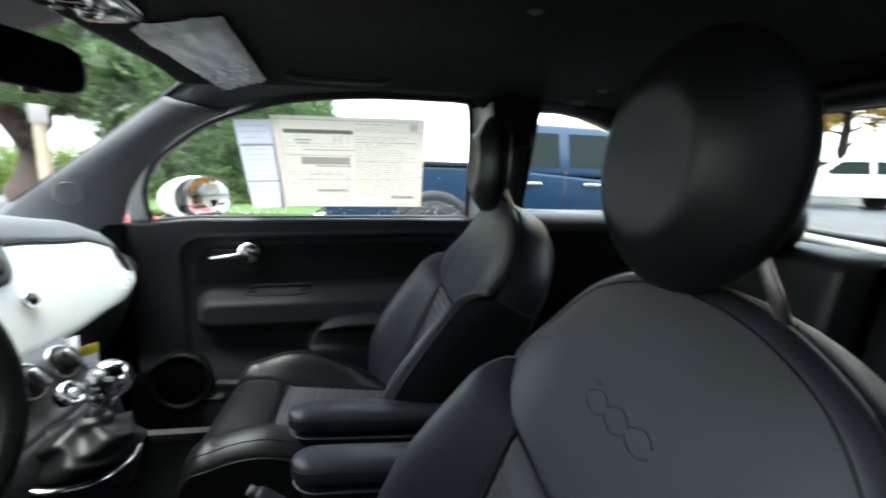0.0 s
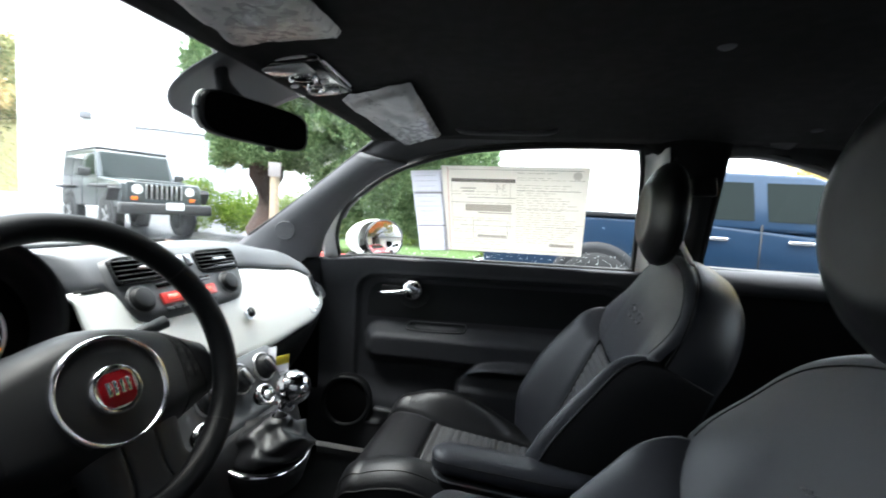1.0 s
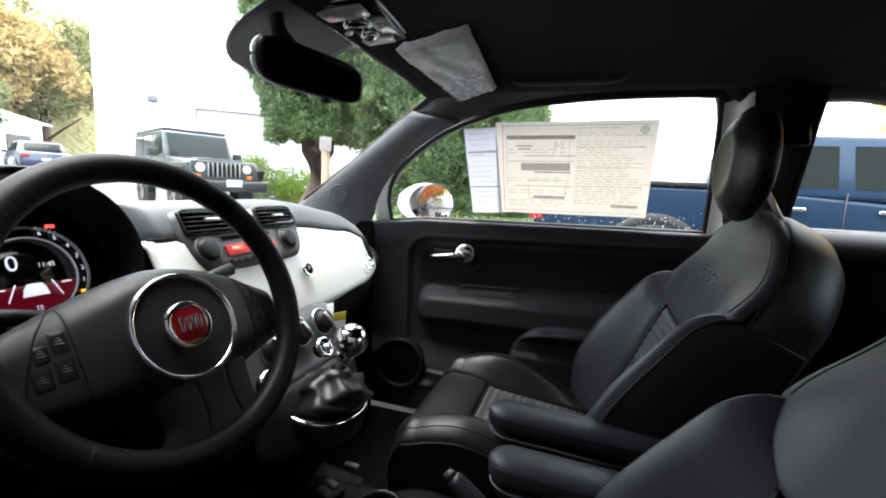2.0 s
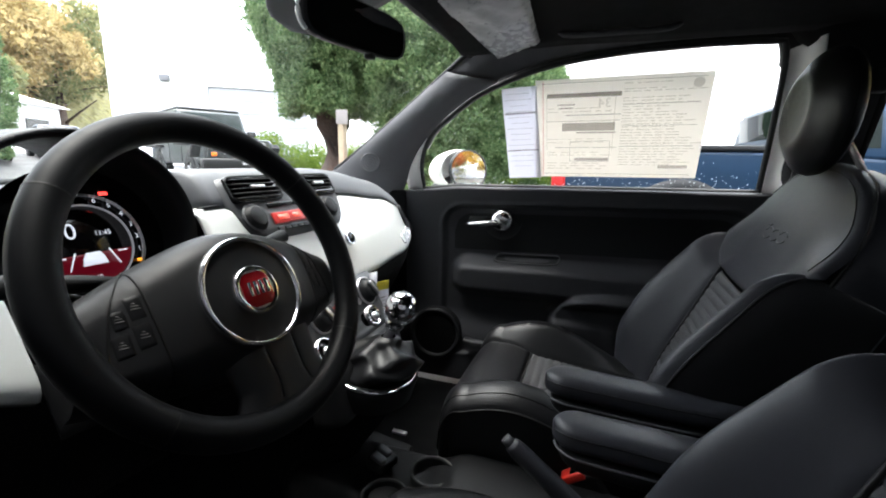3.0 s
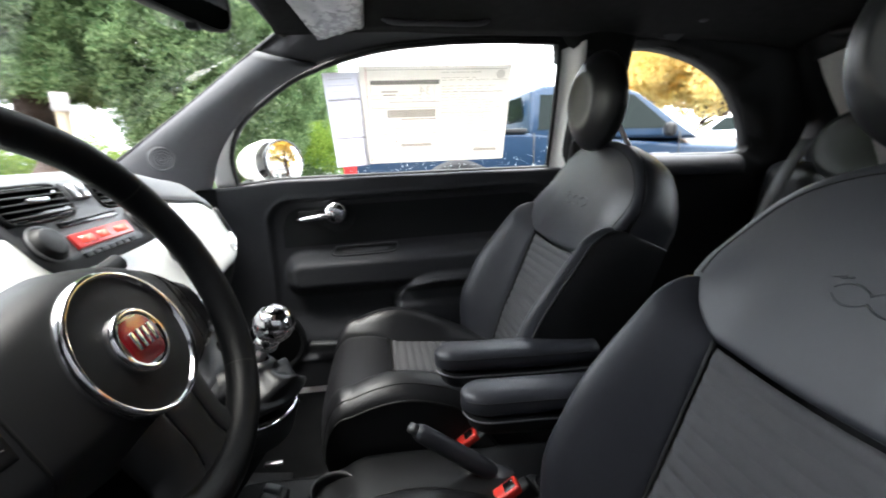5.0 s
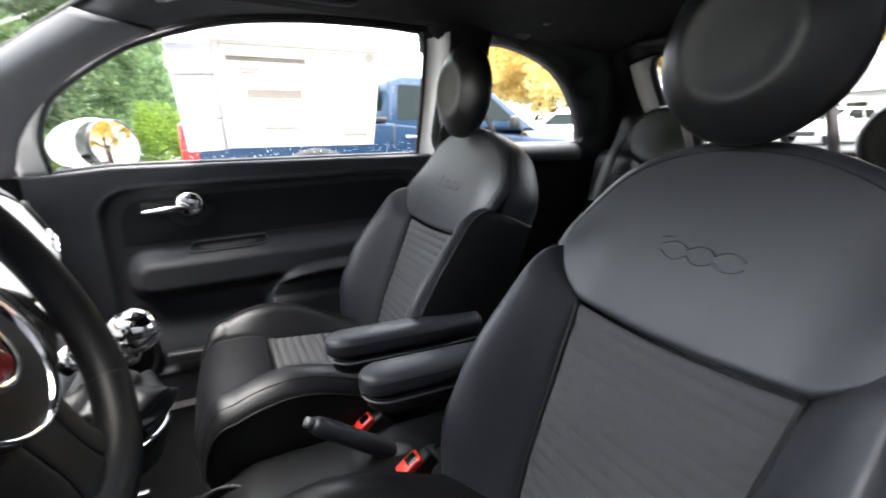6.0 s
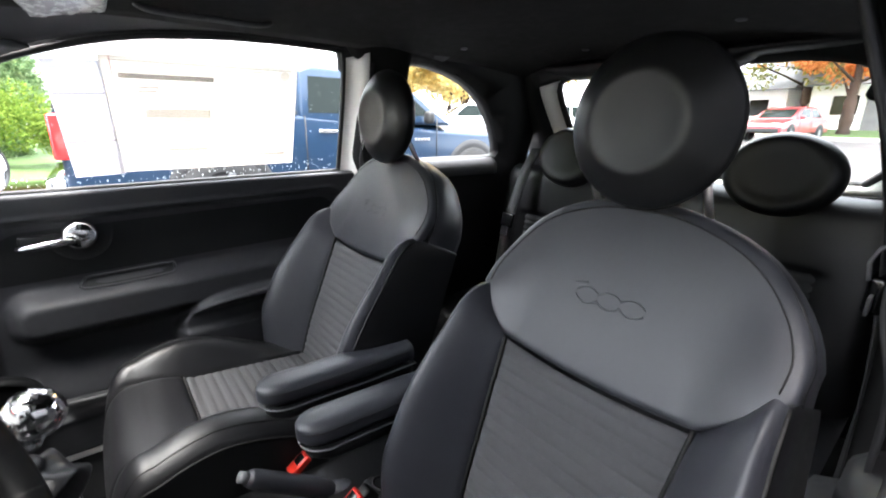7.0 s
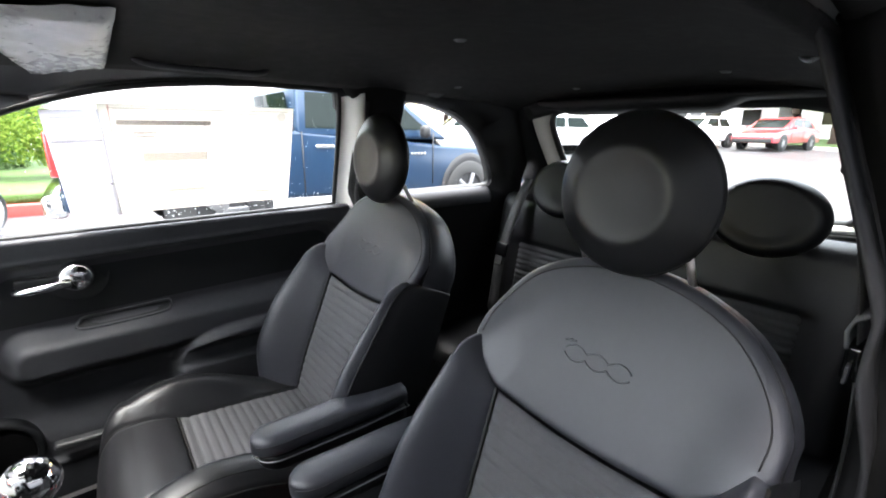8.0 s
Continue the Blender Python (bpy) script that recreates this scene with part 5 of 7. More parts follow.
# dark lower dash and glove box underside
rows = []
for y in np.linspace(-0.64, 0.60, 50):
    lo, hi = fascia_edge(max(-0.6, min(0.585, y)))
    x0 = fascia_x(max(-0.6, min(0.585, y)), lo)
    row = [(x0 - 0.018, y, lo + 0.006), (x0 - 0.012, y, lo - 0.006), (x0 - 0.03, y, lo - 0.06), (x0 - 0.085, y, lo - 0.15), (x0 - 0.18, y, lo - 0.23), (-0.90, y, 0.56)]
    rows.append(spline(row, 20))
put("lower_panel", Geo().grid(rows), DULL_BLACK, dash, "black lower panel and glove box", solid=0.006)

# centre unit: vents and radio in grey
FN = Vector((1, 0, 0.60)).normalized()


def on_fascia(y, z, h):
    x = -0.552 - (z - 0.92) * 0.60
    return Vector((x, y + 0.004, z)) + FN * h


def face_place(y, z, h):
    return axis_to(tuple(FN), tuple(on_fascia(y, z, h)))


outline = [(-0.140, 1.038), (-0.146, 1.01), (-0.136, 0.985), (-0.120, 0.952), (-0.085, 0.938), (0.10, 0.938), (0.140, 0.948), (0.160, 0.975), (0.168, 1.015), (0.160, 1.038), (0.10, 1.046), (-0.08, 1.046)]
loop = spline([(0, y, z) for y, z in outline + outline[:1]], 61)[:-1]
rings = [[tuple(on_fascia(0.012 + (p[1] - 0.012) * s, 1.0 + (p[2] - 1.0) * s, h)) for p in loop] for s, h in ((1.02, -0.03), (1.01, 0.008), (0.985, 0.0125), (0.7, 0.015), (0.3, 0.017))]
stack = put("centre_unit", Geo().grid(rings, wrap_v=True).fan(rings[-1], tuple(on_fascia(0.012, 1.0, 0.017))), STACK_GREY, dash, "grey centre unit with vents and radio")
for y0, y1 in ((-0.132, -0.014), (0.046, 0.158)):
    c, w = (y0 + y1) / 2, (y1 - y0)
    put("vent_recess", Geo().box(face_place(c, 1.018, 0.012), (w, 0.048, 0.014), 0.006), GLOSS_BLACK, stack, "dark vent mouth")
    for k in range(5):
        put("slat", Geo().box(face_place(c, 1.018, 0.021) @ pose(0, -0.0172 + 0.0086 * k, 0, 25), (w - 0.008, 0.0022, 0.009), 0.0008), PLASTIC, stack)
    put("vent_tab", Geo().box(face_place(c, 1.018, 0.026), (0.034, 0.006, 0.006), 0.002), SATIN, stack, "satin vent tab")
    put("vent_rim", Geo().tube([face_place(c, 1.018, 0.0185) @ Vector((w / 2 * math.copysign(abs(math.cos(t)) ** 0.3, math.cos(t)), 0.0245 * math.copysign(abs(math.sin(t)) ** 0.4, math.sin(t)), 0)) for t in np.linspace(0, 2 * math.pi, 40, endpoint=False)], 0.0022, 6, closed=True), PLASTIC, stack)
put("hazard_panel", Geo().box(face_place(0.014, 1.026, 0.018), (0.044, 0.03, 0.006), 0.003), STACK_GREY, stack)
for k in (-1, 1):
    put("button", Geo().box(face_place(0.014 + k * 0.010, 1.024, 0.0225), (0.016, 0.022, 0.004), 0.002), SATIN, stack)
put("disc_slot", Geo().box(face_place(-0.003, 0.988, 0.0178), (0.125, 0.008, 0.003), 0.001), GLOSS_BLACK, stack, "black disc slot")
disp = put("display", Geo().box(face_place(-0.002, 0.966, 0.0185), (0.130, 0.021, 0.004), 0.001), glowing("red_display", (0.40, 0.03, 0.025), 0.03), stack, "lit red radio display")
for y, w in ((-0.042, 0.026), (-0.006, 0.020), (0.036, 0.030)):
    put("lit_bar", Geo().box(face_place(y, 0.966, 0.0208), (w, 0.010, 0.0015)), glowing("bright_red", (1.0, 0.13, 0.09), 0.06), disp)
for k in range(7):
    put("button", Geo().box(face_place(-0.060 + 0.0175 * k, 0.948, 0.0185), (0.0145, 0.007, 0.004), 0.001), PLASTIC, stack)
for y in (-0.104, 0.108):
    kb = put("radio_knob", Geo().lathe([(0.024, -0.002), (0.024, 0.003), (0.020, 0.005), (0.019, 0.010), (0.016, 0.0115), (0.0, 0.011)], face_place(y, 0.972, 0.016), 32), PLASTIC, stack, "round black radio knob")
    put("ring", Geo().lathe([(0.0258, 0.001), (0.0250, 0.004), (0.0235, 0.004)], face_place(y, 0.972, 0.016), 32), STACK_GREY, kb)

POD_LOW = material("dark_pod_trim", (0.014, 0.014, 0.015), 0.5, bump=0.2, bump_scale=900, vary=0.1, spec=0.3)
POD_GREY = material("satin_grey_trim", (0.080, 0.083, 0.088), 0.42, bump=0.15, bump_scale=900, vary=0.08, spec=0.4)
# climate pod and lower stack
rows = []
for y in np.linspace(-0.115, 0.20, 40):
    u = (y - 0.043) / 0.158
    edge = float(rolled((1 - abs(u)) * 0.158, 0.045))
    row = [(-0.56, y, 0.845 - edge * 0.8), (-0.525 - edge * 0.5, y, 0.840 - edge * 0.8), (-0.492 - edge, y, 0.815 - edge * 0.4), (-0.478 - edge, y, 0.775), (-0.462 - edge, y, 0.74), (-0.43 - edge, y, 0.70), (-0.41 - edge, y, 0.62)]
    rows.append(spline(row, 24))
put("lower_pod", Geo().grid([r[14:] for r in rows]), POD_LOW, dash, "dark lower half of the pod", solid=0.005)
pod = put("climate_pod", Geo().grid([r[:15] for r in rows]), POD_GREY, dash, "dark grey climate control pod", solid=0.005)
for y, z, x in ((0.122, 0.800, -0.487), (0.040, 0.802, -0.484), (-0.045, 0.795, -0.485)):
    m = axis_to((1, 0, 0.5), (x, y, z))
    kb = put("climate_knob", Geo().lathe([(0.030, -0.006), (0.030, 0.002), (0.026, 0.005), (0.023, 0.004), (0.021, 0.018), (0.017, 0.021), (0.0, 0.020)], m, 36), PLASTIC, pod, "black rotary climate knob")
    put("grip_bar", Geo().box(m @ pose(0, 0, 0.022, 0, 0, 25), (0.008, 0.036, 0.008), 0.002), SATIN, kb, "satin grip bar")
    put("ring", Geo().lathe([(0.0312, 0.0), (0.0305, 0.0045), (0.0285, 0.004)], m, 36), SATIN, kb)
put("warning_mark", Geo().box(axis_to((1, 0, 0.5), (-0.470, -0.012, 0.795)) @ pose(0, 0, 0, 0, 0, 15), (0.006, 0.03, 0.002)), RED, pod, "small red scale")
for (x, y, z), r in (((-0.444, -0.092, 0.757), 0.024), ((-0.430, 0.050, 0.775), 0.021)):
    m = axis_to((0.9, 0, 0.62), (x, y, z))
    ring = put("socket", Geo().lathe([(r - 0.006, -0.02), (r - 0.006, 0.002), (0.0, 0.001)], m, 28), GLOSS_BLACK, pod, "dark socket")
    put("socket_ring", Geo().lathe([(r + 0.001, -0.004), (r, 0.004), (r - 0.004, 0.005), (r - 0.006, 0.0)], m, 32), CHROME, ring, "chrome ring")
    put("socket_cap", Geo().lathe([(r * 0.45, 0.0), (r * 0.4, 0.006), (0, 0.008)], m @ pose(0.002, -0.003, 0), 20), SATIN, ring)
tag = thing("hang_tag", (-0.475, 0.17, 0.76), "yellow and white paper tag tucked beside the heater controls", "paper tag")
m = pose(-0.478, 0.172, 0.782, 90, 0, 62)
put("yellow_band", Geo().box(m @ pose(0, 0.016, 0), (0.046, 0.020, 0.0012)), YELLOW, tag, "yellow band", smooth=False)
put("card", Geo().box(m @ pose(-0.004, -0.022, 0), (0.052, 0.056, 0.001)), PAPER_WHITE, tag, "white printed card", smooth=False)
for k in range(4):
    put("print_bar", Geo().box(m @ pose(-0.004, -0.012 - 0.008 * k, 0.001), (0.036, 0.002, 0.0006)), GREY_PRINT, tag)
put("tag_white", Geo().box(pose(-0.483, 0.150, 0.805, 90, 0, 62), (0.018, 0.06, 0.001)), PAPER_WHITE, tag)

# ---- instrument hood ----
inst = thing("instrument_cluster", (-0.66, -0.322, 0.9), "round lit instrument cluster under a black hood", "instruments")
HC = (-0.346, 0.985)
hood_rows = []
for a in np.linspace(-0.55, math.pi + 0.55, 60):
    row = []
    for x, r in ((-0.80, 0.124), (-0.70, 0.131), (-0.62, 0.134), (-0.590, 0.133), (-0.583, 0.129), (-0.590, 0.124), (-0.64, 0.119), (-0.715, 0.112)):
        row.append((x + 0.03 * (math.sin(a) - 1) * -0.4, HC[0] + r * math.cos(a) * 1.02, HC[1] + r * math.sin(a) * 0.93))
    hood_rows.append(spline(row, 24))
put("hood", Geo().grid(hood_rows), PLASTIC, inst, "black hood")
m = axis_to((1, -0.02, 0.25), (-0.625, -0.325, 0.967)) @ Matrix.Diagonal((0.81, 0.81, 1, 1))
put("face", Geo().lathe([(0.125, -0.004), (0.118, 0.0), (0.0, 0.0)], m, 48), GLOSS_BLACK, inst, "black dial face")
put("outer_ring", Geo().lathe([(0.083, 0.000), (0.081, 0.006), (0.078, 0.003)], m, 56), SATIN, inst, "thin bright ring")
scr = put("screen", Geo().lathe([(0.062, 0.001), (0.061, 0.003), (0.0, 0.003)], m, 48), GLOSS_BLACK, inst, "dark round screen")
put("screen_ring", Geo().lathe([(0.066, 0.001), (0.0645, 0.0045), (0.063, 0.001)], m, 56), glowing("pale_ring", (0.3, 0.3, 0.33), 0.06), scr)
LIT = glowing("white_lit", (0.55, 0.58, 0.65), 0.14)
RED_LIT = glowing("red_lit", (0.05, 0.001, 0.004), 0.18)
low = [tuple(m @ Vector((0.06 * math.cos(t), 0.06 * math.sin(t), 0.0034))) for t in np.linspace(math.pi * 1.06, math.pi * 1.94, 30)]
put("red_field", Geo().prism(low, tuple(m.to_3x3() @ Vector((0, 0, 0.0006)))), RED_LIT, scr, "dim red screen field")
put("speed_figure", text_geo("0", m @ pose(-0.022, 0.024, 0.0045), 0.034), LIT, scr, "lit white figure")
put("clock_figures", text_geo("11:45", m @ pose(0.022, 0.018, 0.0045), 0.011), LIT, scr)
put("range_figures", text_geo("15", m @ pose(0.0, -0.050, 0.0048), 0.010), LIT, scr)
g = Geo()
g.prism([tuple(m @ Vector((x, y, 0.0048))) for x, y in ((-0.018, -0.030), (0.018, -0.030), (0.015, -0.018), (0.010, -0.010), (-0.010, -0.010), (-0.015, -0.018))], tuple(m.to_3x3() @ Vector((0, 0, 0.0005))))
put("car_symbol", g, LIT, scr, "lit outline of a car")
for s in (-1, 1):
    put("lane_line", Geo().tube([tuple(m @ Vector((s * 0.024, -0.008, 0.0048))), tuple(m @ Vector((s * 0.036, -0.034, 0.0048)))], 0.0009, 5), LIT, scr)
    put("print_bar", Geo().box(m @ pose(s * 0.044, -0.014, 0.0045), (0.014, 0.0025, 0.0006)), LIT, scr)
for k, fig in enumerate("654321"):
    a = radians(72 - 17 * k)
    put("dial_figure", text_geo(fig, m @ pose(0.073 * math.cos(a), 0.073 * math.sin(a), 0.004), 0.011), LIT, inst)
for k in range(22):
    a = radians(76 - 4.6 * k)
    put("dial_tick", Geo().box(m @ pose(0.0805 * math.cos(a), 0.0805 * math.sin(a), 0.004, 0, 0, math.degrees(a)), (0.005, 0.0009, 0.0006)), LIT, inst)
put("warning_lamp", Geo().box(m @ pose(0.036, 0.079, 0.008), (0.013, 0.0055, 0.001), 0.0004), glowing("red_lamp", (1.0, 0.06, 0.05), 0.3), inst, "lit red warning lamp")
put("amber_lamp", Geo().box(m @ pose(0.066, -0.035, 0.004), (0.007, 0.005, 0.001)), glowing("amber_lamp", (1.0, 0.35, 0.03), 0.2), inst, "lit amber lamp")
put("side_button", Geo().box(pose(-0.605, -0.206, 0.955, 0, 0, 0), (0.02, 0.018, 0.05), 0.005), GLOSS_BLACK, inst)

# ---- steering wheel ----
WN = Vector((1.0, -0.08, 0.49)).normalized()
wheel = thing("steering_wheel", (-0.40, -0.322, 0.95), "black leather steering wheel with a chrome ringed hub", "steering wheel")
W = axis_to(tuple(WN), (-0.403, -0.312, 0.9565))
WA = W.inverted()
hubw = WA @ Vector((-0.373, -0.317, 0.938))
rim = [W @ Vector((0.1725 * math.cos(t), 0.1725 * math.sin(t), 0)) for t in np.linspace(0, 2 * math.pi, 96, endpoint=False)]
put("rim", Geo().tube(rim, 0.0170, 18, closed=True, up=tuple(WN)), RIM_LEATHER, wheel, "black leather rim")
for t in (0.62, math.pi - 0.62, 3.9, 5.5):
    c = Vector((0.1725 * math.cos(t), 0.1725 * math.sin(t), 0))
    put("rim_seam", Geo().lathe([(0.0169, -0.0012), (0.0175, 0.0), (0.0169, 0.0012)], W @ Matrix.Translation(c) @ axis_to((-math.sin(t), math.cos(t), 0), (0, 0, 0), (0, 0, 1)), 20), PIPING, wheel)
hx, hy, hz = hubw
# pad: broad wings to both sides, domed to the hub


def pad_span(a):
    d = abs(a) / 0.166
    return -0.086 + 0.034 * d ** 1.4, 0.080 - 0.050 * d ** 1.5


def pad_point(a, b, lift=0.0):
    bot, top = pad_span(a)
    r = math.hypot(a, b) / 0.085
    h = hz - 0.004 - 0.034 * float(smooth(0.55, 2.1, r)) - float(rolled(max(0.0, min(b - bot, top - b)), 0.030)) - 0.030 * float(smooth(-0.035, -0.095, b))
    return W @ Vector((hx + a, hy + b, h + lift))


rows = []
for a in np.linspace(-0.166, 0.166, 61):
    bot, top = pad_span(a)
    rows.append([pad_point(a, bot + (top - bot) * k) for k in np.linspace(0, 1, 30)])
put("hub_pad", Geo().grid(rows), WHEEL_PAD, wheel, "dark moulded hub and side spokes")
HUB = W @ Matrix.Translation((hx, hy, hz))
put("hub_dish", Geo().lathe([(0.0605, -0.004), (0.0565, -0.001), (0.030, -0.002), (0.0, 0.0)], HUB, 48), WHEEL_PAD, wheel, "round dark horn pad")
put("hub_ring", Geo().lathe([(0.0618, -0.008), (0.0618, 0.001), (0.0598, 0.0035), (0.0570, 0.002), (0.0560, -0.004)], HUB, 64), CHROME, wheel, "chrome ring")
bd = put("badge", Geo().lathe([(0.0275, -0.004), (0.0275, 0.004), (0.025, 0.0065), (0.0215, 0.0045)], HUB, 48), CHROME, wheel, "chrome rimmed round badge")
shield = [HUB @ Vector((0.0195 * math.copysign(abs(math.cos(t)) ** 0.55, math.cos(t)), 0.0195 * math.copysign(abs(math.sin(t)) ** 0.55, math.sin(t)), 0.0046)) for t in np.linspace(0, 2 * math.pi, 40, endpoint=False)]
put("badge_plate", Geo().lathe([(0.0222, 0.0040), (0.012, 0.0044), (0.0, 0.0045)], HUB, 40), SATIN, bd, "satin silver plate")
put("badge_field", Geo().fan(shield, HUB @ Vector((0, 0, 0.0066))), RED_BADGE, bd, "dark red enamel shield")
for k in range(4):
    put("badge_bar", Geo().box(HUB @ pose(-0.0108 + 0.0072 * k, 0.001, 0.0072), (0.0040, 0.016, 0.0016), 0.0005), CHROME, bd)
for s in (-1, 1):
    # a seam across the wing, and four flush keys inside it
    seam = [(s * 0.096, 0.057), (s * 0.099, 0.041), (s * 0.100, 0.014), (s * 0.099, -0.025), (s * 0.096, -0.060)]
    put("pad_seam", Geo().tube([pad_point(p[0], p[1], 0.0002) for p in spline([(q[0], q[1], 0) for q in seam], 16)], 0.0013, 6), PIPING, wheel)
    put("pad_seam", Geo().tube([pad_point(p[0], p[1], 0.0002) for p in spline([(s * 0.096, 0.057, 0), (s * 0.104, 0.052, 0), (s * 0.118, 0.036, 0), (s * 0.127, 0.020, 0), (s * 0.138, -0.017, 0), (s * 0.140, -0.045, 0)], 14)], 0.0011, 6), PIPING, wheel)
    pod_keys = [(0.1025, 0.1155, 0.007, 0.032), (0.1165, 0.1285, 0.003, 0.022), (0.1025, 0.1175, -0.020, 0.005), (0.1185, 0.1340, -0.022, 0.001)]
    for i, (a0, a1, b0, b1) in enumerate(pod_keys):
        grid_rows = []
        for u in np.linspace(0, 1, 9):
            row = []
            for v in np.linspace(0, 1, 9):
                e = min(u, 1 - u, v, 1 - v)
                row.append(pad_point(s * (a0 + (a1 - a0) * u), b0 + (b1 - b0) * v, 0.0007 if e > 0.06 else -0.0008))
            grid_rows.append(row)
        key = put("key", Geo().grid(grid_rows), KEY_BLACK, wheel, "flush black thumb key")
        ca, cb = (a0 + a1) / 2, (b0 + b1) / 2
        for du, w in ((-0.0015, 0.0034), (0.0012, 0.0026), (0.0036, 0.0012)):
            put("key_mark", Geo().tube([pad_point(s * (ca - w), cb + du, 0.0006), pad_point(s * (ca + w), cb + du + 0.001, 0.0006)], 0.0006, 5), KEY_PRINT, key)
# one broad lower spoke with two grooves, flaring into hub and rim
rows = []
for k in np.linspace(0, 1, 26):
    y = hy - 0.050 + (-0.170 - hy + 0.050) * k
    h = (hz - 0.024) * (1 - k) ** 1.5 - 0.004 * k
    half = 0.054 + 0.036 * max(0.0, k - 0.55) ** 1.5 / 0.45 ** 1.5 + 0.008 * (1 - k) ** 2
    row = []
    for v in np.linspace(-1, 1, 45):
        groove = 0.003 * max(0.0, 1 - abs(abs(v) - 0.34) / 0.05)
        row.append(W @ Vector((0.016 + half * v, y, h - groove - 0.016 * abs(v) ** 5)))
    rows.append(row)
put("lower_spoke", Geo().grid(rows), WHEEL_PAD, wheel, "broad dark lower spoke with two grooves", solid=0.006)
put("column_shroud", Geo().tube([W @ Vector((hx, hy - 0.01, -0.025)), W @ Vector((0, -0.01, -0.14)), W @ Vector((0, -0.02, -0.30))], [0.058, 0.068, 0.075], 24, up=tuple(W.to_3x3() @ Vector((0, 1, 0)))), PLASTIC, label="black steering column shroud behind the wheel", category="column shroud")
put("stalk", Geo().tube([W @ Vector((0.04, 0.015, -0.075)), W @ Vector((0.11, 0.035, -0.070)), W @ Vector((0.150, 0.042, -0.062))], [0.008, 0.009, 0.010], 12), PLASTIC, label="black wiper stalk on the steering column", category="stalk")
put("stalk", Geo().tube([W @ Vector((-0.04, 0.015, -0.075)), W @ Vector((-0.11, 0.035, -0.070)), W @ Vector((-0.175, 0.045, -0.060))], [0.008, 0.009, 0.011], 12), PLASTIC, label="black indicator stalk on the steering column", category="stalk")

# ---- things under the roof ----
mir = thing("interior_mirror", (-0.47, -0.01, 1.405), "black interior mirror on a stem below the windscreen header", "mirror")
a, b = Vector((-0.450, -0.118, 1.294)), Vector((-0.390, 0.098, 1.291))
axis = (b - a).normalized()
nor = axis.cross(Vector((0, 0, 1))).normalized()
if nor.x < 0:
    nor = -nor
upv = nor.cross(axis)
if upv.z < 0:
    upv = -upv
c = (a + b) / 2
rings = []
for s, h in ((0.0, -0.030), (0.55, -0.028), (0.85, -0.018), (0.97, -0.006), (1.0, 0.004), (0.98, 0.010), (0.93, 0.011)):
    rings.append([c + axis * (0.113 * s * math.copysign(abs(math.cos(t)) ** 0.38, math.cos(t))) + upv * (0.037 * s * math.copysign(abs(math.sin(t)) ** 0.6, math.sin(t))) + nor * h for t in np.linspace(0, 2 * math.pi, 56, endpoint=False)])
put("housing", Geo().grid(rings, wrap_v=True), PLASTIC, mir, "black housing")
put("glass", Geo().fan([p + nor * -0.0006 for p in rings[-1]], c + nor * 0.0104), material("dark_mirror_glass", (0.10, 0.105, 0.11), 0.03, 1.0), mir, "dimmed dark mirror glass")
put("bright_edge", Geo().tube([c + axis * (0.1145 * -math.copysign(abs(math.cos(t)) ** 0.38, math.cos(t))) + upv * (0.037 * math.copysign(abs(math.sin(t)) ** 0.75, math.sin(t))) + nor * 0.002 for t in np.linspace(-0.75, 0.75, 24)], 0.0042, 6), FASCIA_WHITE, mir, "bright rim at one end")
put("stem", Geo().tube([c + nor * -0.02 + upv * 0.01, Vector((-0.446, -0.062, 1.340)), Vector((-0.440, -0.075, 1.352)), Vector((-0.437, -0.086, 1.394))], [0.017, 0.014, 0.0105, 0.0105], 12), PLASTIC, mir, "black stem")
put("switch", Geo().box(Matrix.Translation(c + nor * 0.0 - upv * 0.038 + axis * 0.03), (0.016, 0.016, 0.012), 0.003), PLASTIC, mir)

lamp = thing("roof_lamp", (-0.35, 0.03, 1.40), "glossy dark interior lamp panel with clear lenses and chrome switch", "interior lamp")
m = Matrix.Translation((-0.350, 0.030, roof_z(-0.350, 0.03) - 0.019)) @ pose(0, 0, 0, 0, -7, 5)
put("panel", Geo().box(m, (0.118, 0.190, 0.026), 0.012, 4), GLOSS_BLACK, lamp, "gloss black lamp panel")
put("panel_rim", Geo().tube([m @ Vector((0.058 * math.copysign(abs(math.cos(t)) ** 0.35, math.cos(t)), 0.094 * math.copysign(abs(math.sin(t)) ** 0.35, math.sin(t)), -0.006)) for t in np.linspace(0, 2 * math.pi, 56, endpoint=False)], 0.0022, 6, closed=True), SATIN, lamp, "satin rim")
for dy, w in ((-0.062, 0.046), (0.068, 0.036)):
    put("lens", Geo().box(m @ pose(-0.006, dy, -0.0115), (0.080, w, 0.008), 0.004), material("clear_lens", (0.30, 0.31, 0.31), 0.12, coat=0.6, bump=0.5, bump_scale=60, distance=0.002), lamp, "clear ribbed lens")
for dy, r in ((-0.018, 0.026), (0.036, 0.018)):
    put("switch", Geo().lathe([(r, 0.0), (r - 0.001, 0.005), (r - 0.005, 0.007), (r - 0.007, 0.003), (0.0, 0.002)], m @ pose(0.0, dy, -0.0125, 180), 32), CHROME, lamp, "chrome switch ring")
    put("switch_cap", Geo().lathe([(r - 0.008, 0.003), (r - 0.010, 0.006), (0.0, 0.006)], m @ pose(0.0, dy, -0.0125, 180), 28), GLOSS_BLACK, lamp, "black switch cap")
for dx, dy in ((0.030, 0.008), (0.030, 0.058), (-0.030, 0.010)):
    put("button", Geo().lathe([(0.008, 0.0), (0.007, 0.004), (0.0, 0.005)], m @ pose(dx, dy, -0.0125, 180), 18), SATIN, lamp)


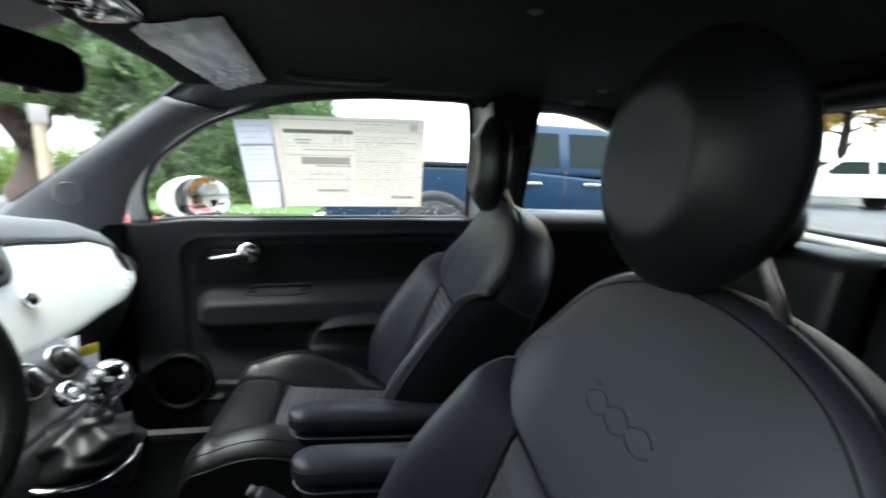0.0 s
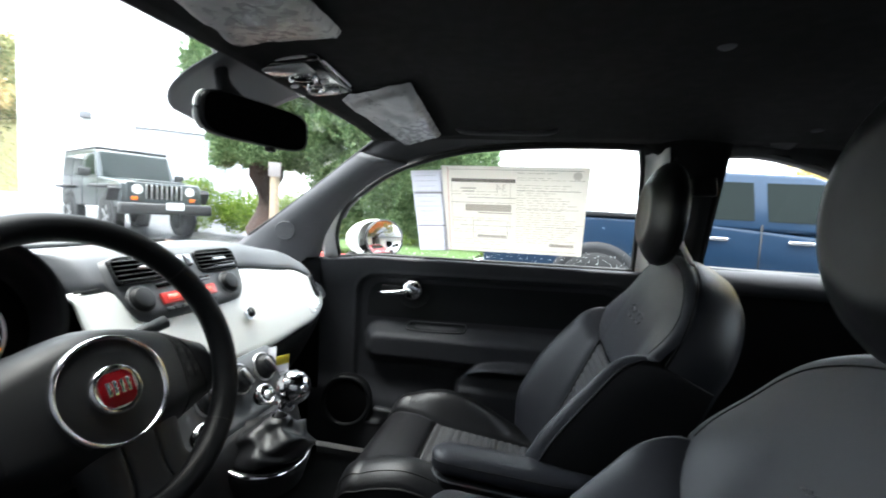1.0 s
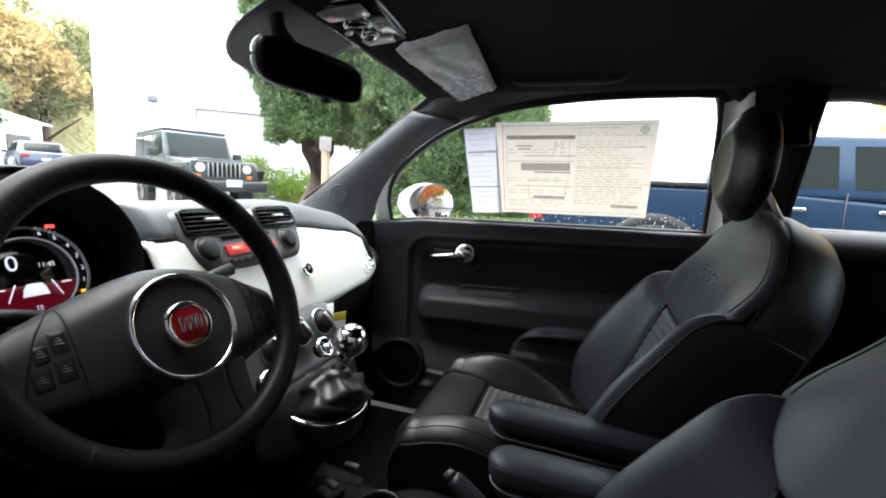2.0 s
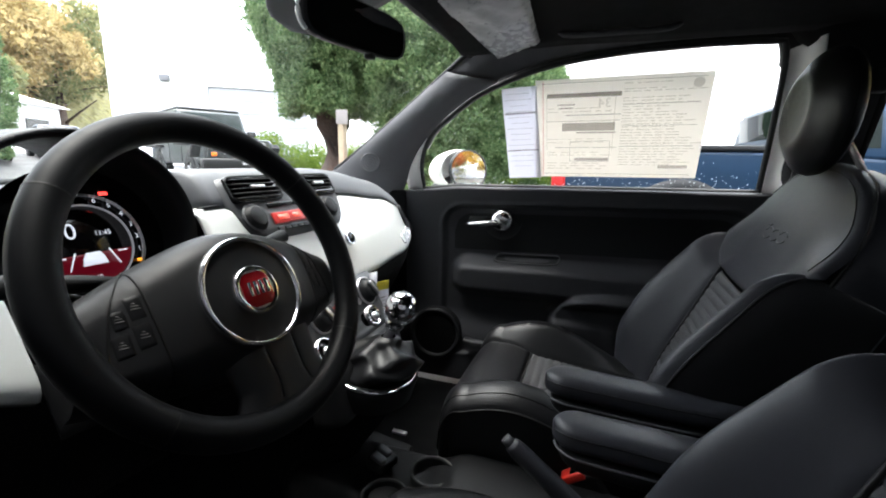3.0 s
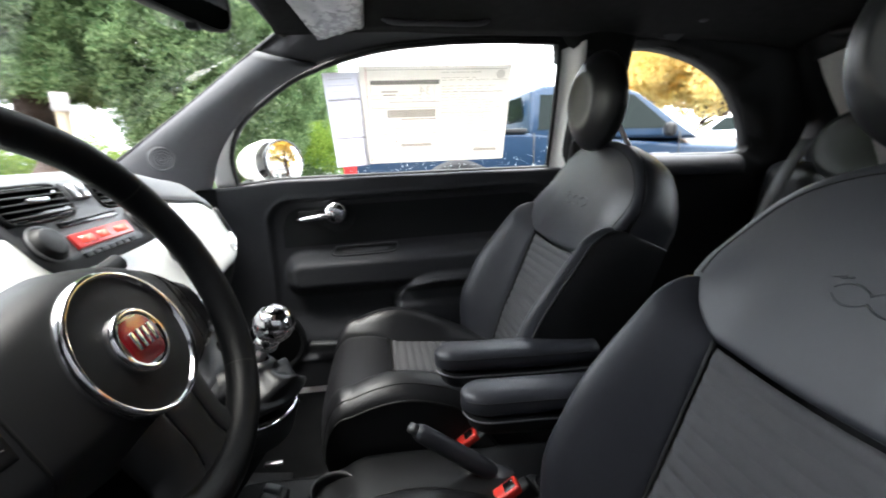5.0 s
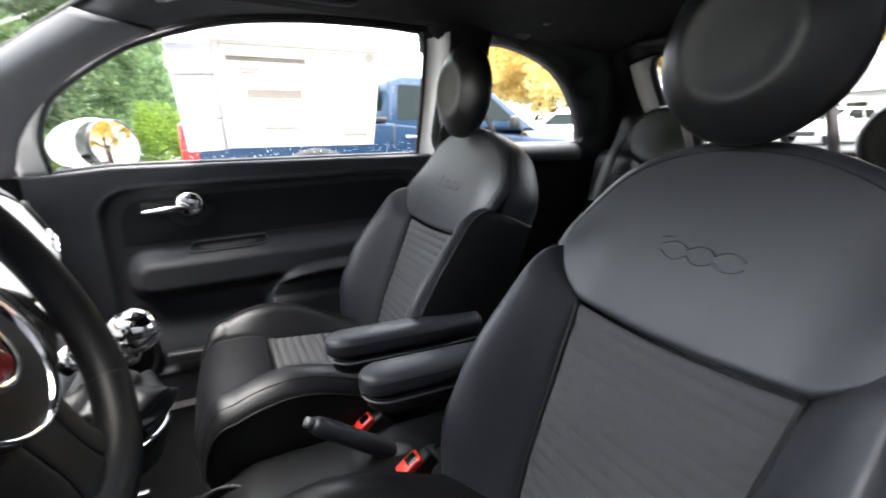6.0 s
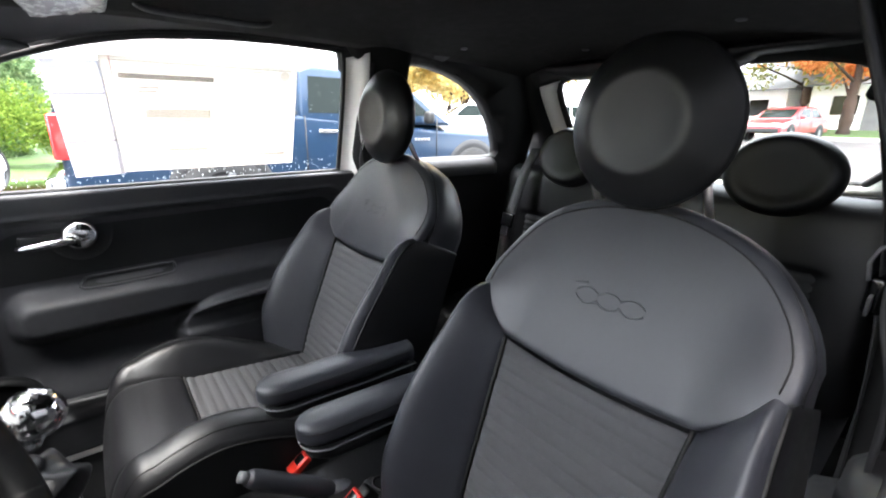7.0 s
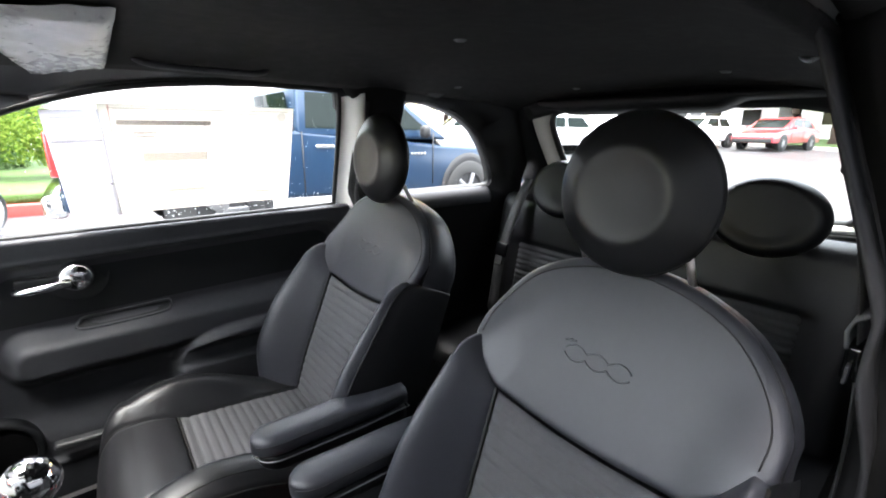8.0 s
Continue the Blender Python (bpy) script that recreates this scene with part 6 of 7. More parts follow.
def visor(side):
    corners = [(-0.182, 0.410, 1.358), (-0.292, 0.468, 1.342), (-0.354, 0.155, 1.390), (-0.176, 0.100, 1.396)]
    if side < 0:
        corners = [(-0.180, -0.415, 1.372), (-0.276, -0.470, 1.358), (-0.386, -0.115, 1.392), (-0.215, -0.105, 1.402)]
    p = [np.array(q) for q in corners]
    vz = thing("sun_visor", tuple(np.mean(p, 0)), "folded sun visor still wrapped in crinkled clear film", "sun visor", "sun visors")
    rng = random.Random(5 if side > 0 else 9)
    top, low = [], []
    for i in range(25):
        u, ra, rb = i / 24, [], []
        for j in range(21):
            v = j / 20
            q = p[0] * (1 - u) * (1 - v) + p[1] * u * (1 - v) + p[2] * u * v + p[3] * (1 - u) * v
            e = min(u, 1 - u, v, 1 - v)
            t = 0.011 * min(1, e / 0.06) ** 0.5
            wob = 0.0045 * noise.noise(Vector((u * 2.5 + v * 3 + 3 * side, v * 3 - u * 2, 0.3))) + 0.0015 * noise.noise(Vector((u * 4, v * 12 + u * 5, 2.0)))
            ra.append(tuple(q + np.array((0, 0, t * 0.4))))
            rb.append(tuple(q + np.array((0, 0, -t - abs(wob) * 2))))
        top.append(ra)
        low.append(rb)
    put("pad", Geo().grid(top), PILLAR_TRIM, vz)
    put("film_wrap", Geo().grid(low), FILM, vz, "crinkled clear protective film")
    put("pivot", Geo().tube([p[2], p[2] + np.array((-0.03, 0.0, 0.008))], 0.009, 10), PLASTIC, vz)


visor(1)
visor(-1)

# ---- papers on the side glass ----


def pane_place(x, z, off):
    slope = math.atan(0.43)
    return Matrix.Translation((x, glass_y(z) - off, z)) @ pose(0, 0, 0, 90 + math.degrees(slope), 0, 0)


def bar(name, sticker, base, x, z, w, h, mat=None):
    mat = mat or INK
    put(name, Geo().box(base @ pose(x, z, 0.0009), (w, h, 0.0004)), mat, sticker, smooth=False)


INK = ink("grey_ink", (0.70, 0.69, 0.68))
label = thing("window_sticker", (0.01, 0.60, 1.15), "large cream printed price sheet taped inside the side glass", "window sticker")
base = pane_place(0.004, 1.171, 0.004) @ pose(0, 0, 0, 0, 0, 0.9)
put("sheet", Geo().box(base, (0.414, 0.272, 0.0006)), PAPER_CREAM, label, "cream paper", smooth=False)
pale = ink("pale_ink", (0.85, 0.84, 0.82))
dark = ink("dark_ink", (0.56, 0.55, 0.54))
# rows of small print too faint to read, in columns of short words
rng = random.Random(31)
for z in [0.118, 0.104, 0.098] + [0.082 - 0.0075 * k for k in range(25)]:
    x = 0.012
    stop = rng.choice((0.10, 0.14, 0.17, 0.182))
    while x < stop:
        w = rng.uniform(0.008, 0.034)
        bar("print_word", label, base, x + w / 2, z, w, 0.0021, pale)
        x += w + rng.uniform(0.003, 0.009)
for z in (0.060, 0.0515, -0.024, -0.033, -0.062, -0.070, -0.094, -0.102, -0.110):
    x = -0.176
    while x < -0.03:
        w = rng.uniform(0.008, 0.03)
        bar("print_word", label, base, x + w / 2, z, w, 0.0021, pale)
        x += w + rng.uniform(0.004, 0.016)
for z in (0.126, -0.126):
    put("print_rule", Geo().box(base @ pose(0, z, 0.0008), (0.382, 0.0014, 0.0003)), INK, label, smooth=False)
for z0, z1, x0, x1 in ((-0.088, -0.030, -0.115, -0.012),):
    for z in (z0, z1):
        put("print_rule", Geo().box(base @ pose((x0 + x1) / 2, z, 0.0008), (x1 - x0, 0.0014, 0.0003)), INK, label, smooth=False)
    for x in (x0, x1):
        put("print_rule", Geo().box(base @ pose(x, (z0 + z1) / 2, 0.0008), (0.0012, z1 - z0, 0.0003)), INK, label, smooth=False)
for k in range(3):
    put("print_rule", Geo().box(base @ pose(0.10, 0.066 - 0.056 * k, 0.0008), (0.175, 0.0012, 0.0003)), INK, label, smooth=False)
bar("print_bar", label, base, -0.085, 0.094, 0.185, 0.011, dark)
bar("print_bar", label, base, -0.128, 0.070, 0.045, 0.004)
bar("print_bar", label, base, -0.128, 0.061, 0.036, 0.004)
bar("print_bar", label, base, -0.06, 0.042, 0.14, 0.0025)
bar("print_bar", label, base, -0.085, 0.026, 0.185, 0.0018)
bar("print_bar", label, base, -0.070, 0.010, 0.135, 0.022)
bar("print_bar", label, base, -0.05, -0.006, 0.10, 0.004)
bar("print_bar", label, base, -0.075, -0.048, 0.16, 0.0018)
bar("print_bar", label, base, -0.058, -0.082, 0.088, 0.008)
bar("print_bar", label, base, 0.148, -0.104, 0.070, 0.009)
for x in (-0.006, -0.178):
    put("print_rule", Geo().box(base @ pose(x, 0.02, 0.0009), (0.0015, 0.15, 0.0004)), pale, label, smooth=False)
put("figures", text_geo("34", base @ pose(-0.032, 0.071, 0.0012) @ Matrix.Diagonal((-1, 1, 1, 1)), 0.034), INK, label, "figures seen from behind")
put("emblem", Geo().lathe([(0.012, 0.0008), (0.011, 0.0014), (0.0, 0.0014)], base @ pose(0.176, 0.112, 0), 24), INK, label)
put("edge_line", Geo().box(base @ pose(-0.188, 0, 0.0009), (0.002, 0.266, 0.0004)), ink("faded_red_ink", (0.88, 0.66, 0.66)), label, smooth=False)
label2 = thing("window_sticker", (-0.25, 0.61, 1.14), "narrow white printed sheet overlapping the price sheet on the glass", "window sticker")
base = pane_place(-0.2425, 1.158, 0.008) @ pose(0, 0, 0, 0, 0, 3.2)
put("sheet", Geo().box(base, (0.094, 0.262, 0.0006)), PAPER_WHITE, label2, "white paper", smooth=False)
bar("print_bar", label2, base, 0.0, 0.062, 0.085, 0.006)
bar("print_bar", label2, base, 0.0, -0.045, 0.085, 0.004)
for k in range(14):
    bar("print_bar", label2, base, -0.004, 0.115 - 0.016 * k, 0.062 + 0.012 * math.sin(k * 2.3), 0.0016, pale)

# raindrops on the side glass
rng = random.Random(11)
g = Geo()
for i in range(420):
    low_edge = rng.random() < 0.45
    x = rng.uniform(-0.56, 0.35)
    z = float(belt_z(x)) + 0.014 + (abs(rng.gauss(0, 0.022)) if low_edge else rng.uniform(0, 0.34))
    top = float(np.interp(x, arc_line[:, 0], arc_line[:, 2])) - 0.01
    if z > top or (-0.29 < x < 0.215 and 1.045 < z < 1.30):
        continue
    r = rng.choice((0.0005, 0.0006, 0.0008, 0.0012)) * (1.2 if low_edge else 1)
    g.blob(Matrix.Translation((x, glass_y(z) + 0.009, z)), (r, r * 0.7, r * rng.uniform(0.9, 1.5)), 8, 5)
drop_mix = material("raindrop_water", (0.85, 0.88, 0.9), 0.05, coat=0.5)
put("raindrops", g, drop_mix, label="clear raindrops beaded on the outside of the side glass", category="raindrops", kind="stuff", shadow=False)

# ---- wing mirror outside ----
wm = thing("wing_mirror", (-0.56, 0.72, 1.0), "white painted door mirror reflecting the parking lot", "wing mirror")
m = axis_to((0.875, -0.475, 0.085), (-0.462, 0.80, 1.052))
back = m @ pose(-0.020, 0.0, -0.018)
prof = [(0.0, -0.085), (0.05, -0.075), (0.08, -0.045), (0.09, -0.015), (0.088, 0.004), (0.080, 0.008), (0.078, 0.002)]
put("housing", Geo().lathe(spline([(r, 0, h) for r, h in prof], 22)[:, [0, 2]], back @ Matrix.Diagonal((1.18, 0.80, 1.25, 1)), 40), WHITE_PAINT, wm, "white painted housing")
put("rim", Geo().lathe([(0.085, 0.0), (0.084, 0.008), (0.080, 0.009), (0.078, 0.0)], m @ Matrix.Diagonal((1.08, 0.82, 1, 1)), 40), POD_DARK, wm, "dark grey rim")
put("glass", Geo().lathe([(0.0795, 0.006), (0.0, 0.0075)], m @ Matrix.Diagonal((1.08, 0.82, 1, 1)), 40), MIRROR, wm, "mirror glass")
put("foot", Geo().tube([(-0.52, 0.79, 1.02), (-0.57, 0.73, 0.985), (-0.60, 0.68, 0.965)], [0.018, 0.016, 0.015], 12, squash=0.7), RUBBER, wm, "black foot")

# ---- outside: ground ----


def ground_z(x, y):
    a = 0.030 * max(0.0, -x - 2.2) + 0.030 * max(0.0, x - 4.0) + 0.030 * max(0.0, y - 4.0)
    return min(a, 1.1) + 0.02 * noise.noise(Vector((x * 0.15, y * 0.15, 0))) * min(1.0, math.hypot(x, y) / 5)


ASPHALT = material("wet_asphalt", (0.052, 0.052, 0.055), 0.45, bump=0.6, bump_scale=60, vary=0.35, vary_scale=0.8, distance=0.01)
GRASS = material("lawn_grass", (0.045, 0.09, 0.014), 0.85, bump=0.9, bump_scale=40, vary=0.35, vary_scale=2.0, distance=0.03)
RED_KERB_M = material("red_kerb_paint", (0.42, 0.06, 0.05), 0.7, vary=0.25, vary_scale=4, bump=0.4, bump_scale=50, distance=0.004)
CONCRETE = material("kerb_concrete", (0.36, 0.35, 0.33), 0.85, vary=0.2, vary_scale=3, bump=0.5, bump_scale=60, distance=0.004)
MULCH = material("bark_mulch", (0.14, 0.07, 0.04), 0.95, vary=0.45, vary_scale=8, bump=0.9, bump_scale=50, distance=0.03)

coords = sorted(set([round(v, 2) for v in np.r_[np.linspace(-40, 40, 81)]] + [-3000, -1200, -500, -200, -90, -60, 60, 90, 200, 500, 1200, 3000]))
rows = [[(x, y, ground_z(x, y)) for y in coords] for x in coords]
put("ground", Geo().grid(rows), ASPHALT, kind="structure", label="wet dark asphalt of the parking lot", category="parking lot")


def patch(name, x0, x1, y0, y1, lift, mat, label, category, n=24, depth=0.12):
    rows = [[(x, y, ground_z(x, y) + lift) for y in np.linspace(y0, y1, n)] for x in np.linspace(x0, x1, n)]
    return put(name, Geo().grid(rows), mat, kind="structure", label=label, category=category, solid=depth)


patch("lawn", -5.6, 0.8, 7.17, 14.0, 0.13, GRASS, "bright green lawn behind the red kerb", "lawn")
patch("planting_bed", -6.5, -1.7, 3.0, 5.9, 0.12, MULCH, "brown bark bed under the conifers", "planting bed")
patch("lawn", 26.8, 44.0, -12.0, 9.0, 0.16, GRASS, "green grass bank behind the parked cars", "lawn")


def kerb(points, mat, label):
    p = spline([(x, y, 0) for x, y in points], 40)
    rows = []
    for i, q in enumerate(p):
        t = p[min(i + 1, 39)] - p[max(i - 1, 0)]
        t /= np.linalg.norm(t)
        s = np.array([-t[1], t[0], 0])
        rows.append([tuple(q + s * d + np.array((0, 0, ground_z(q[0], q[1]) + h))) for d, h in ((-0.08, -0.05), (-0.075, 0.13), (-0.06, 0.15), (0.06, 0.15), (0.075, 0.13), (0.08, -0.05))])
    put("kerb", Geo().grid(rows), mat, kind="structure", label=label, category="kerb")


kerb([(-4.6, 7.1), (-3.2, 7.1), (-1.4, 7.1), (0.85, 7.1)], RED_KERB_M, "concrete kerb painted red along the lawn")
kerb([(-6.6, 5.95), (-4, 5.98), (-1.75, 5.95), (-1.62, 4.5), (-1.75, 3.0), (-4, 2.92), (-6.6, 2.95)], CONCRETE, "pale concrete kerb round the planting bed")
kerb([(26.7, -12), (26.7, -2), (26.7, 9)], CONCRETE, "pale concrete kerb before the grass bank")

# ---- trees ----
BARK = material("brown_bark", (0.065, 0.042, 0.032), 0.95, vary=0.4, vary_scale=10, bump=1.0, bump_scale=25, distance=0.02)


def leaves(name, color, color2, through_light=0.3):
    """Foliage whose colour changes leaf by leaf, with some light coming through."""
    m = bpy.data.materials.new(name)
    m.use_nodes = True
    n, link = m.node_tree.nodes, m.node_tree.links.new
    n.remove(n["Principled BSDF"])
    geo, mix, both = n.new("ShaderNodeNewGeometry"), n.new("ShaderNodeMix"), n.new("ShaderNodeMixShader")
    a, b = n.new("ShaderNodeBsdfDiffuse"), n.new("ShaderNodeBsdfTranslucent")
    mix.data_type = "RGBA"
    mix.inputs[6].default_value, mix.inputs[7].default_value = (*color, 1), (*color2, 1)
    link(geo.outputs["Random Per Island"], mix.inputs["Factor"])
    for s in (a, b):
        link(mix.outputs[2], s.inputs[0])
    both.inputs[0].default_value = through_light
    link(a.outputs[0], both.inputs[1])
    link(b.outputs[0], both.inputs[2])
    link(both.outputs[0], n["Material Output"].inputs[0])
    return m


CONIFER = leaves("conifer_green", (0.080, 0.145, 0.066), (0.250, 0.335, 0.155))
HEDGE = leaves("hedge_green", (0.07, 0.13, 0.02), (0.19, 0.25, 0.05))
YELLOW_LEAF = leaves("yellow_autumn", (0.58, 0.38, 0.08), (0.72, 0.56, 0.14), 0.45)
GOLD_LEAF = leaves("golden_autumn", (0.84, 0.66, 0.26), (0.90, 0.80, 0.42), 0.62)
RED_LEAF = leaves("orange_autumn", (0.62, 0.22, 0.10), (0.72, 0.40, 0.14), 0.45)
OLIVE_LEAF = leaves("olive_autumn", (0.20, 0.23, 0.09), (0.45, 0.40, 0.15))
HILL_GOLD = leaves("hill_gold", (0.31, 0.23, 0.10), (0.44, 0.35, 0.18))
HILL_OLIVE = leaves("hill_olive", (0.16, 0.18, 0.09), (0.30, 0.29, 0.14))


def foliage(clumps, count, size, seed, slim=0.45, droop=0.0):
    """Small leaf sprays, each a bent pair of blades that points out of its clump."""
    r = np.random.default_rng(seed)
    at = np.array([tuple(c) for c, s in clumps])
    reach = np.array([s for c, s in clumps])
    k = r.integers(0, len(clumps), count)
    d = r.normal(size=(count, 3))
    d /= np.linalg.norm(d, axis=1)[:, None]
    off = d * (reach[k] * r.random(count) ** 0.5)[:, None]
    c = at[k] + off
    a = d * 0.9 + r.normal(size=(count, 3)) * 0.6
    a[:, 2] -= droop
    a /= np.linalg.norm(a, axis=1)[:, None]
    b = np.cross(a, r.normal(size=(count, 3)))
    b /= np.linalg.norm(b, axis=1)[:, None]
    s = (size * r.uniform(0.6, 1.5, count))[:, None]
    n = np.cross(a, b) * s * 0.25
    v = np.stack([c - a * s, c + b * s * slim + n, c + a * s, c - b * s * slim + n], 1).reshape(-1, 3)
    i = np.arange(count)[:, None] * 4
    f = np.stack([i + (0, 1, 2), i + (0, 2, 3)], 1).reshape(-1, 3)
    g = Geo()
    g.v, g.f = v, f
    return g


def put_leaves(name, g, mat, parent, label=""):
    mesh = bpy.data.meshes.new(name)
    at = ORIGIN[parent] if parent else Vector((0, 0, 0))
    mesh.from_pydata((np.asarray(g.v) - np.array(tuple(at))).tolist(), [], np.asarray(g.f).tolist())
    mesh.materials.append(mat)
    ob = new(name, mesh)
    if parent:
        ob.parent = parent
    return tagged(ob, label)


def trunk_geo(x, y, z, top, r, rng, limbs=7, reach=0.8, start=0.3):
    g = Geo()
    path = [(x + rng.uniform(-0.02, 0.02), y + rng.uniform(-0.02, 0.02), z - 0.1 + (top - z) * k) for k in np.linspace(0, 1, 9)]
    g.tube(path, [r * (1.25 if i == 0 else 1 - 0.85 * i / 8) for i in range(9)], 12)
    for k in range(limbs):
        h = start + (0.95 - start) * k / limbs
        p = Vector(path[min(8, int(h * 8))])
        a = k * 2.4 + rng.uniform(-0.4, 0.4)
        d = Vector((math.cos(a), math.sin(a), rng.uniform(0.2, 0.7))) * reach * (1.1 - h * 0.6)
        g.tube([p, p + d * 0.5 + Vector((0, 0, 0.05)), p + d], [r * 0.35 * (1.1 - h), r * 0.22 * (1.1 - h), r * 0.08], 6)
    return g


def conifer(x, y, height, radius, low, seed, count, size, label, r_trunk=0.2, lean=0.35):
    rng = random.Random(seed)
    z = ground_z(x, y) + 0.1
    t = thing("conifer_tree", (x, y, z), label, "tree", "conifers")
    put("trunk", trunk_geo(x, y, z, z + height * 0.9, r_trunk, rng, 9, radius * 0.45, low / height), BARK, t, "furrowed brown trunk")
    clumps = []
    for k in range(3400):
        h, a = rng.random() ** 1.1, rng.uniform(0, 2 * math.pi)
        zz = low + (height - low) * h
        full = radius * (1 - h ** 2.6) ** 0.7 * (0.66 + 0.34 * float(smooth(0, 0.28, h)))
        full *= 1 + 0.14 * noise.noise(Vector((math.cos(a) * 2.2 + seed, math.sin(a) * 2.2, zz * 1.3))) + 0.12 * noise.noise(Vector((math.cos(a) * 5.5 + seed, math.sin(a) * 5.5, zz * 3.6)))
        if noise.noise(Vector((math.cos(a) * 4.2 - seed, math.sin(a) * 4.2, zz * 2.8))) < -0.22:
            full *= 0.80
        rr = full * (rng.uniform(0.84, 0.98) if rng.random() < 0.72 else rng.uniform(0.2, 0.84))
        sag = 0.16 * noise.noise(Vector((math.cos(a) * 3, math.sin(a) * 3, seed + 5.0))) if h < 0.12 else 0.0
        clumps.append((Vector((x + rr * math.cos(a), y + rr * math.sin(a), z + zz + sag)), rng.uniform(0.08, 0.19) * radius / 1.2))
    put_leaves("crown", foliage(clumps, count, size, seed, 0.40, -0.55), CONIFER, t, "dense green scaly foliage")


conifer(-3.72, 4.90, 6.6, 1.07, 1.58, 3, 400000, 0.026, "tall green conifer with a bare furrowed trunk in a bark bed", 0.30)
conifer(-2.05, 5.45, 6.4, 1.34, 0.75, 4, 380000, 0.026, "bushy green conifer beside the planting bed kerb", 0.16)
conifer(-1.98, 11.0, 4.6, 1.20, 0.10, 5, 130000, 0.034, "low broad conifer standing on the lawn", 0.16)


def broadleaf(x, y, height, radius, mat, seed, count, size, label, name="maple_tree"):
    rng = random.Random(seed)
    z = ground_z(x, y)
    t = thing(name, (x, y, z), label, "tree", "autumn trees")
    put("trunk", trunk_geo(x, y, z, z + height * 0.75, 0.035 * height, rng, 9, radius * 0.8, 0.35), BARK, t, "grey brown trunk")
    clumps = []
    for k in range(110):
        d = Vector((rng.gauss(0, 1), rng.gauss(0, 1), rng.gauss(0, 0.8)))
        d = d.normalized() * radius * rng.random() ** 0.35
        clumps.append((Vector((x, y, z + height * 0.62)) + Vector((d.x, d.y, d.z * 0.42 * height / radius * 0.8)), rng.uniform(0.11, 0.26) * radius))

    put_leaves("crown", foliage(clumps, count * 3, size * 0.55, seed), mat, t, "ragged crown of autumn leaves")


broadleaf(30.0, 4.5, 9.6, 5.0, RED_LEAF, 21, 9000, 0.22, "orange-red maple on the grass bank")
broadleaf(24.5, 19.0, 10.0, 5.0, YELLOW_LEAF, 22, 12000, 0.24, "yellow maple behind the parked cars")
broadleaf(17.4, 19.6, 9.4, 6.6, GOLD_LEAF, 23, 34000, 0.22, "golden maple beyond the lot")
broadleaf(19.5, 23.5, 7.0, 6.2, GOLD_LEAF, 27, 18000, 0.24, "low golden maple at the back of the lot")
broadleaf(29.0, 13.0, 10.0, 4.6, YELLOW_LEAF, 24, 5500, 0.26, "yellow-green maple beyond the lot")
broadleaf(37.0, 8.0, 10.0, 4.6, OLIVE_LEAF, 25, 5000, 0.26, "olive tree behind the grass bank")
broadleaf(17.5, 26.0, 11.0, 5.0, OLIVE_LEAF, 26, 5000, 0.24, "green tree at the far side of the lot")
for i, (x, y, h, r, mat) in enumerate(((-44, 21, 13, 5.5, HILL_GOLD), (-48, 27, 15, 6, HILL_OLIVE), (-52, 20, 17, 6, HILL_OLIVE), (-40, 15.5, 8, 4.5, HILL_OLIVE), (-55, 30, 19, 6.5, HILL_GOLD), (-47, 15, 10, 5, HILL_GOLD))):
    broadleaf(x, y, h, r, mat, 40 + i, 3500, 0.42, "autumn tree on the hillside beyond the lot", "hillside_tree")
conifer(-20.4, 8.35, 6.5, 1.25, 0.2, 51, 30000, 0.07, "dark green clipped cypress at the edge of the lot", 0.2)

# hedge behind the off-road vehicle's parking space
rng = random.Random(8)
hedge = thing("hedge", (-6.2, 8.4, ground_z(-6.2, 8.4)), "yellow-green leafy hedge below the white building", "hedge")
blobs = [(Vector((-8.6 + 0.42 * k + rng.uniform(-0.1, 0.1), 8.9 + rng.uniform(-0.25, 0.25), ground_z(-6, 8.9) + rng.uniform(0.45, 1.15))), rng.uniform(0.35, 0.55)) for k in range(20)]
put_leaves("foliage", foliage(blobs, 34000, 0.032, 8), HEDGE, hedge)
put("stems", Geo().tube([(c.x, c.y, ground_z(c.x, c.y)) for c, s in blobs[:1]] + [tuple(blobs[0][0])], 0.05, 6), BARK, hedge)

# sign post at the bed
post = thing("sign_post", (-2.78, 3.76, ground_z(-2.78, 3.76) + 0.1), "weathered wooden post with a small white sign", "sign post")
put("post", Geo().box(pose(-2.86, 3.78, 0.78), (0.075, 0.075, 1.5), 0.006), material("weathered_wood", (0.33, 0.26, 0.18), 0.9, vary=0.3, vary_scale=9, bump=0.5, bump_scale=60, distance=0.004), post, "grey-brown wooden post")
put("sign", Geo().box(pose(-2.835, 3.735, 1.555, 0, 0, 38), (0.13, 0.012, 0.16), 0.004), material("white_sign", (0.30, 0.27, 0.26), 0.5, vary=0.05), post, "small white sign")

# ---- buildings ----
STUCCO = material("white_stucco", (0.80, 0.80, 0.79), 0.9, vary=0.05, vary_scale=0.6, bump=0.3, bump_scale=30, distance=0.006)
METAL_DOOR = material("white_sheet_door", (0.40, 0.40, 0.42), 0.5, vary=0.06, vary_scale=1.0)
GREY_ROOF = material("grey_shingle", (0.16, 0.16, 0.17), 0.9, vary=0.3, vary_scale=2, bump=0.5, bump_scale=12, distance=0.03)


def facade_frame(x0, y0, x1, y1):
    d = Vector((x1 - x0, y1 - y0, 0))
    return Matrix.Translation((x0, y0, 0)) @ Matrix.Rotation(math.atan2(d.y, d.x), 4, "Z"), d.length


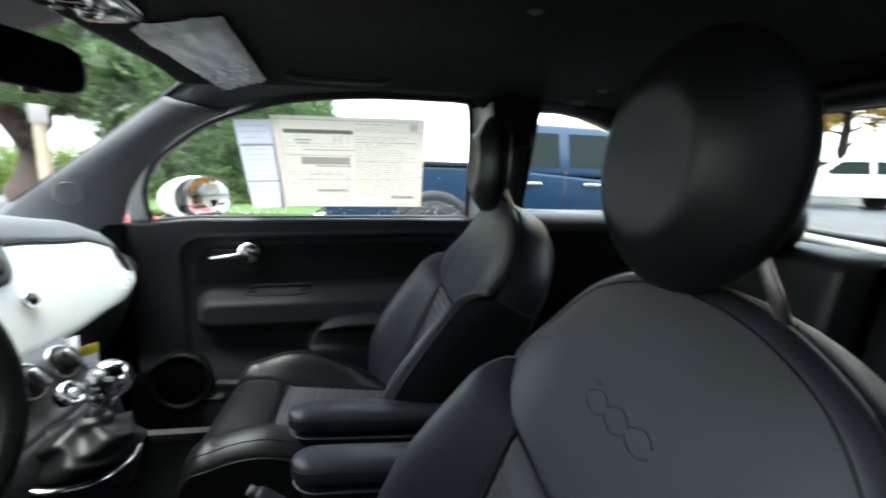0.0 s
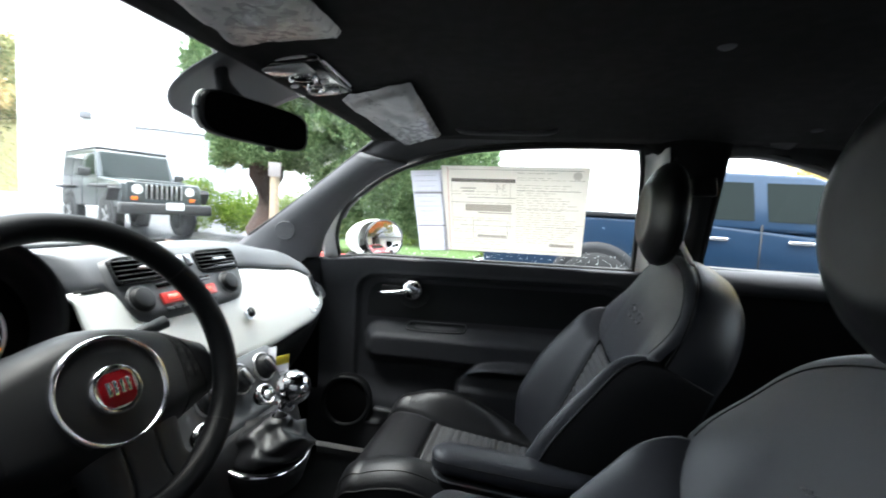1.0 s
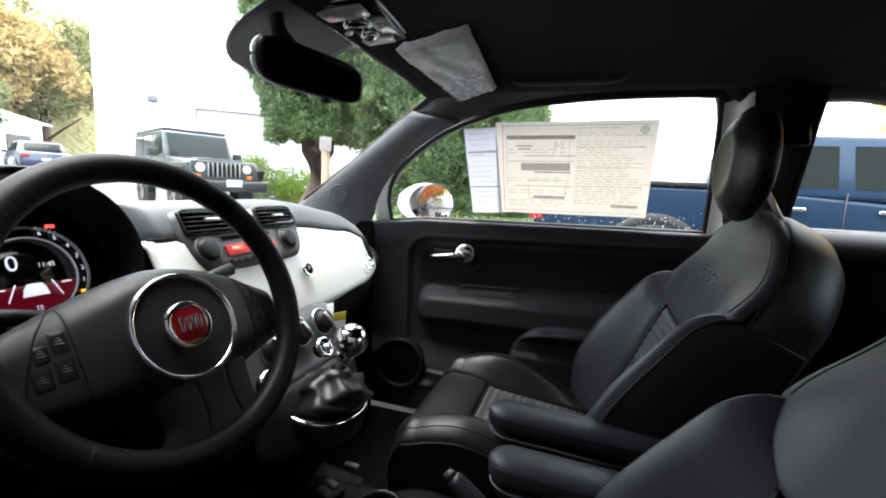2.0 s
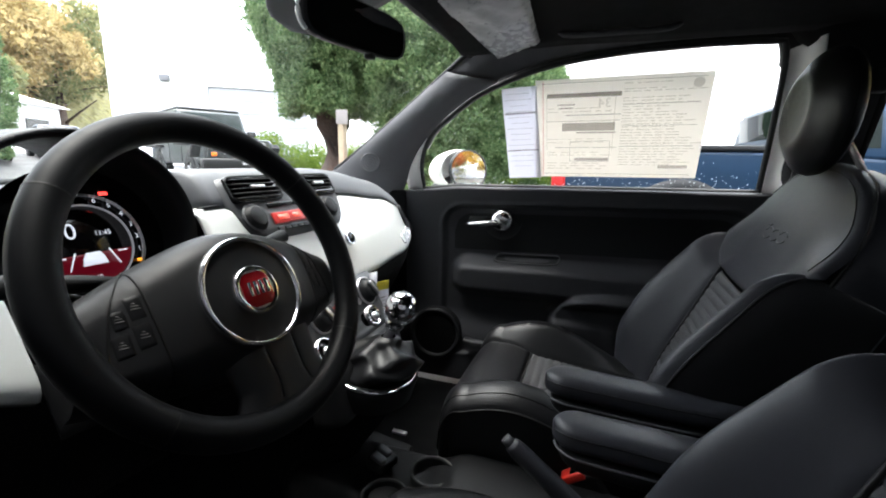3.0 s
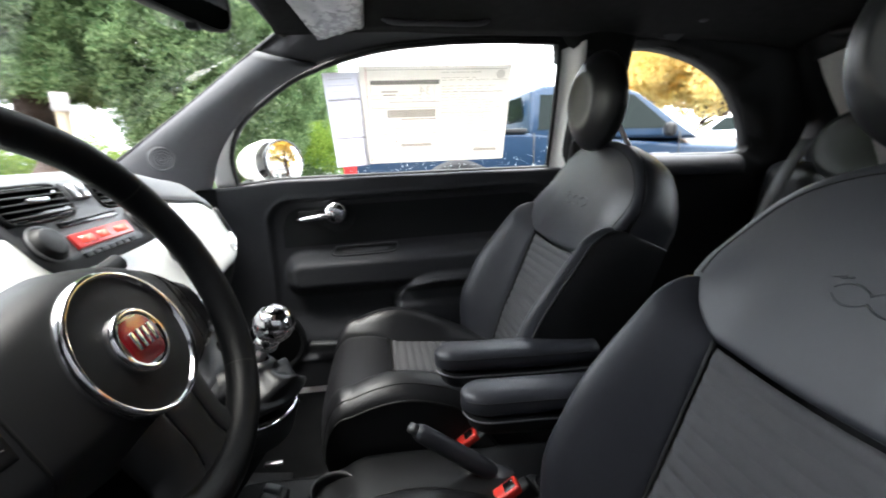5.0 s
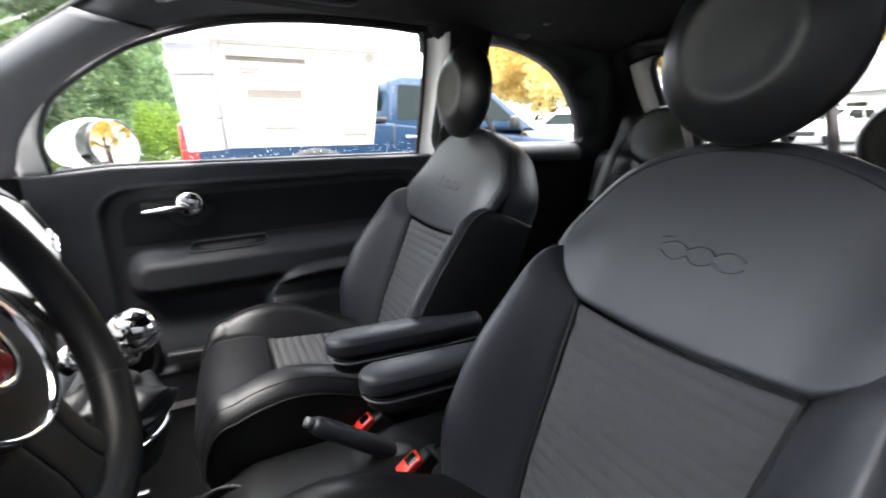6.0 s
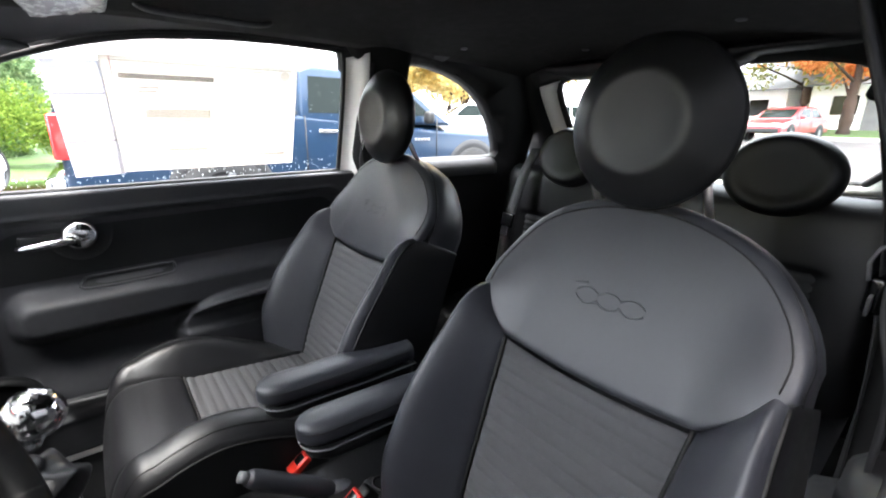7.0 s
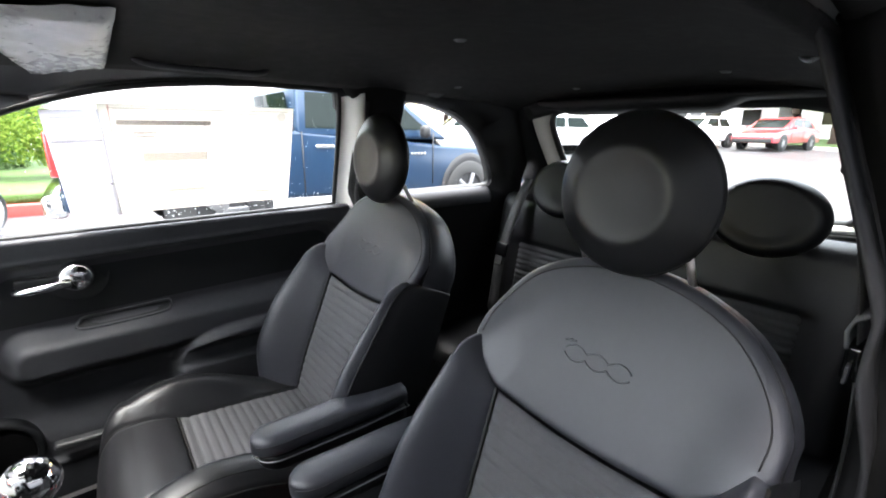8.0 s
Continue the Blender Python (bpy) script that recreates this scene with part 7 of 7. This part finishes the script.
bm_, length = facade_frame(-18.6, 11.8, 5.0, 30.0)
house = thing("warehouse", (-7, 21, 0.6), "long white stucco warehouse with roller doors", "warehouse")
DOORS = ((3.5, 4.0), (11.5, 3.6), (18.5, 3.6))
g = Geo()
edges = [0.0]
for u, w in DOORS:
    edges += [u, u + w]
edges.append(length)
for a, b in zip(edges[::2], edges[1::2]):
    g.box(bm_ @ pose((a + b) / 2, 0.15, 4.6), (b - a, 0.3, 9.2))
for u, w in DOORS:
    g.box(bm_ @ pose(u + w / 2, 0.15, 6.6), (w, 0.3, 5.2))
g.box(bm_ @ pose(0.15, 9, 4.6), (0.3, 17.4, 9.2))
put("wall", g, STUCCO, house, "white stucco wall", smooth=False)
for u, w in DOORS:
    dr = put("roller_door", Geo().box(bm_ @ pose(u + w / 2, 0.22, 2.0), (w, 0.06, 4.0)), METAL_DOOR, house, "pale sectional door", smooth=False)
    for k in range(7):
        put("door_panel", Geo().box(bm_ @ pose(u + w / 2, 0.175, 0.55 + 0.53 * k), (w - 0.06, 0.035, 0.50), 0.01), METAL_DOOR, dr)
put("roof", Geo().box(bm_ @ pose(length / 2, 9, 9.3), (length + 0.4, 18.4, 0.25), 0.03), STUCCO, house, "white parapet roof")
put("wall_lamp", Geo().box(bm_ @ pose(2.0, -0.12, 4.2), (0.35, 0.25, 0.25), 0.04), GREY_ROOF, house, "grey wall lamp")

shed = thing("low_building", (-34, 12, 0.9), "low white building with a shallow pale roof", "building")
sm = pose(-34.0, 11.8, 0.9, 0, 0, -62)
put("wall", Geo().box(sm @ pose(0, 0, 1.5), (10, 8, 3.0)), STUCCO, shed, smooth=False)
put("roof", Geo().prism([tuple(sm @ Vector(p)) for p in ((-5.4, -4.5, 3.0), (-5.4, 4.5, 3.0), (-5.4, 0, 4.3))], tuple(sm.to_3x3() @ Vector((10.8, 0, 0)))), STUCCO, shed, "pale roof", smooth=False)
for k in (-3, 0, 3):
    put("window", Geo().box(sm @ pose(k, 4.02, 1.6), (1.8, 0.08, 1.2)), GLOSS_BLACK, shed, "dark window", smooth=False)
for k in (-2, 1.5):
    put("window", Geo().box(sm @ pose(5.02, k, 1.6), (0.08, 1.8, 1.2)), GLOSS_BLACK, shed, "dark window", smooth=False)

for i, (x, y, yaw) in enumerate(((40, 3.5, 8), (42, 13.0, -10), (46, -6, 5))):
    h = thing("house", (x, y, 1.1), "distant house with a grey shingle roof", "house", "far houses")
    hm = pose(x, y, 1.1, 0, 0, yaw + 90)
    put("wall", Geo().box(hm @ pose(0, 0, 1.4), (9, 7, 2.8)), STUCCO, h, smooth=False)
    put("roof", Geo().prism([tuple(hm @ Vector(p)) for p in ((-5, -4, 2.7), (-5, 4, 2.7), (-5, 0, 4.9))], tuple(hm.to_3x3() @ Vector((10, 0, 0)))), GREY_ROOF, h, "grey shingle roof", smooth=False)
    for k in (-2.8, 0, 2.8):
        put("window", Geo().box(hm @ pose(k, 3.52, 1.5), (1.2, 0.08, 1.1)), GLOSS_BLACK, h, "dark window", smooth=False)
    put("door", Geo().box(hm @ pose(1.4, 3.52, 1.0), (0.9, 0.08, 2.0)), GREY_ROOF, h, smooth=False)

# hill behind the lot
rows = [[(-75 + 30 * math.cos(a) * k, 30 + 62 * math.sin(a) * k, 1.0 + 16 * (1 - k ** 2)) for a in np.linspace(0, 2 * math.pi, 40)] for k in np.linspace(0, 1, 10)]
put("hillside", Geo().grid(rows), material("hill_brush", (0.25, 0.23, 0.10), 0.95, vary=0.4, vary_scale=0.15, bump=1.0, bump_scale=1.5, distance=0.5), kind="structure", label="brushy yellow-green hillside beyond the lot", category="hillside")
for x, y in ((17.6, 14.5), (36.0, -3.0)):
    put("utility_pole", Geo().tube([(x, y, ground_z(x, y) - 0.1), (x, y, 7.5)], [0.13, 0.10], 10), BARK, label="weathered wooden utility pole", category="pole", group="poles")


# ---- vehicles ----
TYRE = material("tyre_rubber", (0.015, 0.015, 0.015), 0.85, bump=0.3, bump_scale=80, distance=0.004)
ALLOY = material("alloy_wheel", (0.26, 0.26, 0.27), 0.35, 1.0)
CAR_GLASS = material("dark_car_glass", (0.008, 0.012, 0.011), 0.05, spec=0.07)
LENS_RED = material("red_lens", (0.45, 0.02, 0.02), 0.15, coat=0.7)
LENS_CLEAR = material("clear_lamp_lens", (0.65, 0.66, 0.66), 0.1, coat=0.7)
DARK_TRIM = material("dark_trim", (0.010, 0.010, 0.011), 0.6)
GREY_PLATE = material("plain_plate", (0.6, 0.6, 0.6), 0.5)


def wheel_parts(root, m, u, v, r, w, out):
    wl = put("wheel", Geo().lathe([(r * 0.62, -w / 2), (r * 0.95, -w / 2), (r, -w * 0.3), (r, w * 0.3), (r * 0.95, w / 2), (r * 0.62, w / 2)], m @ Matrix.Translation((u, v, r)) @ pose(0, 0, 0, 90), 32), TYRE, root, "black tyre")
    face = m @ Matrix.Translation((u, v + out * w * 0.42, r)) @ pose(0, 0, 0, 90 if out < 0 else -90)
    put("rim", Geo().lathe([(r * 0.64, 0.0), (r * 0.62, 0.02), (r * 0.55, 0.0), (r * 0.5, -0.03), (0.0, -0.03)], face, 28), DARK_TRIM, wl)
    for k in range(5):
        put("spoke", Geo().box(face @ pose(0, 0, -0.005, 0, 0, 72 * k) @ pose(r * 0.30, 0, 0), (r * 0.58, r * 0.16, 0.03), 0.008), ALLOY, wl)


def vehicle(name, label, category, m, paint, lower, upper, half, inset, wheels, r, windows, extras, seat_line, shoulder=0.0, bonnet=99.0):
    """lower, upper: side outlines (u forward, w up); the cabin leans in by inset towards its roof.
    shoulder: how far the bonnet, forward of u = bonnet, falls away to the wings."""
    root = thing(name, tuple(m.translation), label, category)
    z0, z1 = seat_line

    def section(outline, lean):
        rings = []
        for v in (-1, -0.94, -0.5, 0, 0.5, 0.94, 1):
            ring = []
            for u, w in outline:
                k = max(0.0, (w - z0) / (z1 - z0)) if lean else 0.0
                edge = (0.05 if abs(v) == 1 else 0.0)
                cu = np.mean([q[0] for q in outline])
                if u > bonnet and w > 0.85 and not lean:
                    w = w - shoulder * abs(v) ** 3
                ring.append(tuple(m @ Vector((u + (cu - u) * edge * 0.25, v * (half - (inset * k if lean else 0.0)) * (1 - 0.0 * edge), w - (w - np.mean([q[1] for q in outline])) * edge))))
            rings.append(ring)
        g = Geo().grid(rings, wrap_v=True)
        for ring in (rings[0], rings[-1]):
            g.v += ring
            g.f.append(tuple(range(len(g.v) - len(ring), len(g.v))))
        return g

    put("body", section(lower, False), paint, root, "", bevel=0.03)
    put("cabin", section(upper, True), paint, root, "", bevel=0.03)
    for u in wheels:
        for s in (-1, 1):
            put("wheel_arch", Geo().lathe([(r * 1.22, -0.02), (r * 1.2, 0.012), (r * 1.02, 0.012), (0, 0.0)], m @ Matrix.Translation((u, s * half, r * 1.05)) @ pose(0, 0, 0, -90 if s > 0 else 90), 32), DARK_TRIM, root, "dark wheel arch")
            wheel_parts(root, m, u, s * (half - 0.08), r, 0.24, s)
    for outline in windows:
        for s in (-1, 1):
            pts = []
            for u, w in outline:
                k = max(0.0, (w - z0) / (z1 - z0))
                pts.append(tuple(m @ Vector((u, s * (half - inset * k + 0.006), w))))
            put("side_window", Geo().prism(pts, tuple(m.to_3x3() @ Vector((0, -s * 0.02, 0)))), CAR_GLASS, root, "dark side window", smooth=False)
    for nm, place, size, mat, rr in extras:
        put(nm, Geo().box(m @ place, size, rr), mat, root)
    return root


BLUE = material("blue_metallic_paint", (0.008, 0.024, 0.052), 0.35, 0.1, coat=0.1, vary=0.06, spec=0.3)
tz = ground_z(2.5, 5)
tm = Matrix.Translation((-0.45, 4.98, tz))
vehicle("pickup_truck", "dark blue four-door pickup truck parked alongside", "pickup truck", tm, BLUE,
        [(0.0, 0.50), (5.70, 0.42), (5.80, 0.60), (5.78, 0.92), (5.55, 1.06), (4.9, 1.13), (3.95, 1.18), (2.0, 1.19), (0.0, 1.20)],
        [(1.98, 1.12), (4.05, 1.10), (3.35, 1.62), (3.15, 1.69), (2.20, 1.71), (2.04, 1.66)], 0.98, 0.16, (1.18, 4.45), 0.41,
        [[(2.08, 1.22), (2.62, 1.22), (2.62, 1.60), (2.14, 1.60)], [(2.74, 1.22), (3.72, 1.22), (3.26, 1.60), (2.74, 1.60)]],
        [("tail_light", pose(0.03, s * 0.93, 0.98), (0.14, 0.15, 0.36), LENS_RED, 0.02) for s in (-1, 1)]
        + [("door_handle", pose(u, -0.99, 1.03), (0.22, 0.03, 0.035), CHROME, 0.01) for u in (2.28, 3.02)]
        + [("door_gap", pose(u, -0.981, 0.86), (0.012, 0.012, 0.66), DARK_TRIM, 0.0) for u in (2.03, 2.68, 3.80)]
        + [("bumper", pose(-0.06, 0, 0.55), (0.16, 1.8, 0.2), CHROME, 0.04), ("bumper", pose(5.82, 0, 0.52), (0.18, 1.85, 0.26), CHROME, 0.05)]
        + [("head_light", pose(5.70, s * 0.82, 0.88), (0.2, 0.26, 0.22), LENS_CLEAR, 0.03) for s in (-1, 1)]
        + [("door_mirror", pose(3.60, s * 1.08, 1.20), (0.10, 0.16, 0.16), DARK_TRIM, 0.05) for s in (-1, 1)]
        + [("bed_rail", pose(0.98, s * 0.93, 1.215), (1.94, 0.12, 0.05), DARK_TRIM, 0.015) for s in (-1, 1)]
        + [("badge_bar", pose(3.46 + 0.05 * k, -0.985, 0.93), (0.032, 0.01, 0.032), SATIN, 0.002) for k in range(5)]
        + [("rear_window", pose(2.0, 0, 1.42, 0, -8, 0), (0.02, 1.35, 0.36), CAR_GLASS, 0.005), ("windscreen", pose(3.705, 0, 1.37, 0, 36.6, 0), (0.78, 1.45, 0.02), CAR_GLASS, 0.005)], (1.12, 1.71), 0.16, 3.9)

SLATE = material("slate_green_paint", (0.030, 0.038, 0.040), 0.32, 0.1, coat=0.5, vary=0.08, spec=0.45)
jz = ground_z(-9.7, 8.06) - 0.03
jm = pose(-11.5, 8.9, jz, 0, 0, -25) @ Matrix.Scale(1.05, 4)
AMBER = material("amber_lens", (0.7, 0.16, 0.02), 0.2)
JEEP_GLASS = material("green_car_glass", (0.010, 0.016, 0.015), 0.05, spec=0.16)
off_road = vehicle("off_road_vehicle", "dark slate boxy off-road vehicle with round lamps and black bumper", "off-road vehicle", jm, SLATE,
        [(0.0, 0.55), (4.0, 0.60), (4.05, 0.72), (4.03, 1.06), (3.95, 1.12), (2.75, 1.20), (0.0, 1.20)],
        [(0.02, 1.1), (2.75, 1.1), (2.45, 1.76), (2.35, 1.80), (0.1, 1.82), (0.02, 1.75)], 0.74, 0.06, (0.75, 3.3), 0.40,
        [[(0.12, 1.24), (0.85, 1.24), (0.85, 1.70), (0.14, 1.70)], [(0.95, 1.24), (1.65, 1.24), (1.65, 1.70), (0.95, 1.70)], [(1.75, 1.24), (2.56, 1.24), (2.36, 1.70), (1.75, 1.70)]],
        [("bumper", pose(4.24, 0, 0.60), (0.20, 1.66, 0.22), DARK_TRIM, 0.05), ("number_plate", pose(4.352, 0.10, 0.66), (0.015, 0.32, 0.15), GREY_PLATE, 0.003),
         ("windscreen", pose(2.612, 0, 1.46, 0, 65.6, 0), (0.58, 1.26, 0.02), JEEP_GLASS, 0.005), ("grille_panel", pose(4.06, 0, 0.91), (0.05, 1.30, 0.40), SLATE, 0.022),
         ("hard_top", pose(1.22, 0, 1.815), (2.34, 1.36, 0.06), DARK_TRIM, 0.028), ("bonnet_ridge", pose(3.35, 0, 1.165, 0, 2.5, 0), (1.18, 0.92, 0.04), SLATE, 0.018)]
        + [("grille_slot", pose(4.083, -0.27 + 0.09 * k, 0.93), (0.02, 0.052, 0.27), GLOSS_BLACK, 0.009) for k in range(7)]
        + [("grille_bar", pose(4.092, -0.315 + 0.09 * k, 0.93), (0.018, 0.016, 0.28), SATIN, 0.006) for k in range(8)]
        + [("indicator", pose(4.09, s * 0.52, 0.79), (0.03, 0.11, 0.08), AMBER, 0.012) for s in (-1, 1)]
        + [("wing", pose(3.36, s * 0.80, 1.00), (1.20, 0.24, 0.07), DARK_TRIM, 0.03) for s in (-1, 1)]
        + [("wing", pose(0.75, s * 0.80, 0.98), (1.05, 0.24, 0.06), DARK_TRIM, 0.025) for s in (-1, 1)]
        + [("wing_edge", pose(3.92, s * 0.80, 0.86, 0, 35, 0), (0.08, 0.24, 0.30), DARK_TRIM, 0.03) for s in (-1, 1)]
        + [("door_mirror", pose(2.5, s * 0.90, 1.28), (0.1, 0.2, 0.17), DARK_TRIM, 0.03) for s in (-1, 1)]
        + [("door_gap", pose(u, s * 0.742, 0.90), (0.015, 0.012, 0.62), GLOSS_BLACK, 0.0) for u in (0.90, 1.70, 2.70) for s in (-1, 1)], (1.1, 1.8))
for sgn in (-1, 1):
    face = jm @ pose(4.083, sgn * 0.47, 0.97, 0, 90, 0)
    lampj = put("head_light", Geo().lathe([(0.098, -0.03), (0.098, 0.012), (0.088, 0.018), (0.082, 0.008), (0.05, 0.018), (0.0, 0.022)], face, 28), LENS_CLEAR, off_road, "round clear head lamp")
    put("rim", Geo().lathe([(0.104, 0.0), (0.101, 0.016), (0.094, 0.014)], face, 28), DARK_TRIM, lampj)


def saloon(name, label, x, y, yaw, paint, tall=1.0):
    m = pose(x, y, ground_z(x, y), 0, 0, yaw) @ pose(-2.25, 0, 0)
    return vehicle(name, label, "car", m, paint,
            [(0.0, 0.35), (4.45, 0.30), (4.5, 0.55), (4.35, 0.72), (3.3, 0.92 * tall), (0.5, 0.98 * tall), (0.05, 0.90), (0.0, 0.6)],
            [(0.45, 0.9 * tall), (3.35, 0.88 * tall), (2.6, 1.38 * tall), (2.3, 1.44 * tall), (1.3, 1.45 * tall), (1.0, 1.40 * tall)], 0.86, 0.18, (0.85, 3.55), 0.32,
            [[(0.85, 0.98 * tall), (1.75, 0.98 * tall), (1.75, 1.35 * tall), (1.12, 1.35 * tall)], [(1.83, 0.98 * tall), (2.98, 0.96 * tall), (2.5, 1.35 * tall), (1.83, 1.35 * tall)]],
            [("tail_light", pose(0.03, s * 0.68, 0.78), (0.1, 0.28, 0.15), LENS_RED, 0.02) for s in (-1, 1)]
            + [("head_light", pose(4.40, s * 0.64, 0.64), (0.16, 0.34, 0.14), LENS_CLEAR, 0.03) for s in (-1, 1)]
            + [("number_plate", pose(-0.01, 0, 0.62), (0.02, 0.34, 0.12), GREY_PLATE, 0.003), ("bumper", pose(4.46, 0, 0.40), (0.12, 1.6, 0.18), DARK_TRIM, 0.03)]
            + [("door_mirror", pose(2.95, s * 0.96, 0.98), (0.1, 0.18, 0.12), paint, 0.03) for s in (-1, 1)]
            + [("rear_window", pose(0.72, 0, 1.17 * tall, 0, 45, 0), (0.02, 1.25, 0.55), CAR_GLASS, 0.005), ("windscreen", pose(2.98, 0, 1.14 * tall, 0, -53, 0), (0.02, 1.3, 0.66), CAR_GLASS, 0.005)]
            + [("door_gap", pose(u, s * 0.862, 0.66), (0.012, 0.012, 0.5), DARK_TRIM, 0.0) for u in (1.78, 2.9) for s in (-1, 1)], (0.9, 1.45 * tall))


CAR_RED = material("dark_red_paint", (0.33, 0.03, 0.04), 0.28, 0.2, coat=0.8, vary=0.04)
CAR_WHITE = material("white_saloon_paint", (0.74, 0.74, 0.74), 0.28, coat=0.8, vary=0.03)
CAR_NAVY = material("navy_paint", (0.02, 0.035, 0.09), 0.28, 0.3, coat=0.8, vary=0.04)
CAR_SILVER = material("silver_paint", (0.45, 0.46, 0.48), 0.3, 0.6, coat=0.7, vary=0.04)
saloon("red_car", "dark red car parked before the grass bank", 24.9, 5.75, 171, CAR_RED)
saloon("white_car", "white saloon parked in the row behind", 22.9, 8.5, 171, CAR_WHITE)
saloon("white_car", "white hatchback parked further along the row", 14.0, 10.5, 150, CAR_WHITE)
saloon("silver_car", "silver saloon parked beyond the pickup", 11.5, 12.5, 150, CAR_SILVER)
saloon("navy_car", "navy saloon parked near the low building", -23.5, 9.6, 160, CAR_NAVY)
saloon("navy_car", "dark navy car parked far across the lot", -24.5, 13.0, 160, CAR_NAVY)

# unseen dark wall, added to block light that enters from the driver's side
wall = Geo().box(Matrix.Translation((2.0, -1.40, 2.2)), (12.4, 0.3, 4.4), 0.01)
put("light_blocker", wall, material("light_blocker_grey", (0.06, 0.062, 0.066), 0.9, bump=0.4, bump_scale=60, vary=0.2, vary_scale=2, distance=0.004), label="unseen dark grey wall added to block light from the driver's side", category="wall", kind="structure")
